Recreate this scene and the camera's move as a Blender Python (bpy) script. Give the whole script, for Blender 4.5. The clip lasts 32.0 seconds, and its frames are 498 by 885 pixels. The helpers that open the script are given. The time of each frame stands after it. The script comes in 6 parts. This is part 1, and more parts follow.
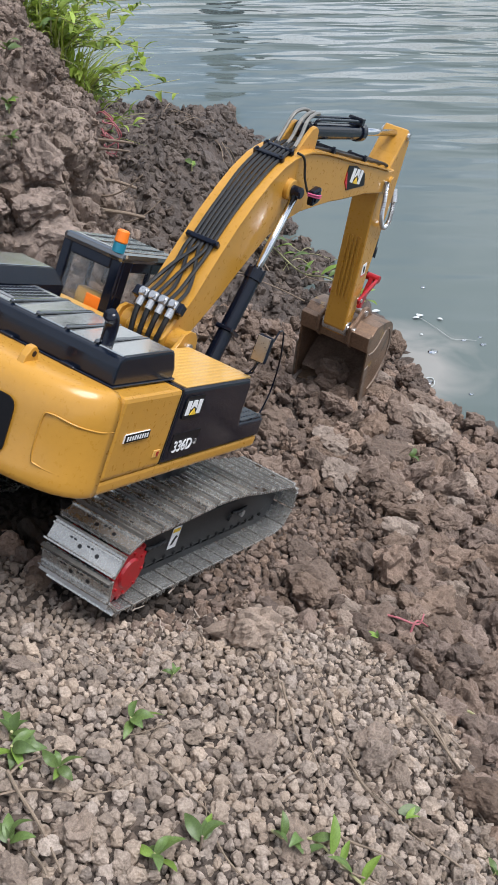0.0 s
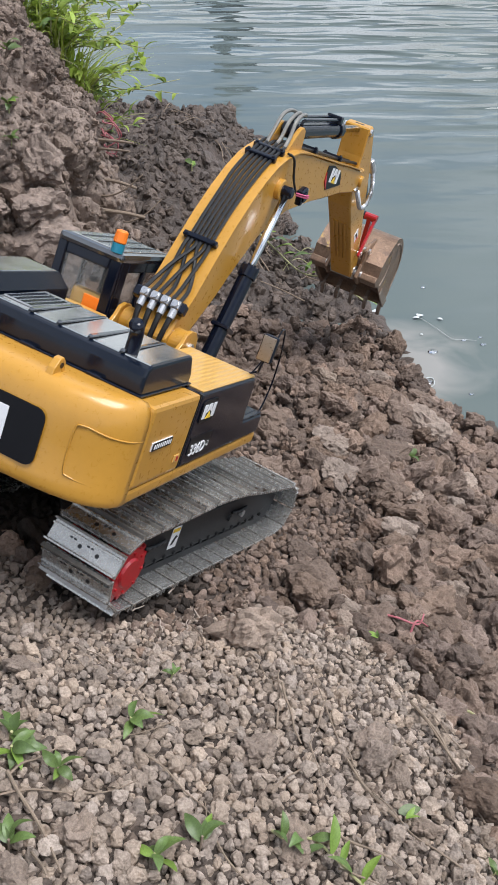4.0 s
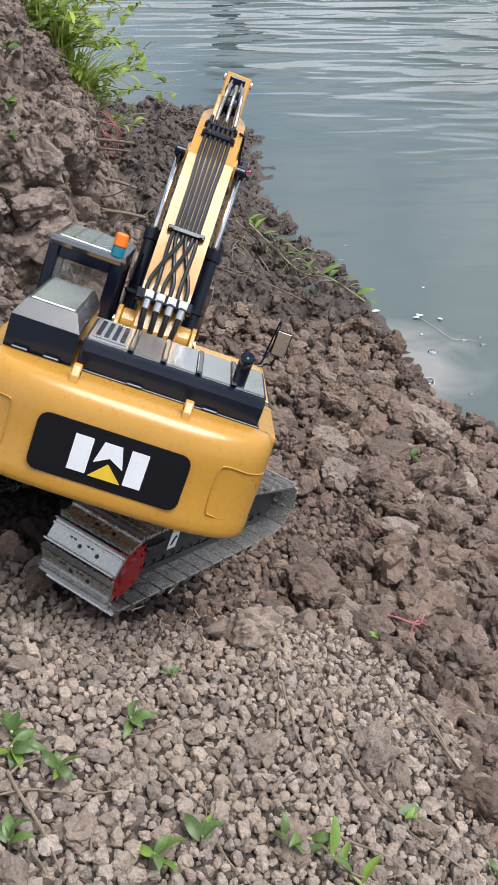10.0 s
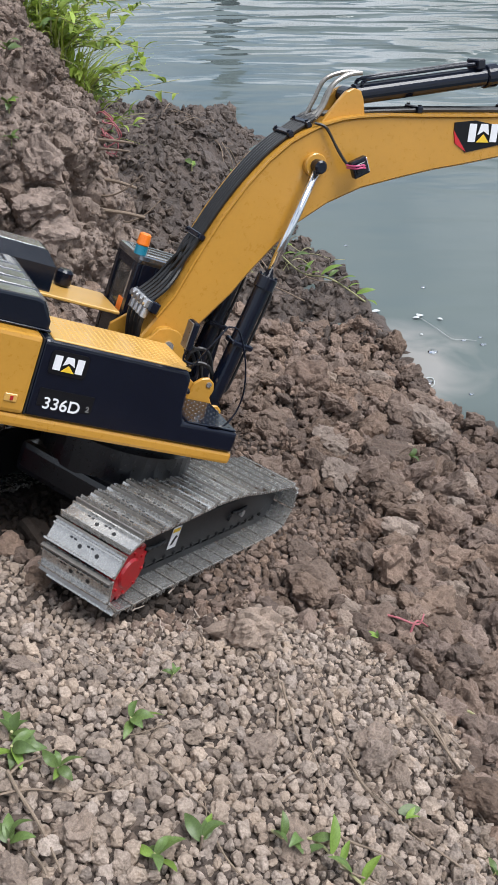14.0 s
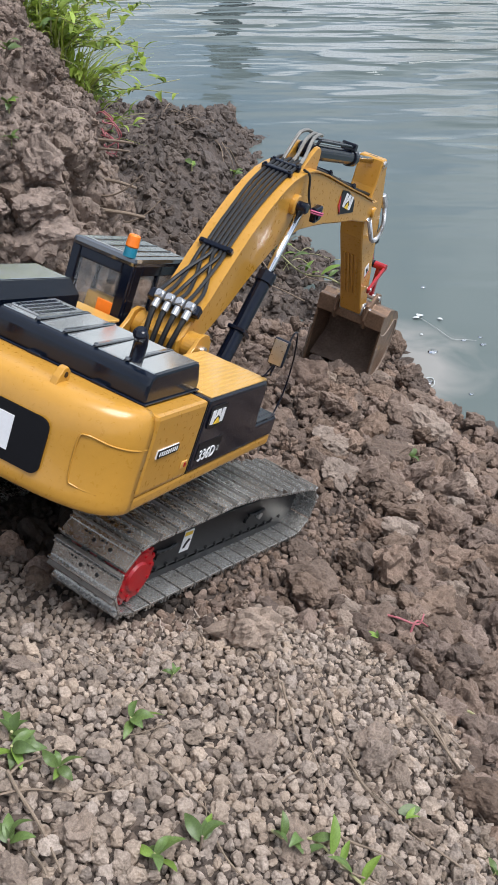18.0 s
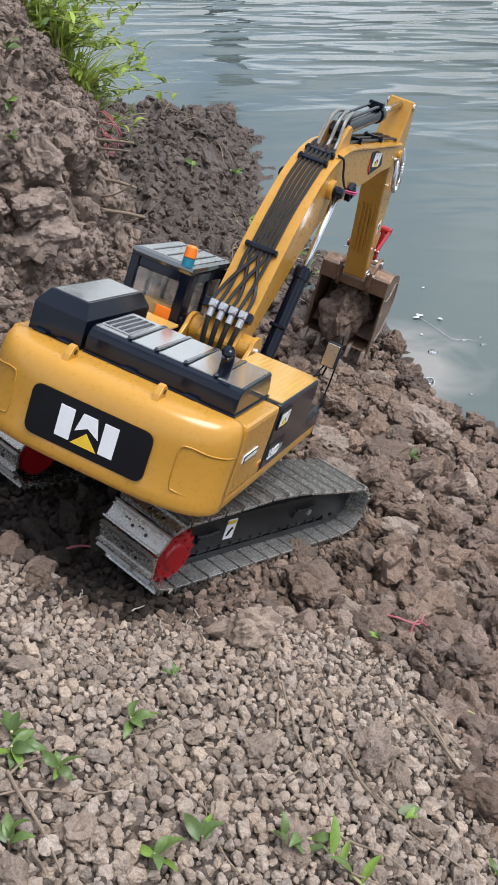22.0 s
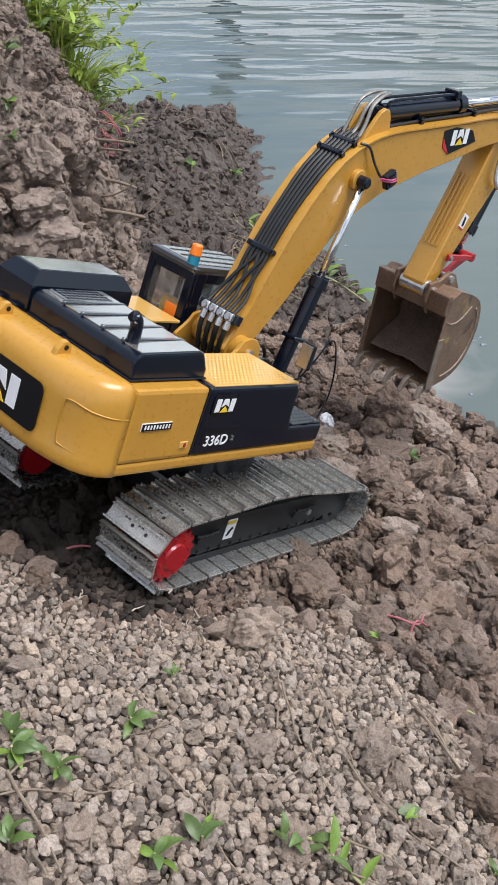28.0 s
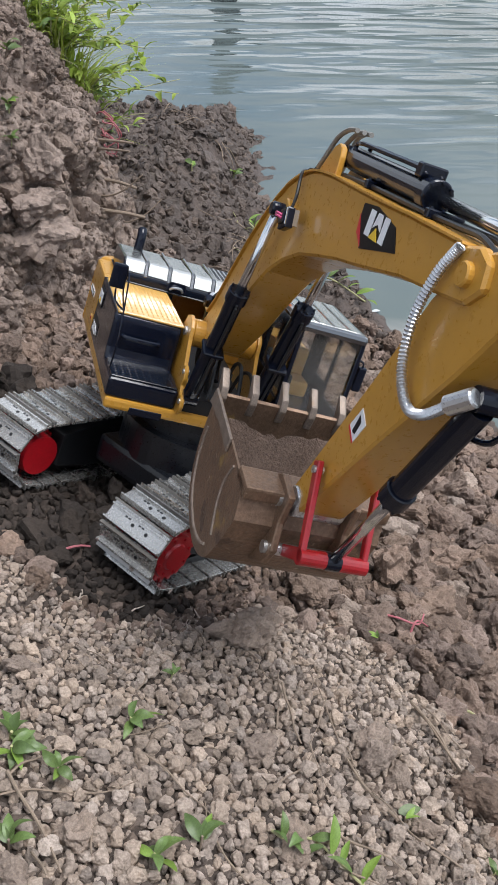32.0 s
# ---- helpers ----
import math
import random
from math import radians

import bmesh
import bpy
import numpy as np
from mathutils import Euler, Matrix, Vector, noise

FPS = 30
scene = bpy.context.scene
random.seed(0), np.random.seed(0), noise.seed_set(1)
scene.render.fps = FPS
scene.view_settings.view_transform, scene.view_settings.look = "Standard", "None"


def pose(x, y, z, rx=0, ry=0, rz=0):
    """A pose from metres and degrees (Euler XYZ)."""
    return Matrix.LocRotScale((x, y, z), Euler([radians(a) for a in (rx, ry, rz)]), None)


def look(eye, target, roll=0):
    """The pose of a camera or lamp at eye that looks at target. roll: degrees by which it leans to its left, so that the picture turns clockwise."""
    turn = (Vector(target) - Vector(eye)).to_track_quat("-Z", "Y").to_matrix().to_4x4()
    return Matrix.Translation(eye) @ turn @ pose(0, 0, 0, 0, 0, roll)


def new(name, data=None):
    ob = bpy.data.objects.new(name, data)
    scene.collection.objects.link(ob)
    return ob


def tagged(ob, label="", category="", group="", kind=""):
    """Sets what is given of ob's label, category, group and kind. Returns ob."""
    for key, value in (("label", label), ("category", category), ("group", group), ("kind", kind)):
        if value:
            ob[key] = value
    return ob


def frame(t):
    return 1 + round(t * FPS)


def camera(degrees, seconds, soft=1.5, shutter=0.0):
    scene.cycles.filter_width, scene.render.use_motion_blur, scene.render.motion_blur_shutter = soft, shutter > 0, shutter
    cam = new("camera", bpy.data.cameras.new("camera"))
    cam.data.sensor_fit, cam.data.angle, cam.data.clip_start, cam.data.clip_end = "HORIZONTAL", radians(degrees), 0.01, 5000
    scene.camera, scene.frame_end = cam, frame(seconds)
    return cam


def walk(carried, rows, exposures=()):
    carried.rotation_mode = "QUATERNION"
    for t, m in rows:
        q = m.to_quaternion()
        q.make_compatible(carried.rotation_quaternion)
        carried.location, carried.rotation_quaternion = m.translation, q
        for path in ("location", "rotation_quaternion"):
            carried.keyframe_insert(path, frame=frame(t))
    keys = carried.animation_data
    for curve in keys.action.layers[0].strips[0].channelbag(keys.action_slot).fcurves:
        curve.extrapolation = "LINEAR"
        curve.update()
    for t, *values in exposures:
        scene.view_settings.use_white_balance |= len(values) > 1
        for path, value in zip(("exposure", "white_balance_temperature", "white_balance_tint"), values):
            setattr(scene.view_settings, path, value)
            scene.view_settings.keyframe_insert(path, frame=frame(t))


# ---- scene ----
# ---- camera ----
cam = camera(29.96, 32.0, soft=0.8)
EYE = pose(0, 0, 0.8, 54, 0, 0)
walk(cam, [(0, EYE), (32.0, EYE)], exposures=[(0, 0.0, 5960, 9), (32.0, 0.0, 5960, 9)])

# ---- light: hazy daylight, the sun veiled by thin cloud high over the water to the side ----
SUN_AZ, SUN_EL = 102.0, 64.0      # degrees clockwise from +Y, and above the horizon
world = bpy.data.worlds.new("hazy_sky")
scene.world = world
world.use_nodes = True
wn = world.node_tree.nodes
wl = world.node_tree.links
sky = wn.new("ShaderNodeTexSky")
sky.sky_type = "NISHITA"
sky.sun_disc = False
sky.sun_elevation, sky.sun_rotation = radians(SUN_EL), radians(SUN_AZ)
sky.air_density, sky.dust_density, sky.ozone_density = 1.0, 0.8, 1.0
# broken white cloud all round the sky
sky_dir = wn.new("ShaderNodeTexCoord")
cloud = wn.new("ShaderNodeTexNoise")
cloud.inputs["Scale"].default_value, cloud.inputs["Detail"].default_value, cloud.inputs["Roughness"].default_value = 2.6, 6.0, 0.55
cover = wn.new("ShaderNodeMapRange")
cover.interpolation_type = "SMOOTHSTEP"
cover.inputs[1].default_value, cover.inputs[2].default_value = 0.33, 0.60
veiled = wn.new("ShaderNodeMix")
veiled.data_type = "RGBA"
veiled.inputs[7].default_value = (9.4, 9.5, 9.7, 1)
wl.new(sky_dir.outputs["Generated"], cloud.inputs["Vector"])
wl.new(cloud.outputs["Fac"], cover.inputs[0])
wl.new(cover.outputs[0], veiled.inputs[0])
wl.new(sky.outputs[0], veiled.inputs[6])
wl.new(veiled.outputs[2], wn["Background"].inputs[0])
wn["Background"].inputs[1].default_value = 0.112
sun = new("sun", bpy.data.lights.new("sun", "SUN"))
sun.data.energy, sun.data.angle, sun.data.color = 4.7, radians(36), (1.0, 0.94, 0.875)
az, el = radians(SUN_AZ), radians(SUN_EL)
sun.matrix_world = look((10 * math.sin(az) * math.cos(el), 10 * math.cos(az) * math.cos(el), 10 * math.sin(el)), (0, 0, 0))

# ---- materials ----
def material(name, base, rough=0.5, metal=0.0, var=0.12, scale=60.0, bump=0.0, bump_scale=200.0, coat=0.0, spots=None, island=0.0, rand=0.0, spec=0.5, gloss=0.08, thin=0.0):
    """A procedural surface: base colour varied by two noises, an optional second colour in spots (colour, threshold, scale), bump."""
    m = bpy.data.materials.new(name)
    m.use_nodes = True
    n, l = m.node_tree.nodes, m.node_tree.links
    b = n["Principled BSDF"]
    b.inputs["Roughness"].default_value, b.inputs["Metallic"].default_value = rough, metal
    b.inputs["Coat Weight"].default_value, b.inputs["Coat IOR"].default_value, b.inputs["Coat Roughness"].default_value = coat, 1.5 if coat < 1 else 2.1, gloss
    b.inputs["Specular IOR Level"].default_value = spec
    geo = n.new("ShaderNodeTexCoord")
    where = geo.outputs["Object"]
    if rand:
        shift = n.new("ShaderNodeVectorMath")
        shift.operation = "MULTIPLY_ADD"
        l.new(n.new("ShaderNodeObjectInfo").outputs["Random"], shift.inputs[0])
        shift.inputs[1].default_value = (7.3, 11.9, 5.1)
        l.new(where, shift.inputs[2])
        where = shift.outputs[0]

    def noise_tex(sc, detail=4.0, ro=0.55):
        t = n.new("ShaderNodeTexNoise")
        t.inputs["Scale"].default_value, t.inputs["Detail"].default_value, t.inputs["Roughness"].default_value = sc, detail, ro
        l.new(where, t.inputs["Vector"])
        return t

    def mix(a, bcol, fac, mode="MIX"):
        x = n.new("ShaderNodeMix")
        x.data_type, x.blend_type = "RGBA", mode
        for sock, v in ((x.inputs[0], fac), (x.inputs[6], a), (x.inputs[7], bcol)):
            if hasattr(v, "is_output"):
                l.new(v, sock)
            elif isinstance(v, tuple):
                sock.default_value = (*v, 1.0)
            else:
                sock.default_value = v
        return x.outputs[2]

    big, fine = noise_tex(scale), noise_tex(scale * 7.3, 6.0, 0.65)
    dark = tuple(c * (1 - var * 1.6) for c in base)
    light = tuple(min(1.0, c * (1 + var * 1.3)) for c in base)
    col = mix(dark, light, big.outputs["Fac"])
    ramp = n.new("ShaderNodeMapRange")
    ramp.inputs[1].default_value, ramp.inputs[2].default_value = 0.3, 0.7
    ramp.inputs[3].default_value, ramp.inputs[4].default_value = 1 - var, 1 + var * 0.6
    l.new(fine.outputs["Fac"], ramp.inputs[0])
    comb = n.new("ShaderNodeCombineColor")
    for i in range(3):
        l.new(ramp.outputs[0], comb.inputs[i])
    col = mix(col, comb.outputs[0], 1.0, "MULTIPLY")
    if spots:
        for scol, thr, ssc in spots:
            sp = noise_tex(ssc, 5.0, 0.6)
            r = n.new("ShaderNodeMapRange")
            r.inputs[1].default_value, r.inputs[2].default_value = thr, thr + 0.06
            l.new(sp.outputs["Fac"], r.inputs[0])
            col = mix(col, scol, r.outputs[0])
    if island or rand:
        src = n.new("ShaderNodeNewGeometry").outputs["Random Per Island"] if island else n.new("ShaderNodeObjectInfo").outputs["Random"]
        amount = island or rand
        r = n.new("ShaderNodeMapRange")
        r.inputs[3].default_value, r.inputs[4].default_value = 1 - amount, 1 + amount
        l.new(src, r.inputs[0])
        c2 = n.new("ShaderNodeCombineColor")
        for i in range(3):
            l.new(r.outputs[0], c2.inputs[i])
        col = mix(col, c2.outputs[0], 1.0, "MULTIPLY")
        hue = n.new("ShaderNodeMath")
        hue.operation = "MULTIPLY"
        hue.inputs[1].default_value = 13.7
        l.new(src, hue.inputs[0])
        part_of = n.new("ShaderNodeMath")
        part_of.operation = "FRACT"
        l.new(hue.outputs[0], part_of.inputs[0])
        col = mix(col, mix((0.95, 1.0, 1.06), (1.07, 1.0, 0.88), part_of.outputs[0]), min(1.0, amount * 1.6), "MULTIPLY")
    l.new(col, b.inputs["Base Color"])
    rr = n.new("ShaderNodeMapRange")
    rr.inputs[3].default_value, rr.inputs[4].default_value = max(0.02, rough - 0.12), min(1.0, rough + 0.12)
    l.new(fine.outputs["Fac"], rr.inputs[0])
    l.new(rr.outputs[0], b.inputs["Roughness"])
    if bump:
        bt = noise_tex(bump_scale, 7.0, 0.65)
        bn = n.new("ShaderNodeBump")
        bn.inputs["Strength"].default_value, bn.inputs["Distance"].default_value = min(1.0, bump), 0.0026
        l.new(bt.outputs["Fac"], bn.inputs["Height"])
        if bump >= 1.0:
            wide = n.new("ShaderNodeBump")
            wide.inputs["Strength"].default_value, wide.inputs["Distance"].default_value = 0.9, 0.010
            l.new(noise_tex(bump_scale * 0.22, 6.0, 0.6).outputs["Fac"], wide.inputs["Height"])
            l.new(wide.outputs[0], bn.inputs["Normal"])
        l.new(bn.outputs[0], b.inputs["Normal"])
    if thin:
        glow = n.new("ShaderNodeBsdfTranslucent")
        l.new(col, glow.inputs["Color"])
        both = n.new("ShaderNodeMixShader")
        both.inputs[0].default_value = thin
        l.new(b.outputs[0], both.inputs[1])
        l.new(glow.outputs[0], both.inputs[2])
        l.new(both.outputs[0], n["Material Output"].inputs[0])
    return m


YELLOW = material("yellow_paint", (0.485, 0.246, 0.033), 0.30, var=0.05, scale=30, coat=0.25)
# paler than the body yellow, standing in for sky reflected off the decks
DECK = material("yellow_paint_sky_tone", (0.60, 0.35, 0.085), 0.34, var=0.08, scale=40, coat=0.5)
# blue in this black stands in for reflected sky
BLACK = material("black_satin_paint", (0.004, 0.006, 0.014), 0.18, var=0.12, scale=10, coat=0.08, spec=0.36)
# pale colour stands in for sky reflected in the glossy black tops
SKY_SHEEN = material("sky_sheen_panel", (0.62, 0.62, 0.60), 0.17, 0.85, var=0.03, scale=5)
BLACK_METAL = material("black_gloss_hood", (0.055, 0.060, 0.070), 0.20, 0.5, var=0.10, scale=35, coat=1.0, spec=0.8, gloss=0.08)
# tan base stands in for the ground reflected in the mirror
MIRROR = material("mirror_ground_tone", (0.42, 0.35, 0.28), 0.3, 0.9, var=0.08)
HOOD_BOX = material("black_gloss_housing", (0.005, 0.008, 0.016), 0.20, var=0.10, scale=8, coat=0.15, spec=0.35, gloss=0.1)
GLOSS_BLACK = material("black_gloss_chassis", (0.005, 0.006, 0.009), 0.30, var=0.3, scale=50, coat=0.12, spots=[((0.06, 0.046, 0.036), 0.76, 90)])
RUBBER = material("black_hose_rubber", (0.012, 0.012, 0.013), 0.42, var=0.3, scale=80)
CHASSIS = material("black_chassis_paint", (0.009, 0.010, 0.012), 0.5, var=0.3, scale=50, spots=[((0.10, 0.08, 0.062), 0.72, 70)])
STEEL = material("worn_track_steel", (0.34, 0.325, 0.305), 0.32, 0.65, var=0.14, scale=40, bump=0.08, bump_scale=260, spots=[((0.15, 0.115, 0.09), 0.62, 60), ((0.10, 0.075, 0.06), 0.70, 160)], rand=0.14)
RIB_STEEL = material("polished_rib_steel", (0.56, 0.55, 0.53), 0.26, 0.8, var=0.16, scale=40, spots=[((0.15, 0.115, 0.09), 0.66, 70)], rand=0.1)
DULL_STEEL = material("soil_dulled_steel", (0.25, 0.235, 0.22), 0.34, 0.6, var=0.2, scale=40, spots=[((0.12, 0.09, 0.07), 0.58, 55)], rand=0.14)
CHROME = material("polished_rod_chrome", (0.72, 0.73, 0.75), 0.14, 1.0, var=0.03)
SILVER = material("zinc_fitting", (0.62, 0.62, 0.63), 0.3, 0.9, var=0.1, scale=90)
BRAID = material("grey_braid", (0.33, 0.31, 0.28), 0.4, 0.7, var=0.25, scale=400)
RED = material("red_paint", (0.36, 0.006, 0.012), 0.35, var=0.15, scale=60, coat=0.4, spots=[((0.2, 0.03, 0.03), 0.7, 150)])
BUCKET = material("worn_bucket_steel", (0.235, 0.150, 0.098), 0.40, 0.45, var=0.34, scale=45, bump=0.3, bump_scale=300, spots=[((0.50, 0.40, 0.30), 0.66, 110), ((0.42, 0.28, 0.08), 0.63, 22), ((0.11, 0.07, 0.05), 0.60, 34)])
WORN = material("bare_worn_steel_edge", (0.27, 0.215, 0.175), 0.5, 0.5, var=0.3, scale=90, spots=[((0.24, 0.17, 0.12), 0.6, 160)])
WHITE = material("white_decal", (0.78, 0.78, 0.80), 0.4, var=0.04)
DECAL_BLACK = material("black_decal", (0.006, 0.006, 0.008), 0.4, var=0.15, spec=0.25)
DECAL_YELLOW = material("yellow_decal", (0.75, 0.50, 0.03), 0.4, var=0.05)
DECAL_RED = material("red_decal", (0.55, 0.02, 0.03), 0.4, var=0.05)
ORANGE = material("orange_plastic", (0.85, 0.20, 0.012), 0.35, var=0.08)
BLUE = material("teal_blue_plastic", (0.02, 0.20, 0.30), 0.3, var=0.08)
SEAT_YELLOW = material("seat_yellow_plastic", (0.70, 0.42, 0.10), 0.45, var=0.08)
# damp soil, darkened to give shade between the clods
SOIL = material("damp_clay_gap_shade", (0.085, 0.065, 0.054), 0.88, var=0.32, scale=16, bump=1.0, bump_scale=240, spec=0.3, spots=[((0.085, 0.06, 0.047), 0.58, 9)])
BANK_SOIL = material("bank_clay", (0.295, 0.229, 0.190), 0.78, var=0.34, scale=16, bump=1.0, bump_scale=260, spec=0.4, spots=[((0.12, 0.09, 0.07), 0.60, 7)])
# ground under the gravel, darkened so the gaps look shaded
DRY_GROUND = material("gap_shade_fine_soil", (0.095, 0.075, 0.063), 0.95, var=0.3, scale=50, bump=1.0, bump_scale=330, spec=0.2)
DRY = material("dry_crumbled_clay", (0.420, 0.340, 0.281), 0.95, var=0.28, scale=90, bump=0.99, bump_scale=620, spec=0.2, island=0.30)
# darker copy of the gravel clay, for shade between the top stones
BED = material("gap_shade_clay_crumbs", (0.165, 0.129, 0.107), 0.92, var=0.30, scale=90, bump=0.99, bump_scale=620, spec=0.2, island=0.30)
WELD = material("pale_weld_metal", (0.30, 0.235, 0.19), 0.55, 0.4, var=0.3, scale=200, bump=0.6, bump_scale=700)
DAMP = material("damp_clay_clods", (0.222, 0.163, 0.131), 0.86, var=0.34, scale=70, bump=0.99, bump_scale=560, spec=0.25, island=0.36)
BANK_CRUMB = material("bank_clay_lumps", (0.250, 0.192, 0.158), 0.85, var=0.34, scale=40, bump=1.0, bump_scale=400, spec=0.3, island=0.22)
CLOD = material("dry_clay_clod", (0.325, 0.258, 0.213), 0.95, var=0.30, scale=60, bump=0.9, bump_scale=500, spec=0.2, rand=0.2)
WETCLOD = material("dark_clay_clod", (0.200, 0.146, 0.115), 0.84, var=0.34, scale=60, bump=0.9, bump_scale=480, spec=0.3, rand=0.22)
HILL_CLAY = material("wet_dark_clay", (0.094, 0.070, 0.057), 0.60, var=0.35, scale=30, bump=0.9, bump_scale=300, spec=0.5, island=0.3)
FRESH = material("fresh_dug_clay", (0.185, 0.128, 0.098), 0.8, var=0.35, scale=40, bump=0.9, bump_scale=350, spec=0.35, rand=0.1)
# wet soil, its colour darkened further for the machine's shade
PIT_SOIL = material("wet_soil_shade_tone", (0.044, 0.034, 0.028), 0.85, var=0.34, scale=50, bump=0.9, bump_scale=420, spec=0.3, island=0.3)
MOUND_SOIL = material("mound_clay_soil", (0.084, 0.062, 0.051), 0.60, var=0.38, scale=22, bump=1.0, bump_scale=240, spec=0.5)
LEAF = material("green_leaf", (0.125, 0.190, 0.055), 0.42, var=0.25, scale=90, rand=0.25, thin=0.25)
PALE_LEAF = material("pale_green_leaf", (0.22, 0.34, 0.06), 0.5, var=0.2, scale=90, rand=0.2, thin=0.3)
GRASS = material("grass_blade", (0.37, 0.44, 0.085), 0.5, var=0.25, scale=50, island=0.4, thin=0.4)
TWIG = material("dry_twig", (0.25, 0.19, 0.14), 0.85, var=0.3, scale=120, bump=0.5)
ROOT_PINK = material("pink_root", (0.42, 0.13, 0.15), 0.6, var=0.3, scale=120)
FOAM = material("pale_scrap", (0.50, 0.52, 0.52), 0.6, var=0.1)


def glass_material(name, tint, rough=0.02, clear=1.0):
    m = bpy.data.materials.new(name)
    m.use_nodes = True
    b = m.node_tree.nodes["Principled BSDF"]
    b.inputs["Base Color"].default_value = (*tint, 1)
    b.inputs["Transmission Weight"].default_value, b.inputs["Roughness"].default_value, b.inputs["IOR"].default_value = clear, rough, 1.45
    return m


GLASS = glass_material("scuffed_cab_glass", (0.80, 0.79, 0.77), 0.03, 0.97)


def water_material():
    m = bpy.data.materials.new("murky_pond_water")
    m.use_nodes = True
    n, l = m.node_tree.nodes, m.node_tree.links
    b = n["Principled BSDF"]
    b.inputs["Roughness"].default_value, b.inputs["IOR"].default_value = 0.05, 1.333
    # pale patch along the dug shore: stirred mud, with cloud reflection painted in
    at = n.new("ShaderNodeNewGeometry")
    mp = n.new("ShaderNodeMapping")
    mp.vector_type = "POINT"
    mp.inputs["Location"].default_value = (-0.86, -4.1, 0)
    mp.inputs["Scale"].default_value = (3.3, 3.1, 1)
    gr = n.new("ShaderNodeTexGradient")
    gr.gradient_type = "QUADRATIC_SPHERE"
    cl = n.new("ShaderNodeTexNoise")
    cl.inputs["Scale"].default_value, cl.inputs["Detail"].default_value, cl.inputs["Distortion"].default_value = 7.0, 4.0, 1.2
    l.new(at.outputs["Position"], mp.inputs[0])
    l.new(mp.outputs[0], gr.inputs[0])
    l.new(at.outputs["Position"], cl.inputs["Vector"])
    mu = n.new("ShaderNodeMath")
    mu.operation = "MULTIPLY"
    l.new(gr.outputs["Fac"], mu.inputs[0])
    l.new(cl.outputs["Fac"], mu.inputs[1])
    mr = n.new("ShaderNodeMapRange")
    mr.inputs[1].default_value, mr.inputs[2].default_value = 0.14, 0.36
    l.new(mu.outputs[0], mr.inputs[0])
    mx = n.new("ShaderNodeMix")
    mx.data_type = "RGBA"
    mx.inputs[6].default_value, mx.inputs[7].default_value = (0.104, 0.128, 0.124, 1), (0.25, 0.245, 0.23, 1)
    l.new(mr.outputs[0], mx.inputs[0])
    l.new(mx.outputs[2], b.inputs["Base Color"])
    co = n.new("ShaderNodeTexCoord")
    sep = n.new("ShaderNodeSeparateXYZ")
    l.new(at.outputs["Position"], sep.inputs[0])

    def math_node(op, a, b_=None):
        k = n.new("ShaderNodeMath")
        k.operation = op
        for sock, v in zip(k.inputs, (a, b_)):
            if v is None:
                continue
            if hasattr(v, "is_output"):
                l.new(v, sock)
            else:
                sock.default_value = v
        return k.outputs[0]

    def span(value, lo, hi, out_lo, out_hi):
        k = n.new("ShaderNodeMapRange")
        k.interpolation_type = "SMOOTHSTEP"
        for sock, v in zip(k.inputs[1:5], (lo, hi, out_lo, out_hi)):
            sock.default_value = v
        l.new(value, k.inputs[0])
        return k.outputs[0]

    def waves(turn, sx, sy, sc, detail, power, amount):
        """Long-crested ripples; a power over one sharpens the crests."""
        mp = n.new("ShaderNodeMapping")
        mp.inputs["Rotation"].default_value = (0, 0, radians(turn))
        mp.inputs["Scale"].default_value = (sx, sy, 1)
        t = n.new("ShaderNodeTexNoise")
        t.inputs["Scale"].default_value, t.inputs["Detail"].default_value, t.inputs["Distortion"].default_value = sc, detail, 0.25
        l.new(co.outputs["Object"], mp.inputs[0])
        l.new(mp.outputs[0], t.inputs["Vector"])
        return math_node("MULTIPLY", math_node("POWER", t.outputs["Fac"], power), amount)

    # the breeze ruffles the open water, most to the east; it lies calm under the bank
    far_off = math_node("ADD", sep.outputs[1], math_node("MULTIPLY", sep.outputs[0], 1.5))
    fade = span(sep.outputs[1], 5.5, 9.0, 1.0, 0.0)
    breeze = math_node("MULTIPLY", span(far_off, 2.7, 5.2, 0.03, 1.0), fade)
    swell = math_node("MULTIPLY", span(sep.outputs[1], 1.2, 4.0, 0.18, 1.0), fade)
    total = math_node("MULTIPLY", waves(-12, 0.30, 1.0, 8.0, 1.5, 3.0, 0.26), breeze)
    total = math_node("ADD", total, math_node("MULTIPLY", waves(-4, 0.45, 1.0, 3.2, 1.5, 1.0, 0.017), swell))
    total = math_node("ADD", total, math_node("MULTIPLY", waves(14, 0.40, 1.0, 12.0, 2.0, 1.0, 0.0060), swell))
    bn = n.new("ShaderNodeBump")
    bn.inputs["Strength"].default_value, bn.inputs["Distance"].default_value = 1.0, 1.0
    l.new(total, bn.inputs["Height"])
    l.new(bn.outputs[0], b.inputs["Normal"])
    return m


WATER = water_material()

# ---- building helpers ----
def part(name, bm, mat, parent=None, label="", smooth=False):
    """Links a bmesh as one mesh object, under a thing or a part if given."""
    me = bpy.data.meshes.new(name)
    bmesh.ops.recalc_face_normals(bm, faces=bm.faces[:])
    if smooth:
        for fc in bm.faces:
            fc.smooth = True
    bm.to_mesh(me)
    bm.free()
    me.materials.append(mat)
    ob = new(name, me)
    ob.parent = parent
    if label:
        ob["label"] = label
    return ob


def shared(name, me, parent=None, m=None, label=""):
    ob = new(name, me)
    ob.parent = parent
    if m is not None:
        ob.matrix_basis = m
    if label:
        ob["label"] = label
    return ob


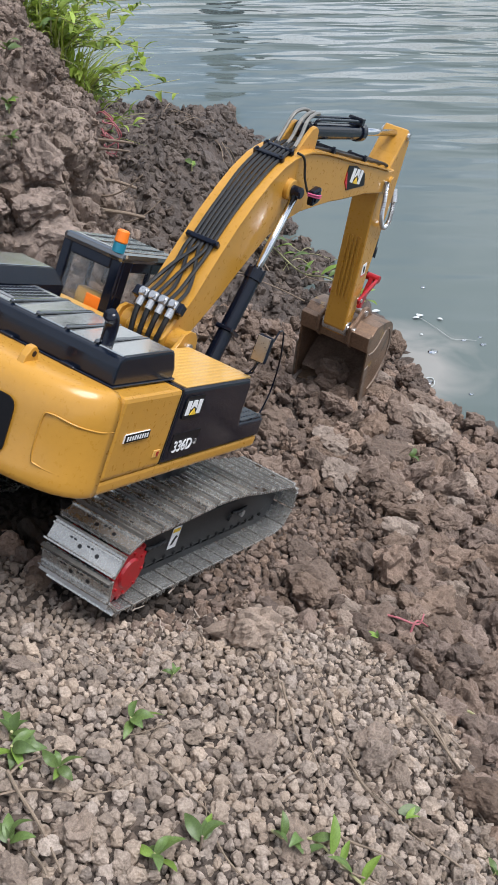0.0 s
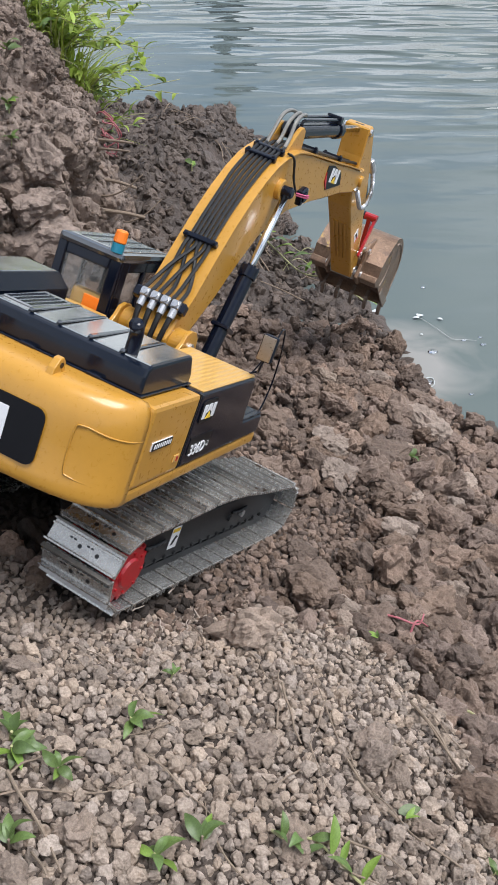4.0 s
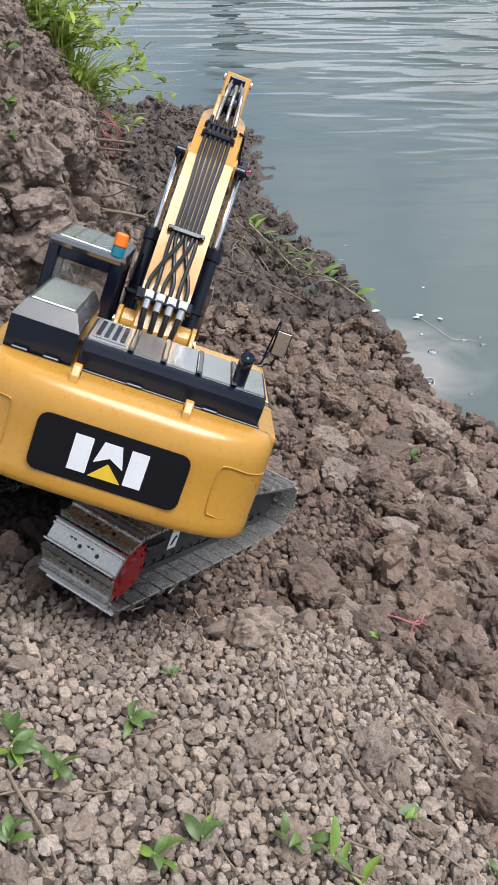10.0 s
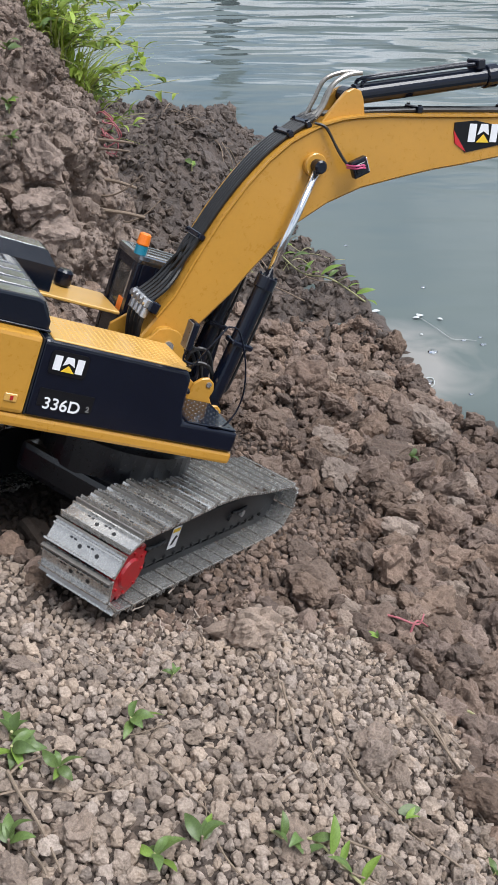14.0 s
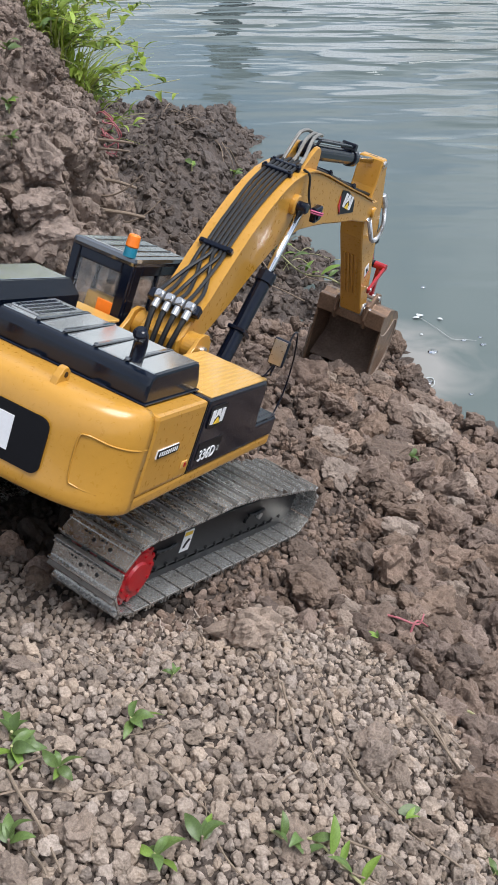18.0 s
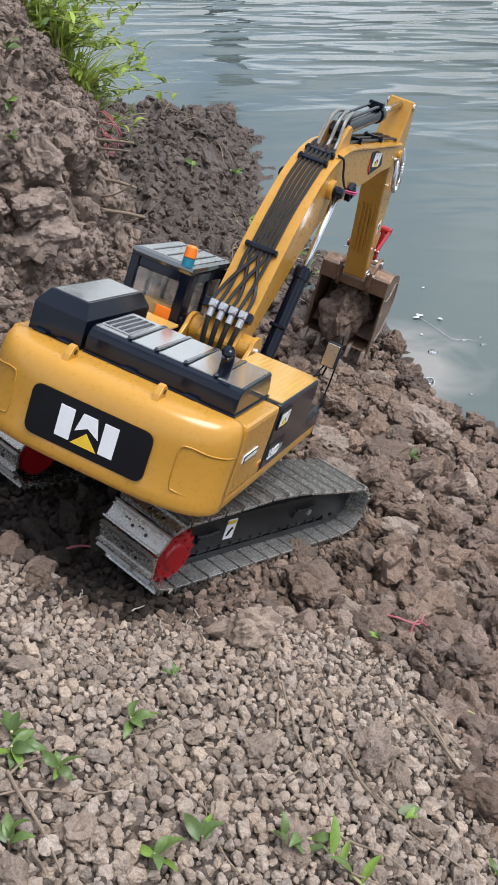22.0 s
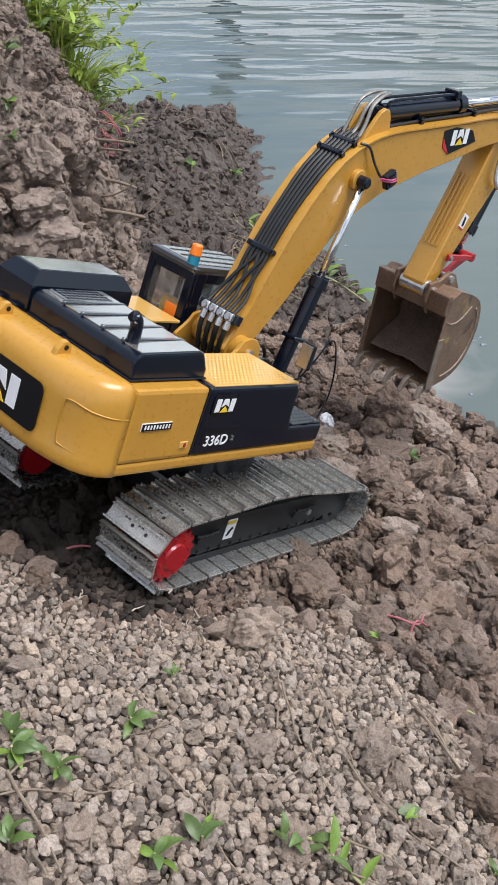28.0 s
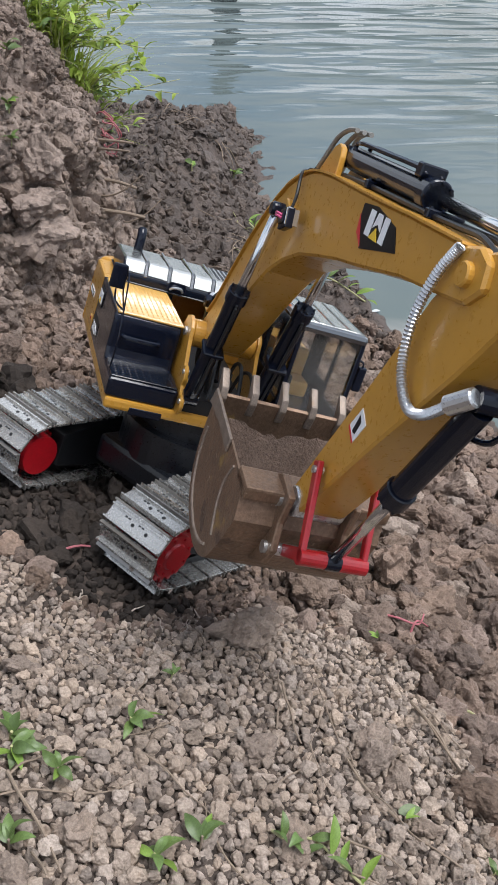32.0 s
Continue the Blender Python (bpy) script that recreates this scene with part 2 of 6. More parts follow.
def bevelled(bm, w, seg=2, angle=25):
    if w > 0:
        edges = [e for e in bm.edges if len(e.link_faces) == 2 and e.calc_face_angle(0) > radians(angle)]
        bmesh.ops.bevel(bm, geom=edges, offset=w, segments=seg, profile=0.6, affect="EDGES", clamp_overlap=True)
    return bm


def box(x0, x1, y0, y1, z0, z1, bev=0.0, seg=2, bm=None):
    b = bmesh.new()
    m = Matrix.LocRotScale(((x0 + x1) / 2, (y0 + y1) / 2, (z0 + z1) / 2), None, (x1 - x0, y1 - y0, z1 - z0))
    bmesh.ops.create_cube(b, size=1, matrix=m)
    bevelled(b, bev, seg)
    return joined(bm, b)


def joined(bm, b):
    if bm is None:
        return b
    me = bpy.data.meshes.new("t")
    b.to_mesh(me)
    b.free()
    bm.from_mesh(me)
    bpy.data.meshes.remove(me)
    return bm


def prism(pts, a0, a1, axis="y", bev=0.0, seg=2, bm=None):
    """A closed outline pushed from a0 to a1 along an axis. Outline in (x, z) for y, (x, y) for z, (y, z) for x."""
    b = bmesh.new()
    put = {"y": lambda u, v, a: (u, a, v), "z": lambda u, v, a: (u, v, a), "x": lambda u, v, a: (a, u, v)}[axis]
    lo = [b.verts.new(put(u, v, a0)) for u, v in pts]
    hi = [b.verts.new(put(u, v, a1)) for u, v in pts]
    b.faces.new(lo)
    b.faces.new(hi[::-1])
    k = len(pts)
    for i in range(k):
        b.faces.new((lo[i], lo[(i + 1) % k], hi[(i + 1) % k], hi[i]))
    bmesh.ops.recalc_face_normals(b, faces=b.faces[:])
    bevelled(b, bev, seg)
    return joined(bm, b)


def rod(p0, p1, r, r2=None, seg=16, bev=0.0, bm=None):
    p0, p1 = Vector(p0), Vector(p1)
    d = p1 - p0
    m = Matrix.Translation((p0 + p1) / 2) @ d.to_track_quat("Z", "Y").to_matrix().to_4x4()
    b = bmesh.new()
    bmesh.ops.create_cone(b, cap_ends=True, segments=seg, radius1=r, radius2=r if r2 is None else r2, depth=d.length, matrix=m)
    bevelled(b, bev, 1, 50)
    return joined(bm, b)


def curve_points(pts, n):
    """Catmull-Rom through the points."""
    pts = [Vector(p) for p in pts]
    out = []
    for i in range(len(pts) - 1):
        a, b, c, d = pts[max(i - 1, 0)], pts[i], pts[i + 1], pts[min(i + 2, len(pts) - 1)]
        for k in range(n):
            t = k / n
            out.append(0.5 * (2 * b + (c - a) * t + (2 * a - 5 * b + 4 * c - d) * t * t + (3 * b - a - 3 * c + d) * t ** 3))
    return out + [pts[-1]]


def tube(pts, r, seg=8, n=5, taper=None, bm=None):
    b = bm or bmesh.new()
    path = curve_points(pts, n)
    rings, up = [], Vector((0.13, 0.31, 0.94))
    for i, p in enumerate(path):
        d = (path[min(i + 1, len(path) - 1)] - path[max(i - 1, 0)]).normalized()
        u = d.cross(up).normalized()
        v = d.cross(u)
        rr = r if taper is None else r + (taper - r) * i / (len(path) - 1)
        rings.append([b.verts.new(p + rr * (math.cos(a) * u + math.sin(a) * v)) for a in (2 * math.pi * k / seg for k in range(seg))])
    for r0, r1 in zip(rings, rings[1:]):
        for k in range(seg):
            b.faces.new((r0[k], r0[(k + 1) % seg], r1[(k + 1) % seg], r1[k]))
    b.faces.new(rings[0][::-1])
    b.faces.new(rings[-1])
    return b


def mesh_arrays(name, verts, faces, mat, smooth=False, parent=None):
    """A mesh from arrays of vertices and of triangles or quads."""
    me = bpy.data.meshes.new(name)
    k = faces.shape[1]
    me.vertices.add(len(verts))
    me.vertices.foreach_set("co", np.ascontiguousarray(verts, dtype=np.float32).ravel())
    me.loops.add(faces.size)
    me.loops.foreach_set("vertex_index", np.ascontiguousarray(faces, dtype=np.int32).ravel())
    me.polygons.add(len(faces))
    me.polygons.foreach_set("loop_start", np.arange(0, faces.size, k, dtype=np.int32))
    me.polygons.foreach_set("use_smooth", np.full(len(faces), smooth))
    me.update(calc_edges=True)
    me.materials.append(mat)
    ob = new(name, me)
    ob.parent = parent
    return ob


def letters(name, text, size, mat, parent, m, label="", depth=0.0004, squeeze=1.0, bold=0.0):
    """Flat lettering, as a mesh, centred, in the xy plane of m."""
    cu = bpy.data.curves.new("t", "FONT")
    cu.body, cu.size, cu.extrude, cu.align_x, cu.align_y, cu.offset = text, size, depth, "CENTER", "CENTER", bold
    tmp = bpy.data.objects.new("t", cu)
    scene.collection.objects.link(tmp)
    me = bpy.data.meshes.new_from_object(tmp.evaluated_get(bpy.context.evaluated_depsgraph_get()))
    bpy.data.objects.remove(tmp)
    me.name = name
    me.materials.clear()
    me.materials.append(mat)
    me.transform(Matrix.Diagonal((squeeze, 1, 1, 1)))
    return shared(name, me, parent, m, label)


def merged(parts):
    """One bmesh out of several."""
    bm = parts[0]
    for b in parts[1:]:
        joined(bm, b)
    return bm

# ---- how the machine moves ----
SWING = [(0, 1.4), (0.5, -2.2), (1, -17.6), (1.5, -30.9), (2, -33.8), (2.5, -33.6), (3, -20.3), (3.5, -2.5), (5.5, 25.0), (6, 28.5), (7, 29.3), (8, 29.7), (9, 29.2), (10, 29.2), (10.5, 26.8), (11, 11.4), (11.5, -2.6), (12, -12.0), (12.5, -23.5), (13, -31.8), (13.5, -36.2), (14, -38.0), (14.5, -37.9), (16.5, 7.0), (17.5, 7.2), (18.5, 7.7), (19, 9.8), (19.5, 10.7), (20, 13.6), (20.5, 19.3), (21, 20.0), (22, 19.3), (22.5, 11.9), (23.5, 10.8), (24, 8.0), (24.5, 2.5), (25, 7.2), (25.5, 6.8), (27.5, 16.6), (28, -2.2), (28.5, -26.0), (29, -47.9), (29.5, -65.7), (30, -76.5), (30.5, -88.5), (31, -99.5), (31.5, -113.0), (32, -126.7)]
BOOM = [(0, 25.1), (0.5, 26.2), (1.5, 27.3), (2, 32.7), (2.5, 33.7), (3, 33.3), (3.5, 26.0), (5.5, 19.7), (6, 22.4), (6.5, 21.8), (7, 11.4), (7.5, 5.4), (8, 5.5), (8.5, 9.4), (9, 14.5), (9.5, 19.2), (10, 24.3), (10.5, 24.3), (11, 26.5), (11.5, 32.4), (12, 39.0), (12.5, 40.4), (14.5, 40.6), (16.5, 39.8), (17, 27.2), (17.5, 24.8), (18, 17.7), (18.5, 14.5), (19, 18.6), (19.5, 20.7), (20, 19.8), (21, 18.5), (21.5, 26.4), (22, 26.2), (23.5, 25.5), (24, 33.8), (24.5, 37.8), (25, 25.8), (25.5, 20.6), (27.5, 37.4), (28.5, 36.9), (29, 35.8), (29.5, 23.2), (30.5, 23.2), (31, 22.9), (31.5, 22.7), (32, 22.7)]
STICK = [(0, -95), (0.5, -122), (1, -137), (1.5, -128), (2, -128), (2.5, -101), (3, -74), (3.5, -42), (4.5, -85), (5.5, -118), (6.5, -115), (8, -112), (9, -108), (10, -97), (11, -87), (11.5, -90), (12, -83), (12.5, -76), (13, -62), (13.5, -55), (14.5, -62), (16.5, -102), (17, -91), (17.5, -75)]
STICK += [(18, -60), (18.5, -60), (19, -69), (19.5, -78), (20, -83), (20.5, -88), (21, -86), (21.5, -92), (22, -83), (22.5, -66), (23, -72), (23.5, -101), (24, -97), (24.5, -119), (25, -139), (25.5, -137), (27.5, -135), (28, -141), (28.5, -143), (29, -130), (29.5, -119), (30, -125), (30.3, -133), (30.5, -134), (31, -139), (31.5, -143), (32, -142)]
CURL = [(0, 12), (0.5, 6), (1, -7), (1.5, -6), (2, 0), (2.5, 14), (3, 20), (3.5, 22), (4.5, 10), (5.5, 5), (6.5, 0), (7.5, -25), (8.5, -70), (10, -105), (11, -105), (12, -126), (12.7, -126), (13.5, -60), (14.5, 10), (15.5, 0), (16.5, -16), (17, -26), (18, -32), (19, -16), (20, -16), (20.5, -18), (21, -20), (21.5, -12), (22, -16), (22.5, 2), (23, 16), (23.5, 18), (24, 6), (24.5, 12), (25, 30), (25.5, 28), (27.5, 22), (28, 28), (29, -8), (29.5, -43), (30, -39), (30.3, -41), (30.5, -52), (31, -69), (31.5, -66), (32, -70)]
TRAVEL = [(0, pose(-0.1176, 0.713, 0.3014, 8.6, 25.2, 61.1)), (16.5, pose(-0.1176, 0.713, 0.3014, 8.6, 25.2, 61.1)), (17.5, pose(-0.1164, 0.7113, 0.3018, 7.2, 23.5, 59.8)), (18, pose(-0.1043, 0.7151, 0.2966, 7.05, 23.85, 57.7)), (18.5, pose(-0.1087, 0.7144, 0.2973, 5.7, 22.35, 57.7)), (19, pose(-0.1042, 0.7151, 0.2957, 6.97, 23.7, 57.4)), (19.5, pose(-0.1031, 0.7173, 0.295, 6.3, 23.07, 56.7)), (20, pose(-0.0916, 0.733, 0.2865, 5.6, 22.65, 54.35)), (20.5, pose(-0.0633, 0.7612, 0.2676, 4.0, 22.0, 49.0)), (21, pose(-0.0568, 0.7731, 0.2623, 3.92, 22.0, 48.4)), (21.5, pose(-0.0561, 0.7756, 0.26, 4.4, 22.9, 48.8)), (32.0, pose(-0.0561, 0.7756, 0.26, 4.4, 22.9, 48.8))]
CREEP = [(0, 0), (17, 0), (17.5, 0.0), (18, 0.010), (18.5, 0.006), (19, 0.012), (19.5, 0.014), (20, 0.035), (20.5, 0.080), (21, 0.094), (21.5, 0.097), (32, 0.097)]
FOOT, BOOM_LEN, STICK_LEN = (0.0015, 0.0, 0.0932), 0.470, 0.2135


def glide(table, t):
    """A value between the rows, by a monotone cubic."""
    ts, vs = [a for a, _ in table], [b for _, b in table]
    i = max(0, min(len(ts) - 2, int(np.searchsorted(ts, t, "right")) - 1))
    d = [(vs[k + 1] - vs[k]) / (ts[k + 1] - ts[k]) for k in range(len(ts) - 1)]

    def tangent(k):
        if k == 0 or k == len(ts) - 1 or d[k - 1] * d[k] <= 0:
            return 0.0
        return 2 * d[k - 1] * d[k] / (d[k - 1] + d[k])

    h = ts[i + 1] - ts[i]
    s = max(0.0, min(1.0, (t - ts[i]) / h))
    return ((2 * s ** 3 - 3 * s ** 2 + 1) * vs[i] + (s ** 3 - 2 * s ** 2 + s) * h * tangent(i)
            + (-2 * s ** 3 + 3 * s ** 2) * vs[i + 1] + (s ** 3 - s ** 2) * h * tangent(i + 1))


def links(t):
    """Poses of the upper body, boom, stick and bucket at t seconds, in the machine's own space."""
    upper = pose(0, 0, 0, 0, 0, glide(SWING, t))
    boom = upper @ pose(*FOOT, 0, -glide(BOOM, t), 0)
    stick = boom @ pose(BOOM_LEN, 0, 0, 0, -glide(STICK, t), 0)
    bucket = stick @ pose(STICK_LEN, 0, 0, 0, -glide(CURL, t), 0)
    return upper, boom, stick, bucket

# ---- the ground: one sheet, from the dug slope down to the pond ----
def smooth(a, b, x):
    t = np.clip((x - a) / (b - a), 0, 1)
    return t * t * (3 - 2 * t)


def shore_x(y):
    return np.interp(y, [-3, 0.2, 0.9, 1.06, 1.114, 1.173, 1.31, 1.75, 1.91, 1.99, 2.15, 2.30, 2.46, 2.54, 2.62, 3.0, 40], [2.5, 0.80, 0.45, 0.356, 0.338, 0.295, 0.233, 0.160, 0.082, 0.040, 0.004, 0.004, 0.020, -0.02, -0.16, -0.9, -60])


WALL = [(-6, -3), (-0.70, 0.80), (-0.38, 1.12), (-0.205, 1.40), (-0.20, 1.56), (-0.27, 1.72), (-0.55, 1.90), (-14, 4.0)]


def wall_depth(x, y):
    """Signed distance behind the foot of the bank wall."""
    best = np.full(np.broadcast(x, y).shape, 1e9)
    sign = np.ones_like(best)
    for (ax, ay), (bx, by) in zip(WALL, WALL[1:]):
        dx, dy = bx - ax, by - ay
        t = np.clip(((x - ax) * dx + (y - ay) * dy) / (dx * dx + dy * dy), 0, 1)
        d = np.hypot(x - ax - t * dx, y - ay - t * dy)
        left = (dx * (y - ay) - dy * (x - ax)) > 0
        closer = d < best
        best = np.where(closer, d, best)
        sign = np.where(closer, np.where(left, 1.0, -1.0), sign)
    return best * sign


def height(x, y, inset=0.0):
    slope = np.minimum(0.3876 - 0.377 * x - 0.329 * y, 0.3415 - 0.343 * x - 0.260 * y) - 0.004
    slope = np.clip(slope, -0.3, 0.46)
    beach = np.clip(0.2 * (shore_x(y) - x), -0.25, 0.17)
    k = 0.03
    z = np.maximum(slope, beach) + k * np.log1p(np.exp(-np.abs(slope - beach) / k))
    z = z - k * np.log(2) * np.exp(-np.abs(slope - beach) / k) * 0.6
    s = wall_depth(x, y) - inset
    z = z + 0.31 * smooth(-0.015, 0.085, s) + 0.28 * smooth(0.06, 0.30, s)
    z = z + 0.118 * np.exp(-((x + 0.17) / 0.14) ** 2 - ((y - 1.98) / 0.22) ** 2)
    z = z + 0.055 * smooth(0.0, 0.085, shore_x(y) - x) * smooth(2.60, 2.44, y) * smooth(1.92, 2.15, y) * smooth(-0.5, -0.2, x)
    z = z - 0.028 * smooth(0.160, 0.215, x) * smooth(0.66, 0.52, y) * smooth(0.1, 0.3, y)      # the heap breaks off towards the water
    z = z + 0.3 * smooth(-0.25, -1.7, y) * smooth(2.2, 1.2, x)      # unseen rise behind the camera, added to darken reflections
    z = z + 0.012 * np.exp(-((x - 0.02) / 0.16) ** 2 - ((y - 0.47) / 0.07) ** 2)      # crest of the gravel heap
    return z


def footprint(x, y):
    """1 under the machine's tracks, where the soil is pressed flat."""
    out = np.zeros_like(x)
    for cx, cy, turn in ((-0.118, 0.713, 61.1), (-0.056, 0.776, 48.8)):
        c, s = math.cos(radians(turn)), math.sin(radians(turn))
        u, v = (x - cx) * c + (y - cy) * s, -(x - cx) * s + (y - cy) * c
        out = np.maximum(out, smooth(0.235, 0.20, np.abs(u)) * smooth(0.062, 0.044, np.abs(np.abs(v) - 0.094)))
    return out


def dry_edge(x):
    return np.interp(x, [-0.40, -0.22, -0.15, -0.10, -0.05, 0.0, 0.085, 0.136, 0.160, 0.172, 0.180, 0.195], [0.66, 0.605, 0.538, 0.520, 0.552, 0.585, 0.598, 0.580, 0.545, 0.45, 0.30, 0.10])


def fbm(x, y, f, octaves=4):
    return np.array([noise.fractal((a * f, b * f, 3.7), 0.9, 2.1, octaves) for a, b in zip(x.ravel(), y.ravel())]).reshape(x.shape)


def knobs(p, scale, deep):
    """Rounded lumps pressed together: high in the middle of each cell, creased between them."""
    return (0.42 - noise.voronoi(p * scale)[0][0]) * deep


def build_ground():
    xs = np.concatenate([[-80, -20, -6, -2.5, -1.4, -1.0], np.arange(-0.8, 0.9, 0.0065), [1.0, 1.3, 2, 5, 20, 80]])
    ys = np.concatenate([[-80, -20, -5, -1.5, -0.5, -0.1], np.arange(0.06, 1.86, 0.0065), np.arange(1.86, 2.7, 0.0080), [2.8, 3.0, 3.2, 3.6, 4.5, 7, 20, 80]])
    gx, gy = np.meshgrid(xs, ys)
    z = height(gx, gy, 0.05)
    near = (gx > -0.9) & (gx < 1.0) & (gy > 0) & (gy < 2.75)
    lump, grain, knob = np.zeros_like(z), np.zeros_like(z), np.zeros_like(z)
    lump[near] = fbm(gx[near], gy[near], 9.0, 3)
    grain[near] = fbm(gx[near], gy[near], 60.0, 4)
    s = wall_depth(gx, gy)
    mound_ = (gy > 1.36) & (s < 0.02) & near
    slope_ = near & ~mound_ & (gy > dry_edge(gx)) & (s < 0.0) & (shore_x(gy) - gx > -0.03)
    for j, i in zip(*np.nonzero(mound_)):
        p = Vector((gx[j, i], gy[j, i], z[j, i]))
        knob[j, i] = knobs(p, 13, 0.050) + knobs(p, 31, 0.022) + knobs(p, 75, 0.009)
    for j, i in zip(*np.nonzero(slope_)):
        p = Vector((gx[j, i], gy[j, i], z[j, i]))
        knob[j, i] = knobs(p, 15, 0.024) + knobs(p, 45, 0.010)
    press = 1 - footprint(gx, gy)
    wet = smooth(-0.03, 0.03, shore_x(gy) - gx)
    z = z - 0.009 * footprint(gx, gy) + press * (lump * np.where(mound_, 0.02, 0.012) + grain * 0.0045 + knob * wet)
    ny, nx = gx.shape
    verts = np.stack([gx.ravel(), gy.ravel(), z.ravel()], 1)
    a = (np.arange(ny - 1)[:, None] * nx + np.arange(nx - 1)[None, :]).ravel()
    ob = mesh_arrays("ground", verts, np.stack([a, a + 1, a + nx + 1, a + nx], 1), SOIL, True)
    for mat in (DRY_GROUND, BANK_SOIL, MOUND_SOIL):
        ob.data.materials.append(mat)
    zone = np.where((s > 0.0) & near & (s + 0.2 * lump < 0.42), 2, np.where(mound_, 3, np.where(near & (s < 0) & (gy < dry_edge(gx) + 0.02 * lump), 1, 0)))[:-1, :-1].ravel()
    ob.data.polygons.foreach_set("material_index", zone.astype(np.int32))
    tagged(ob, "brown damp clay ground sloping down to the pond", "ground", kind="structure")
    return xs, ys, z


GX, GY, GZ = build_ground()


def ground_at(x, y):
    """Height of the built ground, by interpolation."""
    x, y = np.asarray(x, float), np.asarray(y, float)
    i = np.clip(np.searchsorted(GX, x) - 1, 0, len(GX) - 2)
    j = np.clip(np.searchsorted(GY, y) - 1, 0, len(GY) - 2)
    u, v = (x - GX[i]) / (GX[i + 1] - GX[i]), (y - GY[j]) / (GY[j + 1] - GY[j])
    return GZ[j, i] * (1 - u) * (1 - v) + GZ[j, i + 1] * u * (1 - v) + GZ[j + 1, i] * (1 - u) * v + GZ[j + 1, i + 1] * u * v


def build_bank():
    """The cut face of the bank: a thick skin of clay along the wall's foot, up the face and over its top, cracked into blocks."""
    foot = curve_points([(x, y, 0) for x, y in [(-0.80, 0.70)] + WALL[2:-1] + [(-0.9, 2.05)]], 90)
    length = np.concatenate([[0], np.cumsum([(b - a).length for a, b in zip(foot, foot[1:])])])
    at = np.arange(0, length[-1], 0.0031)
    fx, fy = np.interp(at, length, [p.x for p in foot]), np.interp(at, length, [p.y for p in foot])
    tx, ty = np.gradient(fx), np.gradient(fy)
    for _ in range(30):
        tx, ty = np.convolve(np.pad(tx, 2, "edge"), np.ones(5) / 5, "valid"), np.convolve(np.pad(ty, 2, "edge"), np.ones(5) / 5, "valid")
    tl = np.hypot(tx, ty)
    nx_, ny_ = -ty / tl, tx / tl
    d = np.linspace(-0.06, 0.46, 2000)
    rise = 0.31 * smooth(-0.015, 0.085, d) + 0.28 * smooth(0.06, 0.30, d)
    run = np.concatenate([[0], np.cumsum(np.hypot(np.diff(d), np.diff(rise)))])
    dd = np.interp(np.arange(0, run[-1], 0.0031), run, d)
    px_, py_ = fx[None, :] + dd[:, None] * nx_[None, :], fy[None, :] + dd[:, None] * ny_[None, :]
    base = height(px_, py_, 9.0) + (0.31 * smooth(-0.015, 0.085, dd) + 0.28 * smooth(0.06, 0.30, dd))[:, None]
    g = np.stack([px_, py_, base], 2)
    du, dv = np.gradient(g, axis=1), np.gradient(g, axis=0)
    nrm = np.cross(du, dv)
    nrm /= np.linalg.norm(nrm, axis=2)[:, :, None] + 1e-9
    nrm *= np.sign(nrm[:, :, 2:3] + 1e-6)
    push = np.zeros(base.shape)
    hole = Vector((-0.268, 1.415, 0.245))
    for j in range(base.shape[0]):
        for i in range(base.shape[1]):
            p = Vector(g[j, i])
            if p.y < 0.85 or p.y > 1.95:
                continue
            warp = p + 0.02 * noise.noise_vector(p * 14)
            f = noise.voronoi(Vector((warp.x, warp.y, warp.z * 0.75)) * 10.5)[0]
            open_ = min(1.0, max(0.0, 0.55 + 2.2 * noise.noise(p * 5.5)))
            crack = max(0.0, 1 - (f[1] - f[0]) / 0.13)
            f2 = noise.voronoi(warp * 27)[0]
            split = max(0.0, 1 - (f2[1] - f2[0]) / 0.20)
            push[j, i] = (0.40 - f[0]) * 0.050 - 0.046 * open_ * crack - 0.012 * (1.2 - open_) * split + 0.030 * noise.fractal(p * 6, 0.9, 2.1, 3) + knobs(warp, 34, 0.010) + knobs(p, 85, 0.006) + 0.0045 * noise.ridged_multi_fractal(p * 120, 0.8, 2.0, 2, 1.0, 2.0) - 0.005
            away = p - hole
            push[j, i] -= 0.120 * math.exp(-(away.x / 0.032) ** 2 - (away.y / 0.036) ** 2 - (away.z / 0.065) ** 2)
    g = g + nrm * push[:, :, None]
    ny, nx = base.shape
    a = (np.arange(ny - 1)[:, None] * nx + np.arange(nx - 1)[None, :]).ravel()
    ob = mesh_arrays("bank_wall", g.reshape(-1, 3), np.stack([a, a + 1, a + nx + 1, a + nx], 1), BANK_SOIL, True)
    tagged(ob, "steep cracked brown clay bank above the dug slope", "bank", kind="structure")
    return g.reshape(-1, 3)


BANK = build_bank()

# ---- the pond ----
wb = bmesh.new()
bmesh.ops.create_grid(wb, x_segments=1, y_segments=1, size=150)
water = part("water", wb, WATER)
tagged(water, "murky grey-green pond water with light ripples", "water", kind="structure")

# ---- the model excavator ----
machine = tagged(new("model_excavator"), "yellow and black tracked model excavator standing on the slope", "excavator")


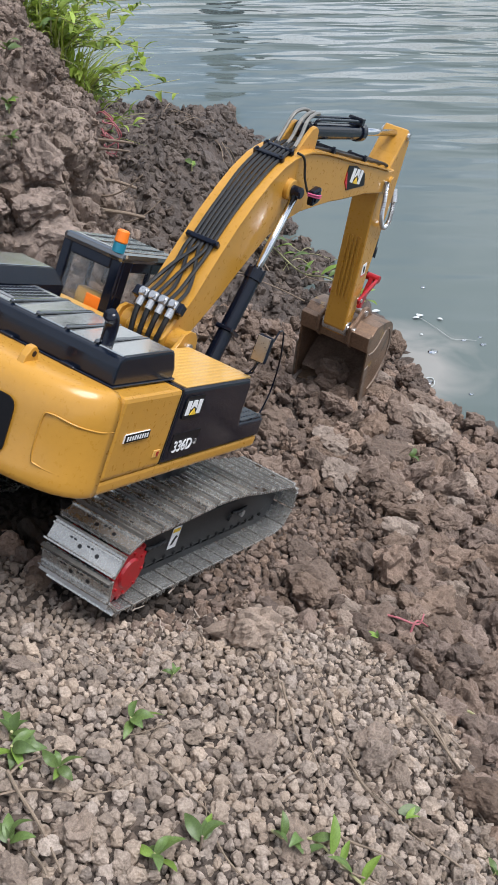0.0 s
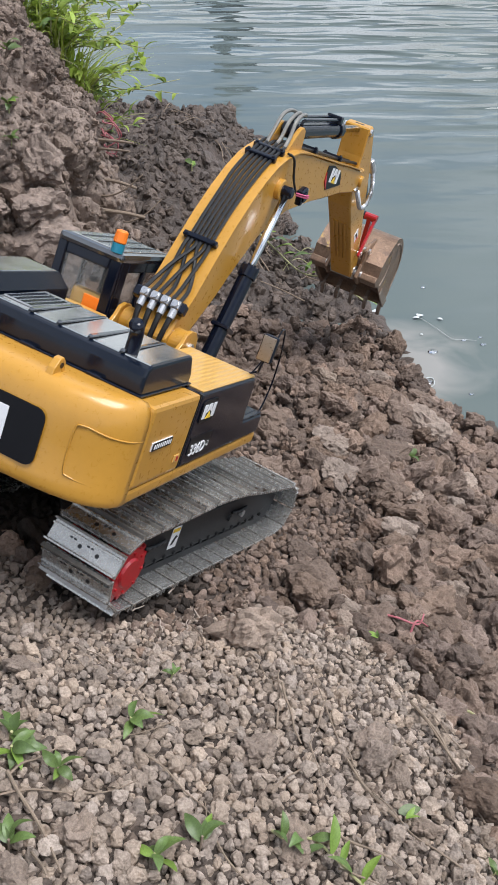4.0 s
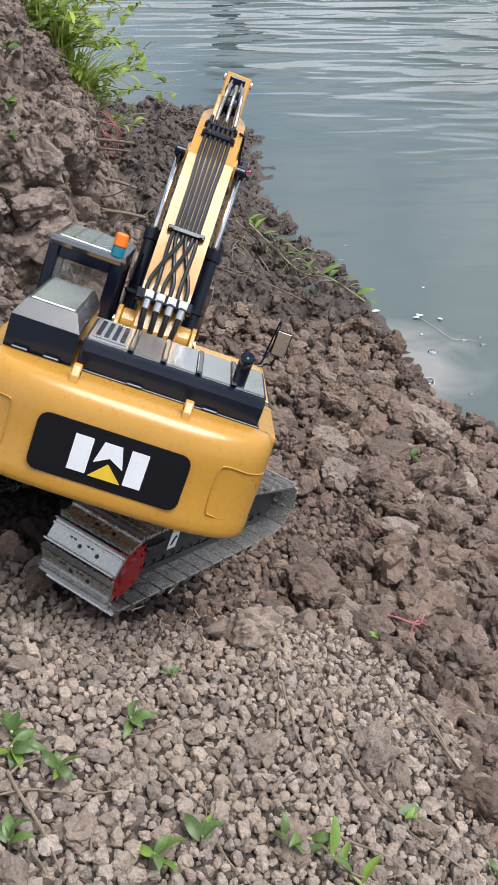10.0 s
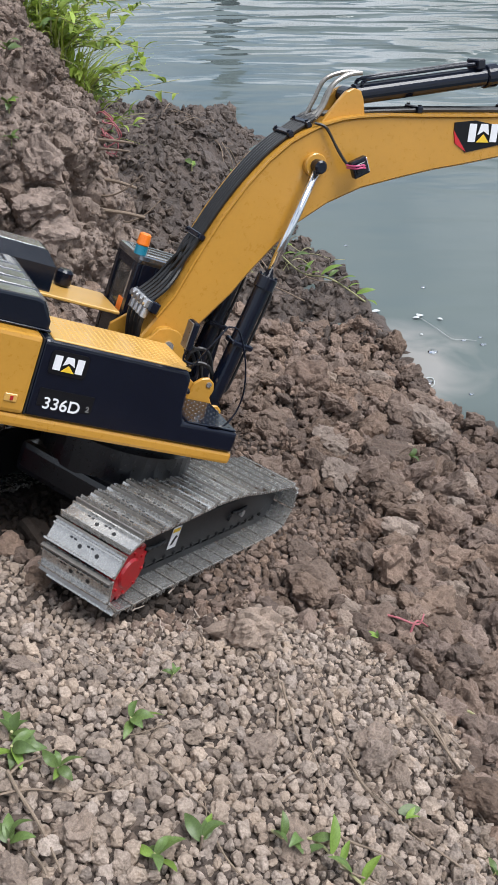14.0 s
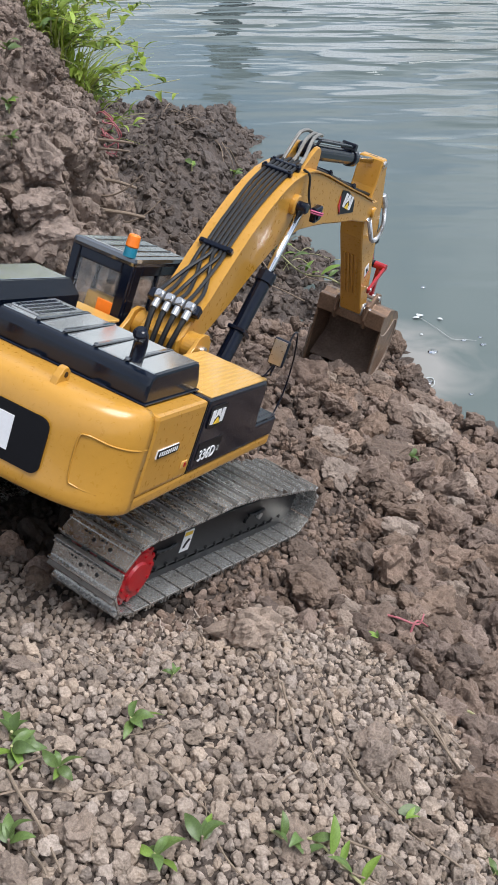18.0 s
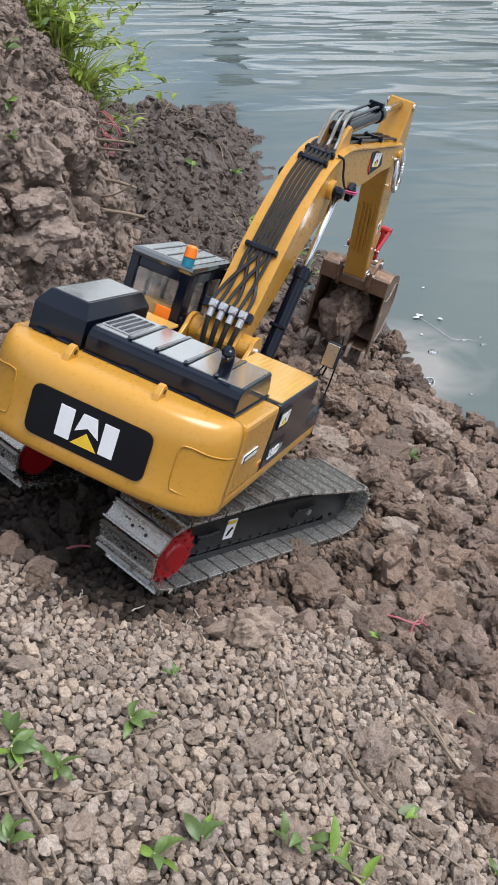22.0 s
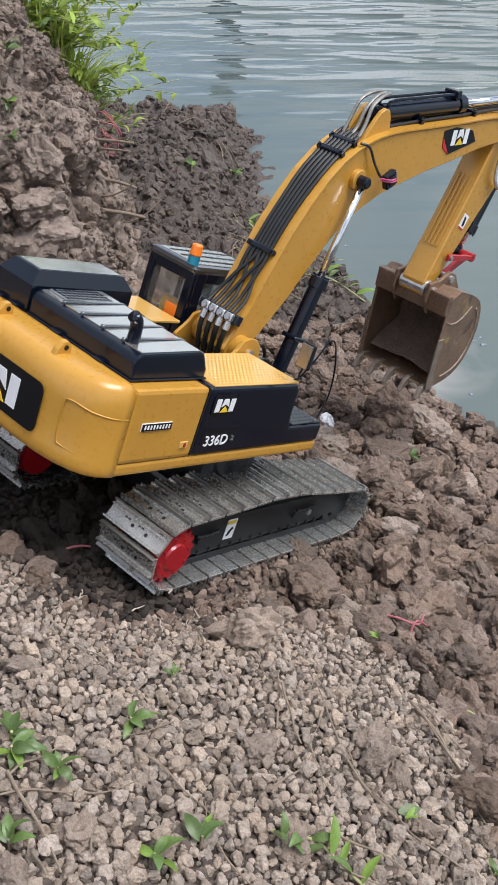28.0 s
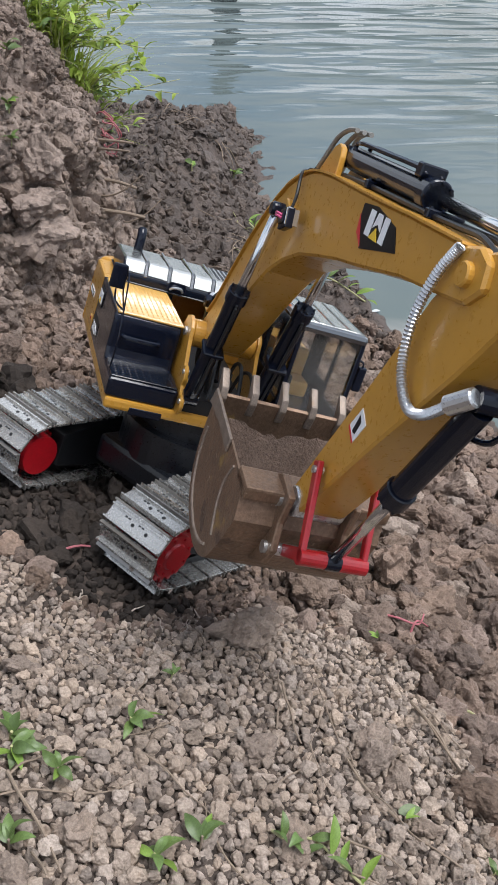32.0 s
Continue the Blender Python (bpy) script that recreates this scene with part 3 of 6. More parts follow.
def emblem(name, parent, m, w, h, plate=True, accent=False):
    """A maker's badge as plain shapes: dark plate, white blocks, a yellow wedge. In the xy plane of m."""
    if plate:
        c, p = 0.18 * h, []
        for cx, cy, a0 in ((w / 2 - c, h / 2 - c, 0), (-w / 2 + c, h / 2 - c, 90), (-w / 2 + c, -h / 2 + c, 180), (w / 2 - c, -h / 2 + c, 270)):
            p += [(cx + c * math.cos(radians(a0 + k * 22.5)), cy + c * math.sin(radians(a0 + k * 22.5))) for k in range(5)]
        back = part(name, prism(p, 0, 0.0008, "z"), DECAL_BLACK, parent, "black badge plate")
        back.matrix_basis = m
        lift = 0.0009
    else:
        back, lift = parent, 0.0
    base = Matrix() if plate else m
    s = h * 0.62
    sh = 0.06 * s
    for nm, pts in (("white_block", [(-1.02, -.5), (-1.02, .5), (-.52, .5), (-.52, -.5)]),
                    ("white_block", [(-.40, -.12), (-.24, .5), (.24, .5), (.40, -.12), (0, .10)]),
                    ("white_block", [(.50, -.5), (.50, .5), (.98, .5), (.98, -.5)])):
        o = part(nm, prism([(u * s, v * s) for u, v in pts], lift, lift + 0.0005, "z"), WHITE, back)
        o.matrix_basis = base
    o = part("yellow_wedge", prism([(-.44 * s, -.52 * s), (.44 * s, -.52 * s), (0, -.06 * s)], lift + 0.0003, lift + 0.0008, "z"), DECAL_YELLOW, back)
    o.matrix_basis = base
    return back


def frame_on(origin, right, up):
    r, u = Vector(right).normalized(), Vector(up).normalized()
    n = r.cross(u)
    m = Matrix((r, u, n)).transposed().to_4x4()
    m.translation = origin
    return m


# -- undercarriage
part("chassis", merged([box(-0.07, 0.09, -0.055, 0.055, -0.060, -0.030, 0.006), prism([(-0.06, -0.09), (0.0, -0.05), (0.0, 0.05), (-0.06, 0.107), (-0.02, 0.107), (0.04, 0.055), (0.09, 0.107), (0.12, 0.107), (0.075, 0.0), (0.12, -0.09), (0.09, -0.09), (0.04, -0.055), (-0.02, -0.09)][::1], -0.058, -0.040, "z")]), GLOSS_BLACK, machine, "black painted X-shaped chassis")
part("swing_bearing", merged([rod((0, 0, -0.034), (0, 0, 0.0), 0.070, seg=40), rod((0, 0, 0.0), (0, 0, 0.022), 0.058, seg=40)]), GLOSS_BLACK, machine, smooth=False)

LOOP = [(-0.12, -0.0955), (0.15, -0.0955)]
LOOP += [(0.172 + 0.030 * math.cos(radians(a)), -0.066 + 0.030 * math.sin(radians(a))) for a in range(-75, 91, 15)]
LOOP += [(0.10, -0.0285), (0.05, -0.0215), (0.0, -0.0200), (-0.05, -0.0235)]
LOOP += [(-0.12 + 0.0345 * math.cos(radians(a)), -0.061 + 0.0345 * math.sin(radians(a))) for a in range(90, 256, 15)]
LOOP.append(LOOP[0])
LOOP_AT = [0.0]
for (ax, az_), (bx, bz) in zip(LOOP, LOOP[1:]):
    LOOP_AT.append(LOOP_AT[-1] + math.hypot(bx - ax, bz - az_))
PADS = round(LOOP_AT[-1] / 0.0233)


def on_loop(s):
    """Place and slope on the track's path."""
    s %= LOOP_AT[-1]
    return np.interp(s, LOOP_AT, [p[0] for p in LOOP]), np.interp(s, LOOP_AT, [p[1] for p in LOOP])


def pad_pose(k, side, creep):
    s = k * LOOP_AT[-1] / PADS + creep
    (x0, z0), (x1, z1) = on_loop(s - 0.009), on_loop(s + 0.009)
    return pose((x0 + x1) / 2, side * 0.0865, (z0 + z1) / 2, 0, -math.degrees(math.atan2(z1 - z0, x1 - x0)), 0)


pad_bm = box(-0.0102, 0.0102, -0.0345, 0.0345, 0.0, 0.0028, 0.0005, 1)
flat_faces = len(pad_bm.faces)
for u, tall in ((-0.0092, 0.0036), (-0.0050, 0.0024), (0.0088, 0.0036)):
    prism([(u - 0.0012, -0.0001), (u - 0.0007, -tall), (u + 0.0007, -tall), (u + 0.0012, -0.0001)], -0.0343, 0.0343, "y", bm=pad_bm)
solid = len(pad_bm.faces)
pad_bm.faces.ensure_lookup_table()
for fc in pad_bm.faces[flat_faces:]:
    fc.material_index = 2
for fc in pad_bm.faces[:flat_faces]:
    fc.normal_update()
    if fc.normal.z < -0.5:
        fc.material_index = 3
for yy in (-0.0125, 0.0045):
    rod((0.0016, yy, 0.0004), (0.0016, yy, -0.0003), 0.0018, seg=10, bm=pad_bm)
    box(-0.0022, -0.0008, yy + 0.0050, yy + 0.0075, -0.0003, 0.0004, bm=pad_bm)
    box(-0.0022, -0.0008, yy + 0.0090, yy + 0.0115, -0.0003, 0.0004, bm=pad_bm)
pad_bm.faces.ensure_lookup_table()
for fc in pad_bm.faces[solid:]:
    fc.material_index = 1
pad_me = bpy.data.meshes.new("track_pad")
pad_bm.to_mesh(pad_me)
pad_bm.free()
pad_me.materials.append(STEEL)
pad_me.materials.append(RUBBER)
pad_me.materials.append(RIB_STEEL)
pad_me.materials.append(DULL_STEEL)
tracks, sprockets, pads = [], [], []
SPREAD = {-1: 0.0, 1: 0.018}
for side in (-1, 1):
    band = bmesh.new()
    n = 72
    for yy in (side * 0.078, side * 0.094):
        ring = []
        for k in range(n):
            x, z = on_loop(k / n * LOOP_AT[-1])
            cx, cz = max(-0.12, min(0.172, x)), -0.062
            d = Vector((cx - x, 0, cz - z)).normalized()
            ring.append([band.verts.new((x + d.x * q, yy + e, z + d.z * q)) for q, e in ((0.003, -0.003), (0.003, 0.003), (0.010, 0.003), (0.010, -0.003))])
        for k in range(n):
            a, b = ring[k], ring[(k + 1) % n]
            for i in range(4):
                band.faces.new((a[i], a[(i + 1) % 4], b[(i + 1) % 4], b[i]))
    track = part("track", band, CHASSIS, machine, "steel crawler track of ribbed pads")
    track.location.y = SPREAD[side]
    tracks.append(track)
    for k in range(PADS):
        pads.append((shared("track_pad", pad_me, track, pad_pose(k, side, 0)), k, side))
    yo = side * 0.1150
    gear = []
    for k in range(17):
        for da, rr_ in ((-0.30, 0.0235), (-0.16, 0.0275), (0.16, 0.0275), (0.30, 0.0235)):
            a = (k + da) * 2 * math.pi / 17
            gear.append((rr_ * math.cos(a), rr_ * math.sin(a)))
    spr = prism(gear, side * 0.075, yo - side * 0.004, "y")
    rod((0, yo - side * 0.005, 0), (0, yo - side * 0.001, 0), 0.0222, 0.0210, seg=40, bm=spr)
    rod((0, side * 0.058, 0), (0, side * 0.076, 0), 0.0205, 0.0225, seg=36, bm=spr)
    rod((0, yo - side * 0.002, 0), (0, yo + side * 0.0012, 0), 0.014, 0.012, seg=28, bm=spr)
    spr = part("sprocket", spr, RED, machine, "red painted drive sprocket")
    spr.location = (-0.12, SPREAD[side], -0.063)
    sprockets.append((spr, side))
    for k in range(8):
        a = 2 * math.pi * k / 8
        part("bolt", rod((0.0175 * math.cos(a), yo - side * 0.002, 0.0175 * math.sin(a)), (0.0175 * math.cos(a), yo + side * 0.0006, 0.0175 * math.sin(a)), 0.0015, seg=6), RED, spr)
    outline = [(-0.094, -0.079), (-0.094, -0.044), (-0.05, -0.034), (0.0, -0.030), (0.06, -0.032), (0.12, -0.040), (0.170, -0.046), (0.182, -0.056), (0.182, -0.070), (0.165, -0.0785), (0.14, -0.0815), (-0.06, -0.083)]
    tf = part("track_frame", prism(outline, side * 0.060, side * 0.0985, "y", 0.002), CHASSIS, machine, "black track side frame caked with soil")
    tf.location.y = SPREAD[side]
    part("frame_rib", box(-0.08, 0.12, min(side * 0.0985, side * 0.1005), max(side * 0.0985, side * 0.1005), -0.0480, -0.0455, 0.0006, 1), CHASSIS, tf)
    for xx in (-0.07, 0.085, 0.112):
        part("bolt", rod((xx, side * 0.0985, -0.066), (xx, side * 0.1015, -0.066), 0.004, seg=6), SILVER if xx > 0.1 else CHASSIS, tf)
    for xx in (-0.055, -0.015, 0.025, 0.065, 0.105):
        part("roller", rod((xx, side * 0.070, -0.083), (xx, side * 0.096, -0.083), 0.0075, seg=16), CHASSIS, tf)
    part("idler", rod((0.170, side * 0.068, -0.066), (0.170, side * 0.0975, -0.066), 0.0245, seg=28, bev=0.002), CHASSIS, tf)
    for x0 in (-0.076, 0.086):
        part("tie_chain", tube([(x0 + 0.004 * k, side * (0.1000 + 0.0008 * (k % 2)), -0.0600 - 0.0016 * math.sin(k * 0.4)) for k in range(9)], 0.0017, 6, 3), CHASSIS, tf)
    for k in range(16):
        xx = -0.082 + 0.0165 * k
        part("frame_bolt", rod((xx, side * 0.0975, -0.0795), (xx, side * 0.1005, -0.0795), 0.0021, seg=6), CHASSIS, tf)
    lab = part("warning_label", box(-0.0315, -0.0170, min(side * 0.0985, side * 0.0990), max(side * 0.0985, side * 0.0990), -0.0730, -0.0510), WHITE, tf, "white warning label")
    part("label_bar", prism([(-0.0290, -0.0690), (-0.0255, -0.0690), (-0.0225, -0.0640), (-0.0195, -0.0620), (-0.0225, -0.0595), (-0.0265, -0.0640)], side * 0.0990, side * 0.0994, "y"), DECAL_BLACK, lab)
    part("label_band", box(-0.031, -0.019, min(side * 0.0990, side * 0.0994), max(side * 0.0990, side * 0.0994), -0.0560, -0.0525), DECAL_YELLOW, lab)

# -- upper body
deck_bm = prism([(-0.215, -0.106), (0.060, -0.106), (0.060, 0.106), (-0.215, 0.106)], 0.020, 0.031, "z", 0.003)
upper = part("upper_body", deck_bm, YELLOW, machine, "yellow revolving upper body")


def cw_outline(s):
    pts = [(-0.207, -0.1068), (-0.214, -0.1062), (-0.222, -0.1035), (-0.2295, -0.0985), (-0.236, -0.091), (-0.2408, -0.081), (-0.2445, -0.069), (-0.247, -0.055), (-0.2485, -0.03)]
    pts = [(-0.207 + (x + 0.207) * s, y * (1 - (1 - s) * 0.2)) for x, y in pts]
    return pts + [(x, -y) for x, y in pts[::-1]]


cw = bmesh.new()
rings = []
for z, s in ((0.020, 0.94), (0.0215, 0.985), (0.025, 1.0), (0.032, 1.0), (0.0345, 0.985), (0.060, 0.985), (0.072, 0.985), (0.079, 0.975), (0.0855, 0.94), (0.0905, 0.88), (0.0945, 0.79), (0.0965, 0.66), (0.0968, 0.3)):
    rings.append([cw.verts.new((x, y, z)) for x, y in cw_outline(s)])
for a, b in zip(rings, rings[1:]):
    for k in range(len(a)):
        cw.faces.new((a[k], a[(k + 1) % len(a)], b[(k + 1) % len(a)], b[k]))
cw.faces.new(rings[0][::-1])
cw.faces.new(rings[-1])
counterweight = part("counterweight", bevelled(cw, 0.0, 1), YELLOW, upper, "rounded yellow counterweight", smooth=True)
emblem("rear_badge", upper, frame_on((-0.2482, 0, 0.0545), (0, -1, 0), (0, 0, 1)), 0.105, 0.041)
for yy in (-0.039, 0.039):
    lug = prism([(-0.238, 0.094), (-0.222, 0.094), (-0.2235, 0.1035), (-0.2275, 0.1070), (-0.2315, 0.1060), (-0.236, 0.1)], yy - 0.003, yy + 0.003, "y", 0.001)
    lug = part("lifting_lug", lug, YELLOW, upper)
    part("lug_hole", rod((-0.2285, yy - 0.0034, 0.1015), (-0.2285, yy + 0.0034, 0.1015), 0.0021, seg=12), BLACK, lug)
for s in (-1, 1):
    tr = tube([(-0.2075, s * 0.1062, 0.0700), (-0.222, s * 0.1030, 0.0705), (-0.2345, s * 0.0925, 0.0720), (-0.2420, s * 0.0770, 0.0745), (-0.2435, s * 0.0720, 0.0700), (-0.2430, s * 0.0720, 0.0420), (-0.2415, s * 0.0770, 0.0370), (-0.2345, s * 0.0915, 0.0350)], 0.0007, seg=6)
    part("pressed_edge", tr, YELLOW, upper, smooth=True)
# side covers
part("engine_door", box(-0.2065, -0.1255, -0.1068, -0.03, 0.0312, 0.0945, 0.0035), YELLOW, upper)
part("engine_door", box(-0.2065, -0.1255, 0.03, 0.1068, 0.0312, 0.0945, 0.0035), YELLOW, upper)
latch = part("door_latch", box(-0.143, -0.133, -0.1078, -0.1066, 0.0405, 0.047, 0.0008, 1), DECK, upper)
part("latch_slot", box(-0.1385, -0.1362, -0.1084, -0.1077, 0.042, 0.0455), RED, latch)
strip = part("name_strip", box(-0.193, -0.160, -0.1078, -0.1067, 0.0600, 0.0665), WHITE, upper, "white and black name strip")
part("name_bar", box(-0.1927, -0.1603, -0.1082, -0.1077, 0.0603, 0.0663), DECAL_BLACK, strip)
for k in range(9):
    x0 = -0.1905 + k * 0.0033
    part("strip_bar", box(x0, x0 + 0.0016, -0.1085, -0.1081, 0.0616, 0.0650), WHITE, strip)
right_panel = prism([(-0.1245, 0.0312), (0.0585, 0.0312), (0.0585, 0.050), (0.006, 0.0505), (0.002, 0.060), (0.0, 0.088), (-0.004, 0.0945), (-0.1245, 0.0945)], -0.1070, -0.040, "y", 0.0055, 3)
panel = part("side_panel", right_panel, BLACK, upper, "glossy black right side cover")
part("front_step", box(0.010, 0.0565, -0.1055, -0.042, 0.0503, 0.0518, 0.0005, 1), HOOD_BOX, upper, "tread plate step")
studs = bmesh.new()
for i in range(7):
    for j in range(9):
        rod((0.015 + i * 0.006, -0.100 + j * 0.0067, 0.0516), (0.015 + i * 0.006, -0.100 + j * 0.0067, 0.0524), 0.0013, 0.0006, seg=6, bm=studs)
part("step_studs", studs, HOOD_BOX, upper)
hd = part("grab_handle", tube([(0.001, -0.094, 0.074), (0.007, -0.092, 0.0735), (0.007, -0.062, 0.0735), (0.001, -0.060, 0.074)], 0.0022), BLACK, upper)
part("tool_box", box(0.030, 0.0605, -0.082, -0.050, 0.018, 0.026, 0.001, 1), BLACK, upper)
emblem("side_badge", upper, frame_on((-0.102, -0.1072, 0.0785), (1, 0, 0), (0, 0, 1)), 0.030, 0.019)
part("model_badge", box(-0.1180, -0.0740, -0.1074, -0.1068, 0.0420, 0.0565), DECAL_BLACK, upper, "black badge plate")
letters("model_suffix", "2", 0.0065, SILVER, upper, frame_on((-0.0775, -0.1078, 0.0455), (1, 0, 0.02), (0, 0, 1)), bold=0.0001)
letters("model_number", "336D", 0.0135, WHITE, upper, frame_on((-0.0985, -0.1076, 0.0445), (1, 0, 0.02), (0, 0, 1)), bold=0.0001)
part("panel_seam", box(-0.1255, -0.1243, -0.1066, -0.0305, 0.032, 0.094), CHASSIS, upper)
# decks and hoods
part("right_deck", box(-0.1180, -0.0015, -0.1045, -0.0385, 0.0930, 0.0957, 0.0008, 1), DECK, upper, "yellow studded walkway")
studs = bmesh.new()
for i in range(21):
    for j in range(12):
        rod((-0.108 + i * 0.0050, -0.100 + j * 0.0052, 0.0955), (-0.108 + i * 0.0050, -0.100 + j * 0.0052, 0.0962), 0.0015, 0.0008, seg=5, bm=studs)
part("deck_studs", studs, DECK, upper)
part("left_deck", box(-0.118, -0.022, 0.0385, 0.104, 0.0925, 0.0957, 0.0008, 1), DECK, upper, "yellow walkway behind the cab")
part("well_floor", box(-0.12, 0.055, -0.039, 0.039, 0.031, 0.045), CHASSIS, upper)
for yy in (-0.0365, 0.0325):
    cheek = prism([(-0.03, 0.031), (0.058, 0.031), (0.050, 0.058), (0.030, 0.070), (0.0185, 0.090), (0.0155, 0.101), (0.008, 0.1075), (-0.002, 0.109), (-0.011, 0.106), (-0.016, 0.098), (-0.03, 0.085)], yy, yy + 0.004, "y", 0.0008)
    part("boom_bracket", cheek, YELLOW, upper)
for yy in (-0.0400, 0.0360):
    lug = prism([(0.030, 0.031), (0.066, 0.031), (0.072, 0.040), (0.071, 0.046), (0.066, 0.050), (0.060, 0.049), (0.055, 0.056), (0.057, 0.063), (0.055, 0.070), (0.049, 0.074), (0.042, 0.072), (0.036, 0.066)], yy, yy + 0.004, "y", 0.0008, 1)
    lug = part("ram_lug", lug, YELLOW, upper)
    for u, v in ((0.066, 0.044), (0.050, 0.068)):
        part("lug_pin", rod((u, yy - 0.001, v), (u, yy + 0.005, v), 0.0026, seg=12), SILVER, lug)
hood_pts = [(-0.2030, 0.0958), (-0.1195, 0.0958), (-0.1195, 0.104), (-0.128, 0.1180), (-0.133, 0.1195), (-0.1955, 0.1178), (-0.2010, 0.1155), (-0.2030, 0.110)]
hood = part("engine_hood", prism(hood_pts, -0.0912, 0.0430, "y", 0.0022), HOOD_BOX, upper, "black engine hood with pale plates for sky sheen")
part("hood_lip", box(-0.2045, -0.1180, -0.0926, 0.0430, 0.0955, 0.0972, 0.0005, 1), BLACK, hood)
for yy in (-0.066, -0.040, -0.014, 0.010):
    part("hood_rib", prism([(-0.198, 0.1186), (-0.131, 0.1186), (-0.1215, 0.1045), (-0.1195, 0.1055), (-0.1285, 0.1200), (-0.132, 0.1208), (-0.197, 0.1208)], yy - 0.0018, yy + 0.0018, "y", 0.0006, 1), BLACK_METAL, hood)
# added plates that carry the sky's reflection as a pale colour
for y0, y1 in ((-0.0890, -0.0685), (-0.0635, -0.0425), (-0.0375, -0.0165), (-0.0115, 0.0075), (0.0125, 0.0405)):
    part("hood_panel", prism([(-0.1965, 0.1172), (-0.1328, 0.1192), (-0.1275, 0.1177), (-0.1213, 0.1075), (-0.1206, 0.1080), (-0.1270, 0.1186), (-0.1325, 0.1201), (-0.1965, 0.1183)], y0, y1, "y"), SKY_SHEEN, hood, "pale plate standing in for sky sheen on the hood")
grille = box(-0.190, -0.138, 0.0145, 0.0385, 0.1188, 0.1200)
part("hood_grille", grille, SILVER, hood, "perforated pale metal grille")
# black blocks drawn in place of the grille's dark holes
holes = bmesh.new()
for i in range(10):
    for j in range(4):
        box(-0.1886 + i * 0.0051, -0.1854 + i * 0.0051, 0.0160 + j * 0.0058, 0.0194 + j * 0.0058, 0.1192, 0.12045, bm=holes)
part("grille_mesh", holes, BLACK, hood)
for yy in (-0.055, 0.0, 0.060, 0.082):
    part("hinge", box(-0.2080, -0.2030, yy - 0.006, yy + 0.006, 0.0960, 0.0990, 0.0008, 1), BLACK, upper)
for yy in (-0.030, 0.015):
    part("hood_handle", prism([(yy - 0.012, 0.098), (yy + 0.012, 0.098), (yy + 0.009, 0.109), (yy - 0.009, 0.109)], -0.1235, -0.1178, "x", 0.001), BLACK, hood)
    part("handle_bar", tube([(-0.1175, yy - 0.007, 0.1), (-0.1150, yy - 0.004, 0.1035), (-0.1150, yy + 0.004, 0.1035), (-0.1175, yy + 0.007, 0.1)], 0.0015), SILVER, hood)
ex = tube([(-0.1895, -0.0690, 0.117), (-0.1895, -0.0690, 0.130), (-0.1915, -0.0690, 0.1365), (-0.1955, -0.069, 0.140)], 0.0052, seg=14)
ex = part("exhaust_pipe", ex, BLACK, upper, smooth=True)
bx = bmesh.new()
lo = [(-0.2030, 0.0460), (-0.0890, 0.0460), (-0.0890, 0.0940), (-0.2030, 0.0940)]
mid_ = [(x * 1.0, y) for x, y in lo]
hi = [(-0.1940, 0.0525), (-0.0985, 0.0525), (-0.0985, 0.0875), (-0.1940, 0.0875)]
rr = [[bx.verts.new((x, y, z)) for x, y in ring] for ring, z in ((lo, 0.0958), (mid_, 0.1190), (hi, 0.1310))]
for a, b in zip(rr, rr[1:]):
    for k in range(4):
        bx.faces.new((a[k], a[(k + 1) % 4], b[(k + 1) % 4], b[k]))
bx.faces.new(rr[0][::-1])
bx.faces.new(rr[2])
part("filter_box", bevelled(bx, 0.003), HOOD_BOX, upper, "black chamfered filter housing")
part("filter_lid", box(-0.1915, -0.1010, 0.0545, 0.0855, 0.1309, 0.1317, 0.0003, 1), SKY_SHEEN, upper, "pale plate standing in for sky sheen on the filter housing")
part("tank_cap", merged([rod((-0.068, 0.088, 0.0955), (-0.068, 0.088, 0.1120), 0.0082, seg=24, bev=0.0025)]), BLACK, upper)
mir = tube([(-0.004, -0.0990, 0.0955), (-0.003, -0.1060, 0.1000), (-0.0135, -0.1090, 0.1030), (-0.0145, -0.1105, 0.1120)], 0.0010, seg=6)
part("mirror_arm", mir, BLACK, upper)
mirror = part("rear_mirror", box(-0.0180, -0.0130, -0.1180, -0.1035, 0.1125, 0.1365, 0.002), BLACK, upper, "rear-view mirror")
part("mirror_glass", box(-0.0187, -0.0178, -0.1168, -0.1047, 0.1137, 0.1353, 0.0003, 1), MIRROR, mirror)
part("mirror_wire", tube([(0.0150, -0.1085, 0.1380), (0.0260, -0.1085, 0.1360), (0.0420, -0.1080, 0.1100), (0.0500, -0.1070, 0.0800), (0.0440, -0.1065, 0.0560), (0.0300, -0.1065, 0.0520)], 0.0008, seg=6), BLACK, upper)
part("wire_stay", tube([(0.0000, -0.1000, 0.0955), (0.0060, -0.1070, 0.1180), (0.0150, -0.1085, 0.1380)], 0.0008, seg=6), BLACK, upper)

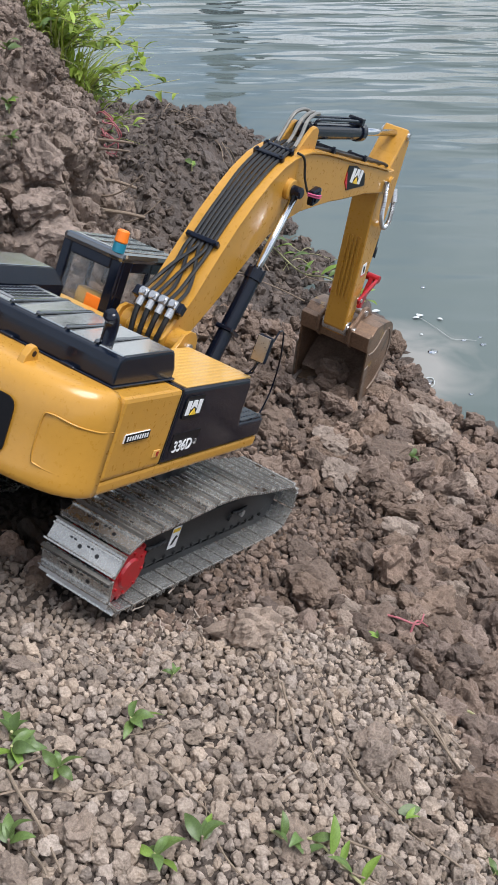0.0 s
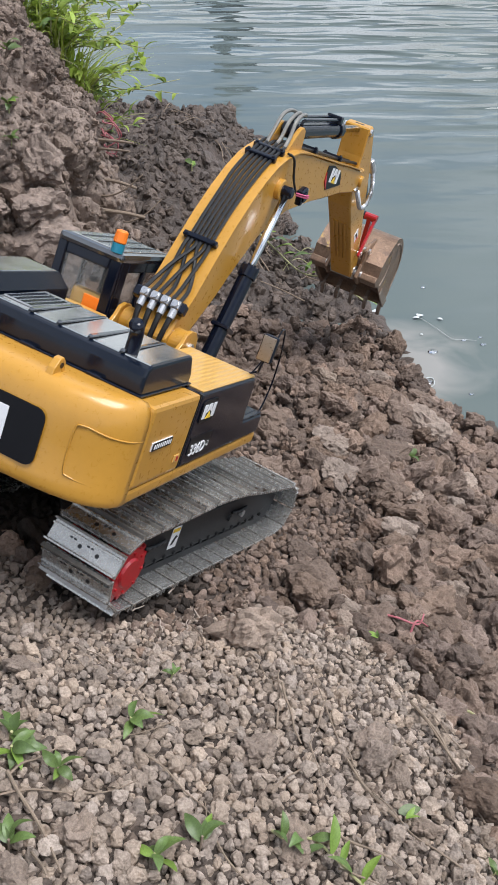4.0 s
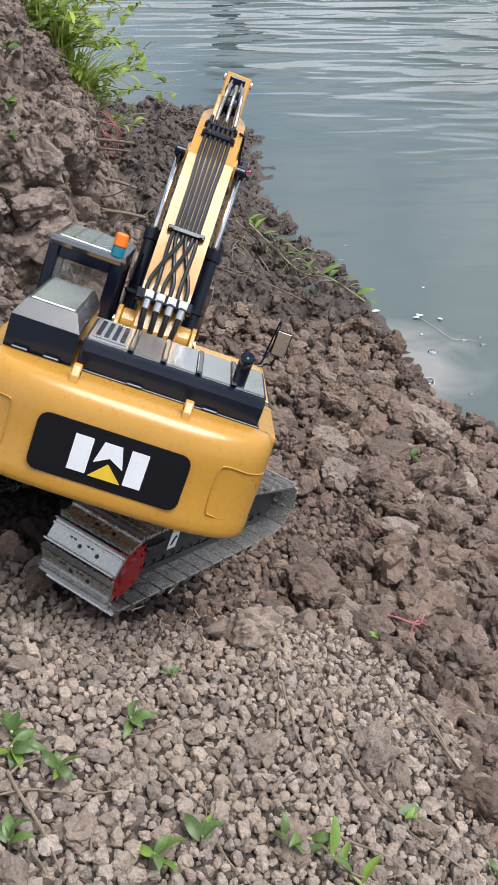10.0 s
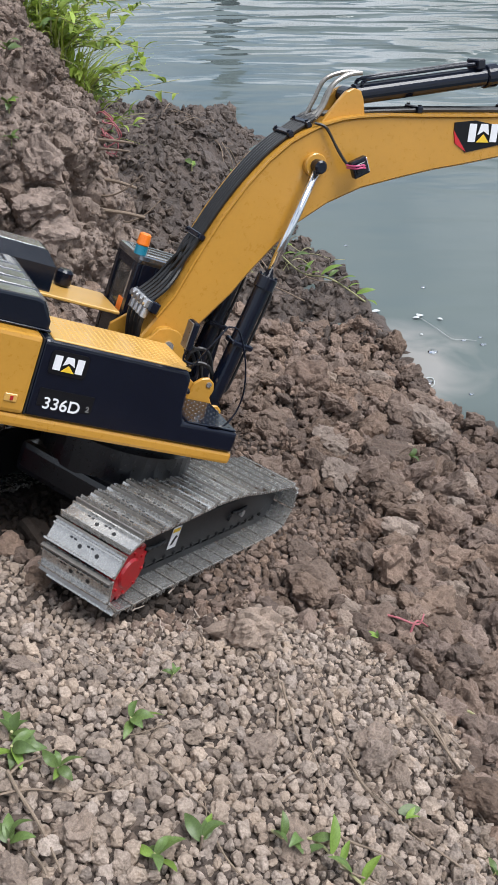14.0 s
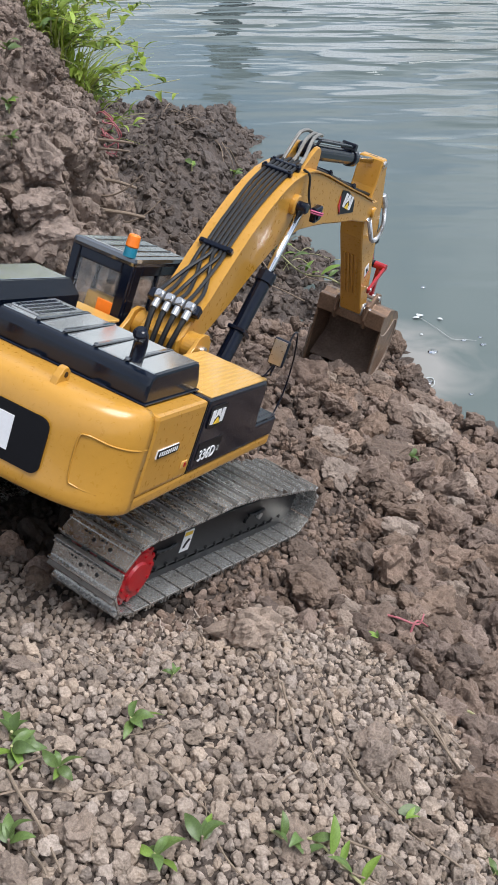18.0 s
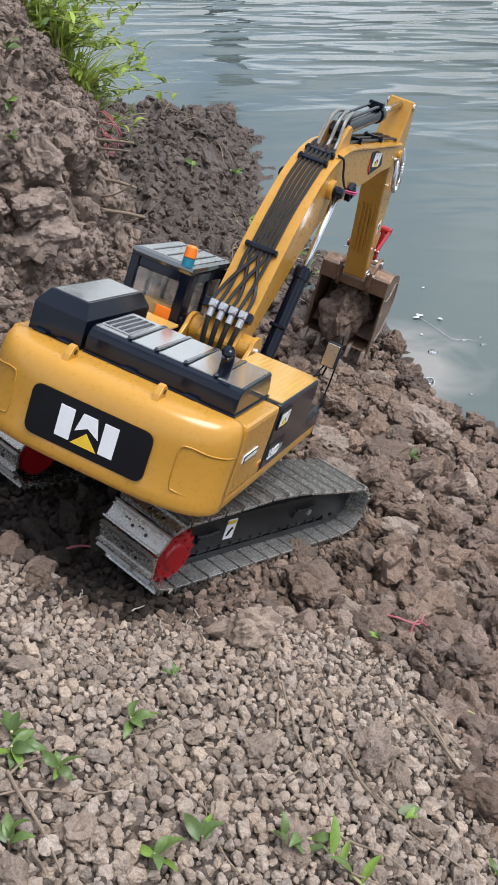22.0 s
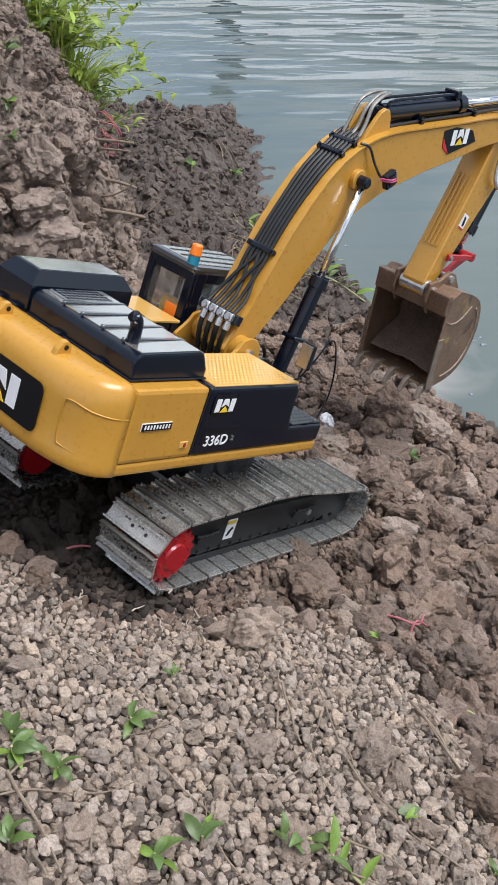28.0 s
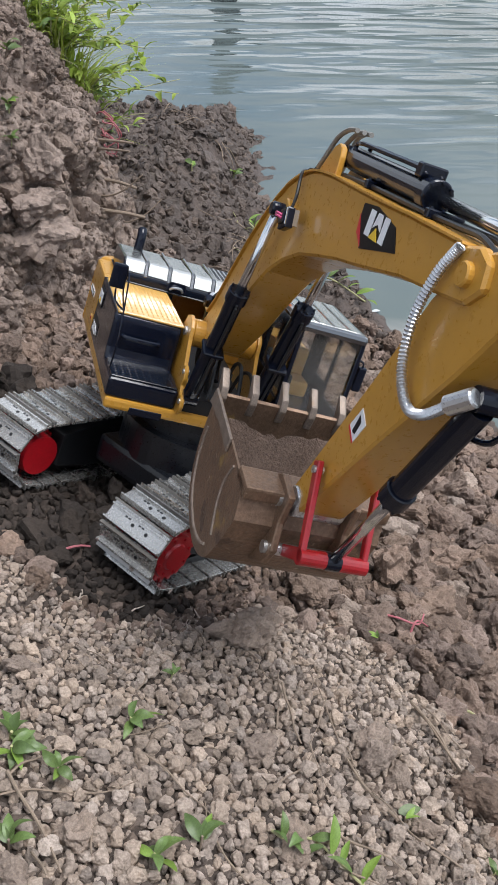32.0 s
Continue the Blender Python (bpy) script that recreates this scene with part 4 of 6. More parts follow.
# -- cab
cab = part("cab", box(-0.0185, 0.0885, 0.0420, 0.1080, 0.0312, 0.0640, 0.003), BLACK, machine, "black cab with clear windows")
roof = part("cab_roof", box(-0.0195, 0.0870, 0.0412, 0.1088, 0.1425, 0.1512, 0.004), BLACK_METAL, cab)
part("roof_plate", box(-0.012, 0.080, 0.048, 0.102, 0.1510, 0.1520, 0.0004, 1), SKY_SHEEN, cab, "roof plate, pale for the reflected sky")
for yy in (0.059, 0.075, 0.091):
    part("roof_rib", box(-0.010, 0.078, yy - 0.0008, yy + 0.0008, 0.1518, 0.1528), BLACK_METAL, cab)
for nm, y0, y1, z0, z1 in (("rear_post", 0.0420, 0.0530, 0.0630, 0.1440), ("rear_post", 0.0985, 0.1080, 0.0630, 0.1440), ("rear_rail", 0.0530, 0.0985, 0.0630, 0.0935), ("rear_rail", 0.0530, 0.0985, 0.1335, 0.1440)):
    part(nm, box(-0.0185, -0.0135, y0, y1, z0, z1, 0.0012, 1), BLACK, cab)
for y0 in (0.0420, 0.1040):
    for nm, x0, x1, z0, z1 in (("side_post", -0.0135, 0.0000, 0.0630, 0.1440), ("side_post", 0.0320, 0.0375, 0.0630, 0.1440), ("side_rail", 0.0000, 0.0320, 0.0630, 0.0840), ("side_rail", 0.0375, 0.0830, 0.0630, 0.0720), ("side_rail", 0.0000, 0.0800, 0.1340, 0.1440)):
        part(nm, box(x0, x1, y0, y0 + 0.0040, z0, z1, 0.0008, 1), BLACK, cab)
    part("cab_post", prism([(0.0815, 0.063), (0.0885, 0.063), (0.0850, 0.1435), (0.0780, 0.1435)], y0, y0 + 0.0045, "y", 0.0008, 1), BLACK, cab)
part("rear_window", box(-0.0165, -0.0157, 0.0525, 0.0990, 0.0930, 0.1340), GLASS, cab)
for y0 in (0.0445, 0.1050):
    part("side_window", box(-0.0005, 0.0325, y0, y0 + 0.0008, 0.0835, 0.1345), GLASS, cab)
    part("side_window", box(0.0370, 0.0820, y0, y0 + 0.0008, 0.0715, 0.1345), GLASS, cab)
part("windscreen", prism([(0.0862, 0.063), (0.0872, 0.063), (0.0832, 0.143), (0.0822, 0.143)], 0.0475, 0.1025, "y"), GLASS, cab)
part("cab_floor", box(-0.0185, 0.0900, 0.0415, 0.1085, 0.0195, 0.0310, 0.002), YELLOW, cab, "yellow cab platform")
part("seat", merged([box(0.000, 0.034, 0.058, 0.090, 0.064, 0.080, 0.004), box(-0.004, 0.008, 0.058, 0.090, 0.075, 0.106, 0.004)]), SEAT_YELLOW, cab, "tan seat")
part("console", box(0.044, 0.062, 0.050, 0.060, 0.064, 0.092, 0.002), CHASSIS, cab)
part("orange_panel", box(-0.0178, -0.0167, 0.0515, 0.0690, 0.0915, 0.1055, 0.0005, 1), ORANGE, cab, "orange plastic panel in the window")
beacon = part("beacon_base", rod((-0.0165, 0.0505, 0.1505), (-0.0165, 0.0505, 0.1590), 0.0058, seg=20), BLUE, cab, "teal beacon base")
part("beacon_lamp", rod((-0.0165, 0.0505, 0.1590), (-0.0165, 0.0505, 0.1705), 0.0062, 0.0054, seg=20, bev=0.0012), ORANGE, cab, "amber beacon")
part("cab_mirror", merged([box(0.078, 0.084, 0.111, 0.119, 0.098, 0.122, 0.0015), tube([(0.08, 0.107, 0.128), (0.081, 0.114, 0.126), (0.081, 0.115, 0.12)], 0.001, seg=6)]), BLACK, cab)

# -- boom
BT = [(-0.018, 0.012), (0.003, 0.022), (0.025, 0.0325), (0.060, 0.0580), (0.090, 0.0780), (0.120, 0.0945), (0.145, 0.1055), (0.170, 0.1125), (0.190, 0.1140), (0.205, 0.1137), (0.222, 0.1112), (0.240, 0.1060), (0.265, 0.0970), (0.300, 0.0825), (0.360, 0.0580), (0.400, 0.0425), (0.430, 0.0300), (0.462, 0.0170), (0.478, 0.0140)]
BB = [(0.488, 0.004), (0.486, -0.010), (0.470, -0.0150), (0.434, -0.0040), (0.395, 0.0085), (0.330, 0.0238), (0.297, 0.0325), (0.262, 0.0398), (0.222, 0.0472), (0.187, 0.0480), (0.155, 0.0435), (0.125, 0.0325), (0.100, 0.0225), (0.075, 0.0105), (0.045, 0.0000), (0.008, -0.0125), (-0.012, -0.010), (-0.020, 0.0)]
boom = part("boom", prism(BT + BB, -0.0205, 0.0205, "y", 0.0018, 1), YELLOW, machine, "bent yellow boom")
part("foot_boss", merged([rod((0, -0.0325, 0), (0, 0.0325, 0), 0.0135, seg=28, bev=0.0015)]), YELLOW, boom)
part("foot_pin", rod((0, -0.039, 0), (0, 0.039, 0), 0.0045, seg=16), SILVER, boom)
part("cylinder_boss", rod((0.184, -0.026, 0.0862), (0.184, 0.026, 0.0862), 0.0105, 0.0105, seg=24, bev=0.001), YELLOW, boom)
part("cylinder_pin", rod((0.184, -0.034, 0.0862), (0.184, 0.034, 0.0862), 0.0035, seg=14), SILVER, boom)
br = prism([(0.200, 0.1125), (0.226, 0.1260), (0.235, 0.1300), (0.243, 0.1300), (0.2485, 0.1255), (0.2490, 0.1180), (0.2460, 0.1030), (0.225, 0.108)], -0.0135, -0.0085, "y", 0.0008, 1)
prism([(0.200, 0.1125), (0.226, 0.1260), (0.235, 0.1300), (0.243, 0.1300), (0.2485, 0.1255), (0.2490, 0.1180), (0.2460, 0.1030), (0.225, 0.108)], 0.0085, 0.0135, "y", 0.0008, 1, bm=br)
part("cylinder_bracket", br, YELLOW, boom)
part("stick_pin", merged([rod((BOOM_LEN, -0.0245, 0), (BOOM_LEN, 0.0245, 0), 0.007, seg=18, bev=0.001)]), YELLOW, boom)
part("flange", merged([prism([(p[0], p[1]) for p in BT[1:-1]] + [(p[0], p[1] + 0.0016) for p in BT[1:-1]][::-1], -0.0225, 0.0225, "y")]), YELLOW, boom)
badge_pts = [(0.3255, 0.0575), (0.328, 0.0655), (0.350, 0.0585), (0.3795, 0.0400), (0.3850, 0.0235), (0.3320, 0.0350)]
for yy in (-1, 1):
    y0, y1 = sorted((yy * 0.0204, yy * 0.0212))
    bd = part("boom_badge", prism(badge_pts, y0, y1, "y"), DECAL_BLACK, boom, "black badge plate")
    part("red_edge", prism([(0.3240, 0.0470), (0.3255, 0.0590), (0.3330, 0.0355)], *sorted((yy * 0.0205, yy * 0.0215)), "y"), DECAL_RED, bd)
    emblem("boom_emblem", bd, frame_on((0.355, yy * 0.0214, 0.0445), (-yy * 0.92, 0, yy * 0.39), (0.39 if yy < 0 else 0.39, 0, 0.92)) if yy > 0 else frame_on((0.355, -0.0214, 0.0445), (0.92, 0, -0.39), (0.39, 0, 0.92)), 0.036, 0.026, plate=False)
part("work_light", merged([box(0.211, 0.227, -0.0375, -0.0305, 0.0635, 0.0790, 0.0015), box(0.214, 0.224, -0.0390, -0.0372, 0.0670, 0.0755, 0.0006, 1)]), BLACK, boom, "small square work light")
part("light_lens", box(0.2255, 0.2268, -0.0378, -0.0272, 0.0650, 0.0780, 0.0003, 1), CHROME, boom, "bright lamp lens")
part("light_cable", tube([(0.196, -0.019, 0.1185), (0.203, -0.024, 0.112), (0.207, -0.026, 0.092), (0.210, -0.030, 0.078), (0.214, -0.032, 0.0745)], 0.0013, seg=6), RUBBER, boom)
PINK_WIRE = material("pink_wire", (0.55, 0.08, 0.20), 0.45, var=0.1)
for dz in (0.0, 0.0022):
    part("wire", tube([(0.209, -0.031, 0.0745 + dz), (0.213, -0.0405, 0.0735 + dz), (0.219, -0.0415, 0.0720 + dz), (0.222, -0.0392, 0.0700 + dz)], 0.0009, seg=6), PINK_WIRE, boom, "thin pink lamp wire")
# hoses along the boom's back
valve = part("valve_block", box(-0.005, 0.005, -0.026, 0.026, -0.0045, 0.0045, 0.001, 1), BLACK, boom, "black valve manifold")
VALVE = pose(0.004, 0, 0.0325, 0, -38, 0)
valve.matrix_basis = VALVE
for k in range(4):
    yy = -0.0175 + k * 0.0105
    fit_ = box(-0.004, 0.004, yy - 0.0042, yy + 0.0042, 0.0035, 0.0085, 0.0008, 1)
    rod((0, yy, 0.008), (0, yy, 0.0105), 0.0032, seg=10, bm=fit_)
    rod((-0.004, yy, 0.004), (-0.0125, yy, 0.0035), 0.0036, seg=10, bm=fit_)
    fit_ = part("hose_fitting", fit_, SILVER, boom, "zinc hose fitting")
    fit_.matrix_basis = VALVE
    p = [VALVE @ Vector(q) for q in ((-0.0115, yy, 0.0035), (-0.022, yy * 0.95, 0.001))]
    part("hose", tube([*p, (-0.024, yy * 0.8, 0.000), (-0.028, yy * 0.7, -0.024), (-0.020, yy * 0.6, -0.040)], 0.0026, seg=8), RUBBER, boom)


def over(u):
    """Height of the boom's back at u."""
    return float(np.interp(u, [p[0] for p in BT], [p[1] for p in BT]))


lanes = [-0.015, -0.009, -0.003, 0.003, 0.009, 0.015]
cross = [2, 0, 4, 1, 5, 3]
for k, y0 in enumerate(lanes):
    y1, y2 = lanes[cross[k]] * 0.72, lanes[cross[k]] * 0.80
    pts = [tuple(VALVE @ Vector((0.002, y0 * 1.2, 0.004))), (0.022, y0 * 1.15, over(0.022) + 0.010), (0.040, (y0 * 1.3 + y1) / 2, over(0.040) + 0.005 + 0.003 * (k % 2)), (0.058, y1 * 1.1, over(0.058) + 0.0055), (0.070, y1, over(0.070) + 0.0045), (0.090, y1, over(0.090) + 0.0040), (0.113, y1 * 0.9 + y2 * 0.1, over(0.113) + 0.0040), (0.140, y2, over(0.140) + 0.0040), (0.163, y2, over(0.163) + 0.0040), (0.185, y2, over(0.185) + 0.0045), (0.203, y2, over(0.203) + 0.007)]
    if k < 3:
        loop = [(0.200, y2, over(0.200) + 0.006), (0.212, y2 * 0.95, 0.124 + 0.003 * k), (0.226, y2 * 0.8, 0.136 + 0.003 * k), (0.243, y2 * 0.7, 0.1400 + 0.001 * k), (0.256, y2 * 0.6, 0.1375)]
        part("braided_hose", tube(loop, 0.0019, seg=8, n=5), BRAID, boom, "braided steel hose loop")
    else:
        pts += [(0.223, y2, over(0.223) + 0.004), (0.300, y2, over(0.300) + 0.004), (0.386, y2, over(0.386) + 0.004), (0.430, y2, over(0.43) + 0.005), (0.462, y2 - 0.004, over(0.462) + 0.006), (0.482, y2 - 0.006, 0.010)]
    part("hose", tube(pts, 0.0019, seg=7, n=4), RUBBER, boom)
for u, wdt in ((0.070, 0.0175), (0.174, 0.0165), (0.192, 0.0165), (0.300, 0.0125), (0.395, 0.0125)):
    tilt = math.degrees(math.atan2(over(u + 0.01) - over(u - 0.01), 0.02))
    cl = part("hose_clamp", merged([box(-0.0026, 0.0026, -wdt, wdt, 0.0015, 0.0075, 0.0008, 1), rod((0, -wdt * 0.8, 0.007), (0, -wdt * 0.8, 0.0088), 0.0016, seg=8), rod((0, wdt * 0.8, 0.007), (0, wdt * 0.8, 0.0088), 0.0016, seg=8)]), BLACK, boom)
    cl.matrix_basis = pose(u, 0, over(u), 0, -tilt, 0)

# -- stick, in its own space: pin at the origin, bucket pin at (STICK_LEN, 0, 0)
SP = [(-0.058, 0.034), (-0.050, 0.046), (-0.038, 0.047), (-0.004, 0.044), (0.030, 0.040), (0.110, 0.026), (0.205, 0.012), (0.222, 0.006), (0.224, -0.006), (0.210, -0.012), (0.100, -0.0150), (0.035, -0.0190), (0.012, -0.017), (-0.006, -0.012), (-0.030, 0.012)]
stick = part("stick", prism(SP, -0.0165, 0.0165, "y", 0.0016, 1), YELLOW, machine, "straight yellow dipper stick")
for yy in (-0.0085, -0.0028, 0.0028, 0.0085):
    part("stick_rib", prism([(0.075, -0.0164), (0.165, -0.0136), (0.165, -0.0150), (0.075, -0.0180)], yy - 0.0012, yy + 0.0012, "y"), YELLOW, stick)
part("rod_end_pin", rod((-0.0487, -0.019, 0.0367), (-0.0487, 0.019, 0.0367), 0.0045, seg=16), SILVER, stick)
part("pivot_boss", rod((0, -0.020, 0), (0, 0.020, 0), 0.013, seg=24, bev=0.001), YELLOW, stick)
part("stick_tip", rod((STICK_LEN, -0.0185, 0), (STICK_LEN, 0.0185, 0), 0.0105, seg=22, bev=0.001), SILVER, stick, "bare steel stick tip")
for yy in (-1, 1):
    sl = part("stick_label", box(0.115, 0.133, *sorted((yy * 0.0164, yy * 0.0170)), -0.004, 0.009), WHITE, stick, "white warning label")
    part("label_mark", prism([(0.118, -0.001), (0.130, 0.002), (0.128, 0.006), (0.119, 0.004)], *sorted((yy * 0.0168, yy * 0.0173)), "y"), DECAL_BLACK, sl)
    part("label_band", box(0.1315, 0.133, *sorted((yy * 0.0168, yy * 0.0173)), -0.004, 0.009), DECAL_RED, sl)
GUARD = [(-0.004, -0.0235, -0.016), (0.016, -0.0255, -0.015), (0.042, -0.0250, -0.008), (0.062, -0.0235, 0.010), (0.067, -0.0215, 0.032), (0.057, -0.0190, 0.045), (0.036, -0.015, 0.052)]
coil, hoops = bmesh.new(), []
turns_ = curve_points(GUARD, 24)
for i, p in enumerate(turns_):
    d = (turns_[min(i + 1, len(turns_) - 1)] - turns_[max(i - 1, 0)]).normalized()
    u = d.cross(Vector((0.13, 0.31, 0.94))).normalized()
    v = d.cross(u)
    rr_ = 0.0023 if i % 2 else 0.0032
    hoops.append([coil.verts.new(p + rr_ * (math.cos(0.628 * k) * u + math.sin(0.628 * k) * v)) for k in range(10)])
for h0, h1 in zip(hoops, hoops[1:]):
    for k in range(10):
        coil.faces.new((h0[k], h0[(k + 1) % 10], h1[(k + 1) % 10], h1[k]))
part("steel_hose", coil, SILVER, stick, "spiral steel hose guard")
part("hose_coupling", rod((0.042, -0.016, 0.050), (0.026, -0.010, 0.055), 0.0055, seg=14, bev=0.001), SILVER, stick)
part("hose_ring", tube([(0.004, 0.0, 0.048), (0.02, 0.012, 0.060), (0.05, 0.014, 0.060), (0.062, 0.004, 0.046)], 0.0018), BLACK, stick)

# -- bucket, in its own space: pin at the origin, teeth along x, mouth towards -z
def plate(pts, y0, y1):
    return prism(pts, y0, y1, "y", 0.0006, 1)


SIDE = [(0.004, -0.002), (0.120, -0.004), (0.121, 0.020), (0.115, 0.052), (0.098, 0.074), (0.070, 0.085), (0.042, 0.085), (0.018, 0.074), (0.004, 0.050), (-0.006, 0.020)]
SIDE = SIDE[:2] + [(p.x, p.y) for p in curve_points([(u, v, 0) for u, v in SIDE[1:]], 3)][1:]
HALF = 0.0535
shell = bmesh.new()
BK = SIDE[1:] + [SIDE[0]]
inner = []
for i, (u, v) in enumerate(BK):
    c = Vector((0.058 - u, 0.035 - v)).normalized() * 0.0026
    inner.append((u + c.x, v + c.y))
o0 = [[shell.verts.new((u, yy, v)) for u, v in BK] for yy in (-HALF, HALF)]
i0 = [[shell.verts.new((u, yy, v)) for u, v in inner] for yy in (-HALF + 0.0026, HALF - 0.0026)]
for k in range(len(BK) - 1):
    shell.faces.new((o0[0][k], o0[0][k + 1], o0[1][k + 1], o0[1][k]))
    shell.faces.new((i0[0][k], i0[1][k], i0[1][k + 1], i0[0][k + 1]))
for a in (0, -1):
    shell.faces.new((o0[0][a], o0[1][a], i0[1][a], i0[0][a]))
for s in (0, 1):
    shell.faces.new(o0[s])
    shell.faces.new(i0[s])
    shell.faces.new((o0[s][0], o0[s][-1], i0[s][-1], i0[s][0]))
bucket = part("bucket", shell, BUCKET, machine, "worn brown steel digging bucket")
for k in range(5):
    yy = -0.0495 + k * 0.02475
    tooth = prism([(0.1165, 0.0100), (0.1150, -0.0010), (0.1185, -0.0095), (0.1325, -0.0185), (0.1348, -0.0170), (0.1275, -0.0050), (0.1245, 0.0080), (0.1230, 0.0120)], yy - 0.0030, yy + 0.0030, "y", 0.0014, 2)
    part("tooth", tooth, WORN, bucket, "worn steel tooth")
for yy in (-1, 1):
    y0, y1 = sorted((yy * HALF, yy * (HALF + 0.0022)))
    part("side_cutter", prism([(0.052, -0.006), (0.120, -0.007), (0.124, 0.008), (0.085, 0.004), (0.052, 0.006)], y0, y1, "y", 0.0008, 1), WORN, bucket, "bare steel side cutter")
    face = yy * (HALF + 0.0002)
    part("weld_bead", tube([(0.058 + 0.83 * (u - 0.058), face, 0.035 + 0.83 * (v - 0.035)) for u, v in SIDE[4:20]], 0.0014, 6), WELD, bucket, "pale weld bead along the side plate")
    part("weld_bead", tube([(0.030, face, 0.002), (0.036, face, 0.018), (0.033, face, 0.036), (0.020, face, 0.055)], 0.0012, 6, 4), WELD, bucket, "pale weld bead by the lug")
    e0, e1 = sorted((yy * 0.0215, yy * 0.0265))
    part("bucket_ear", prism([(-0.012, -0.010), (0.012, -0.012), (0.030, 0.0), (0.030, 0.030), (0.010, 0.062), (-0.014, 0.045), (-0.020, 0.030), (-0.012, 0.012)], e0, e1, "y", 0.001, 1), BUCKET, bucket)
part("top_plate", box(-0.004, 0.022, -HALF, HALF, -0.006, 0.004, 0.002), BUCKET, bucket)
crust = bmesh.new()
CU, CV = [], []
for i in range(15):
    u = 0.012 + 0.0066 * i
    deep = 0.0815 - 26.0 * (u - 0.056) ** 2
    row = []
    for j in range(17):
        yy = -0.049 + 0.098 * j / 16
        k = noise.fractal((u * 60, yy * 60, 2.0), 0.8, 2.0, 4)
        row.append(crust.verts.new((u, yy, max(0.008, min(0.0815, deep) - 0.007 - 0.010 * k - 0.010 * (abs(yy) / 0.049) ** 3))))
    CU.append(row)
for r0, r1 in zip(CU, CU[1:]):
    for j in range(16):
        crust.faces.new((r0[j], r0[j + 1], r1[j + 1], r1[j]))
part("soil_crust", crust, FRESH, bucket, "damp soil stuck in the bucket", smooth=True)
part("bucket_pin", rod((0, -0.029, 0), (0, 0.029, 0), 0.0055, seg=18), SILVER, bucket)
part("link_pin", rod((-0.010, -0.029, 0.034), (-0.010, 0.029, 0.034), 0.0045, seg=16), SILVER, bucket)


# -- rams: each a barrel and a rod that point at one another
def ram(label, r_barrel, r_rod, barrel_len, rod_len, head=0.012):
    bm = rod((0, 0, 0.006), (0, 0, barrel_len), r_barrel, seg=22)
    rod((0, 0, barrel_len - head), (0, 0, barrel_len), r_barrel * 1.22, seg=22, bev=0.0008, bm=bm)
    rod((-r_barrel * 0.9, 0, 0), (r_barrel * 0.9, 0, 0), r_barrel * 0.9, seg=18, bm=bm)
    for k in range(8):
        a = k * math.pi / 4
        rod((r_barrel * 1.05 * math.cos(a), r_barrel * 1.05 * math.sin(a), barrel_len), (r_barrel * 1.05 * math.cos(a), r_barrel * 1.05 * math.sin(a), barrel_len + 0.0015), 0.0011, seg=6, bm=bm)
    barrel = part(label + "_barrel", bm, BLACK, machine, "black hydraulic ram barrel", smooth=False)
    bm = rod((0, 0, -rod_len), (0, 0, -0.004), r_rod, seg=18)
    rd = part(label + "_rod", bm, CHROME, machine, "bright chrome ram rod", smooth=True)
    part("rod_eye", rod((-r_barrel * 0.8, 0, 0), (r_barrel * 0.8, 0, 0), r_barrel * 0.74, seg=20, bev=0.0014), BLACK, rd)
    return barrel, rd


RAMS = []
PANES = ("rear_window", "side_window", "windscreen")
for ob in cab.children:
    if ob.name.split(".")[0] in PANES:
        ob.visible_shadow = False
for yy in (-0.0305, 0.0305):
    RAMS.append((*ram("boom_ram", 0.0078, 0.0038, 0.128, 0.120), "upper", (0.062, yy, 0.048), "boom", (0.184, yy, 0.0862)))
for barrel, *_ in RAMS:
    part("steel_pipe", tube([(0.0, -0.007, 0.014), (0.0, -0.0105, 0.022), (0.0, -0.0108, 0.070), (0.0, -0.0105, 0.112), (0.0, -0.007, 0.120)], 0.0014, seg=7), RUBBER, barrel)
    part("pipe_clamp", box(-0.0095, 0.0095, -0.0125, 0.0090, 0.060, 0.0645, 0.001, 1), BLACK, barrel)
for yy, bow in ((-0.024, 0.030), (-0.014, 0.040), (0.012, 0.034), (0.024, 0.028)):
    part("hose", tube([(0.030, yy * 0.6, 0.046), (0.036, yy * 0.8, 0.046 + bow), (0.052, yy, 0.050 + bow), (0.066, yy * 1.1, 0.060), (0.068, yy * 1.15, 0.052)], 0.0019, seg=7), RUBBER, upper)
RAMS.append((*ram("stick_ram", 0.0088, 0.0042, 0.155, 0.150), "boom", (0.2410, 0, 0.1228), "stick", (-0.0487, 0, 0.0367)))
for xx in (-0.0055, 0.0055):
    part("steel_pipe", merged([tube([(xx, 0.006, 0.012), (xx, 0.0120, 0.018), (xx, 0.0125, 0.070), (xx, 0.0125, 0.128), (xx, 0.0095, 0.140)], 0.0017, seg=8)]), BLACK, RAMS[-1][0])
part("pipe_block", box(-0.009, 0.009, 0.0075, 0.0165, 0.130, 0.139, 0.001, 1), BLACK, RAMS[-1][0])
RAMS.append((*ram("bucket_ram", 0.0078, 0.0036, 0.095, 0.100), "stick", (0.030, 0, 0.052), "link", (0, 0, 0)))
red_links = []
for yy in (-0.0215, 0.0215):
    red_links.append(part("red_lever", prism([(-0.006, -0.004), (0.056, -0.003), (0.060, 0.0), (0.056, 0.003), (-0.006, 0.004)], yy - 0.002, yy + 0.002, "y", 0.0008, 1), RED, machine, "red painted bucket lever"))
    part("lever_bolt", rod((0, yy - 0.0035, 0), (0, yy + 0.0035, 0), 0.0026, seg=10), SILVER, red_links[-1])
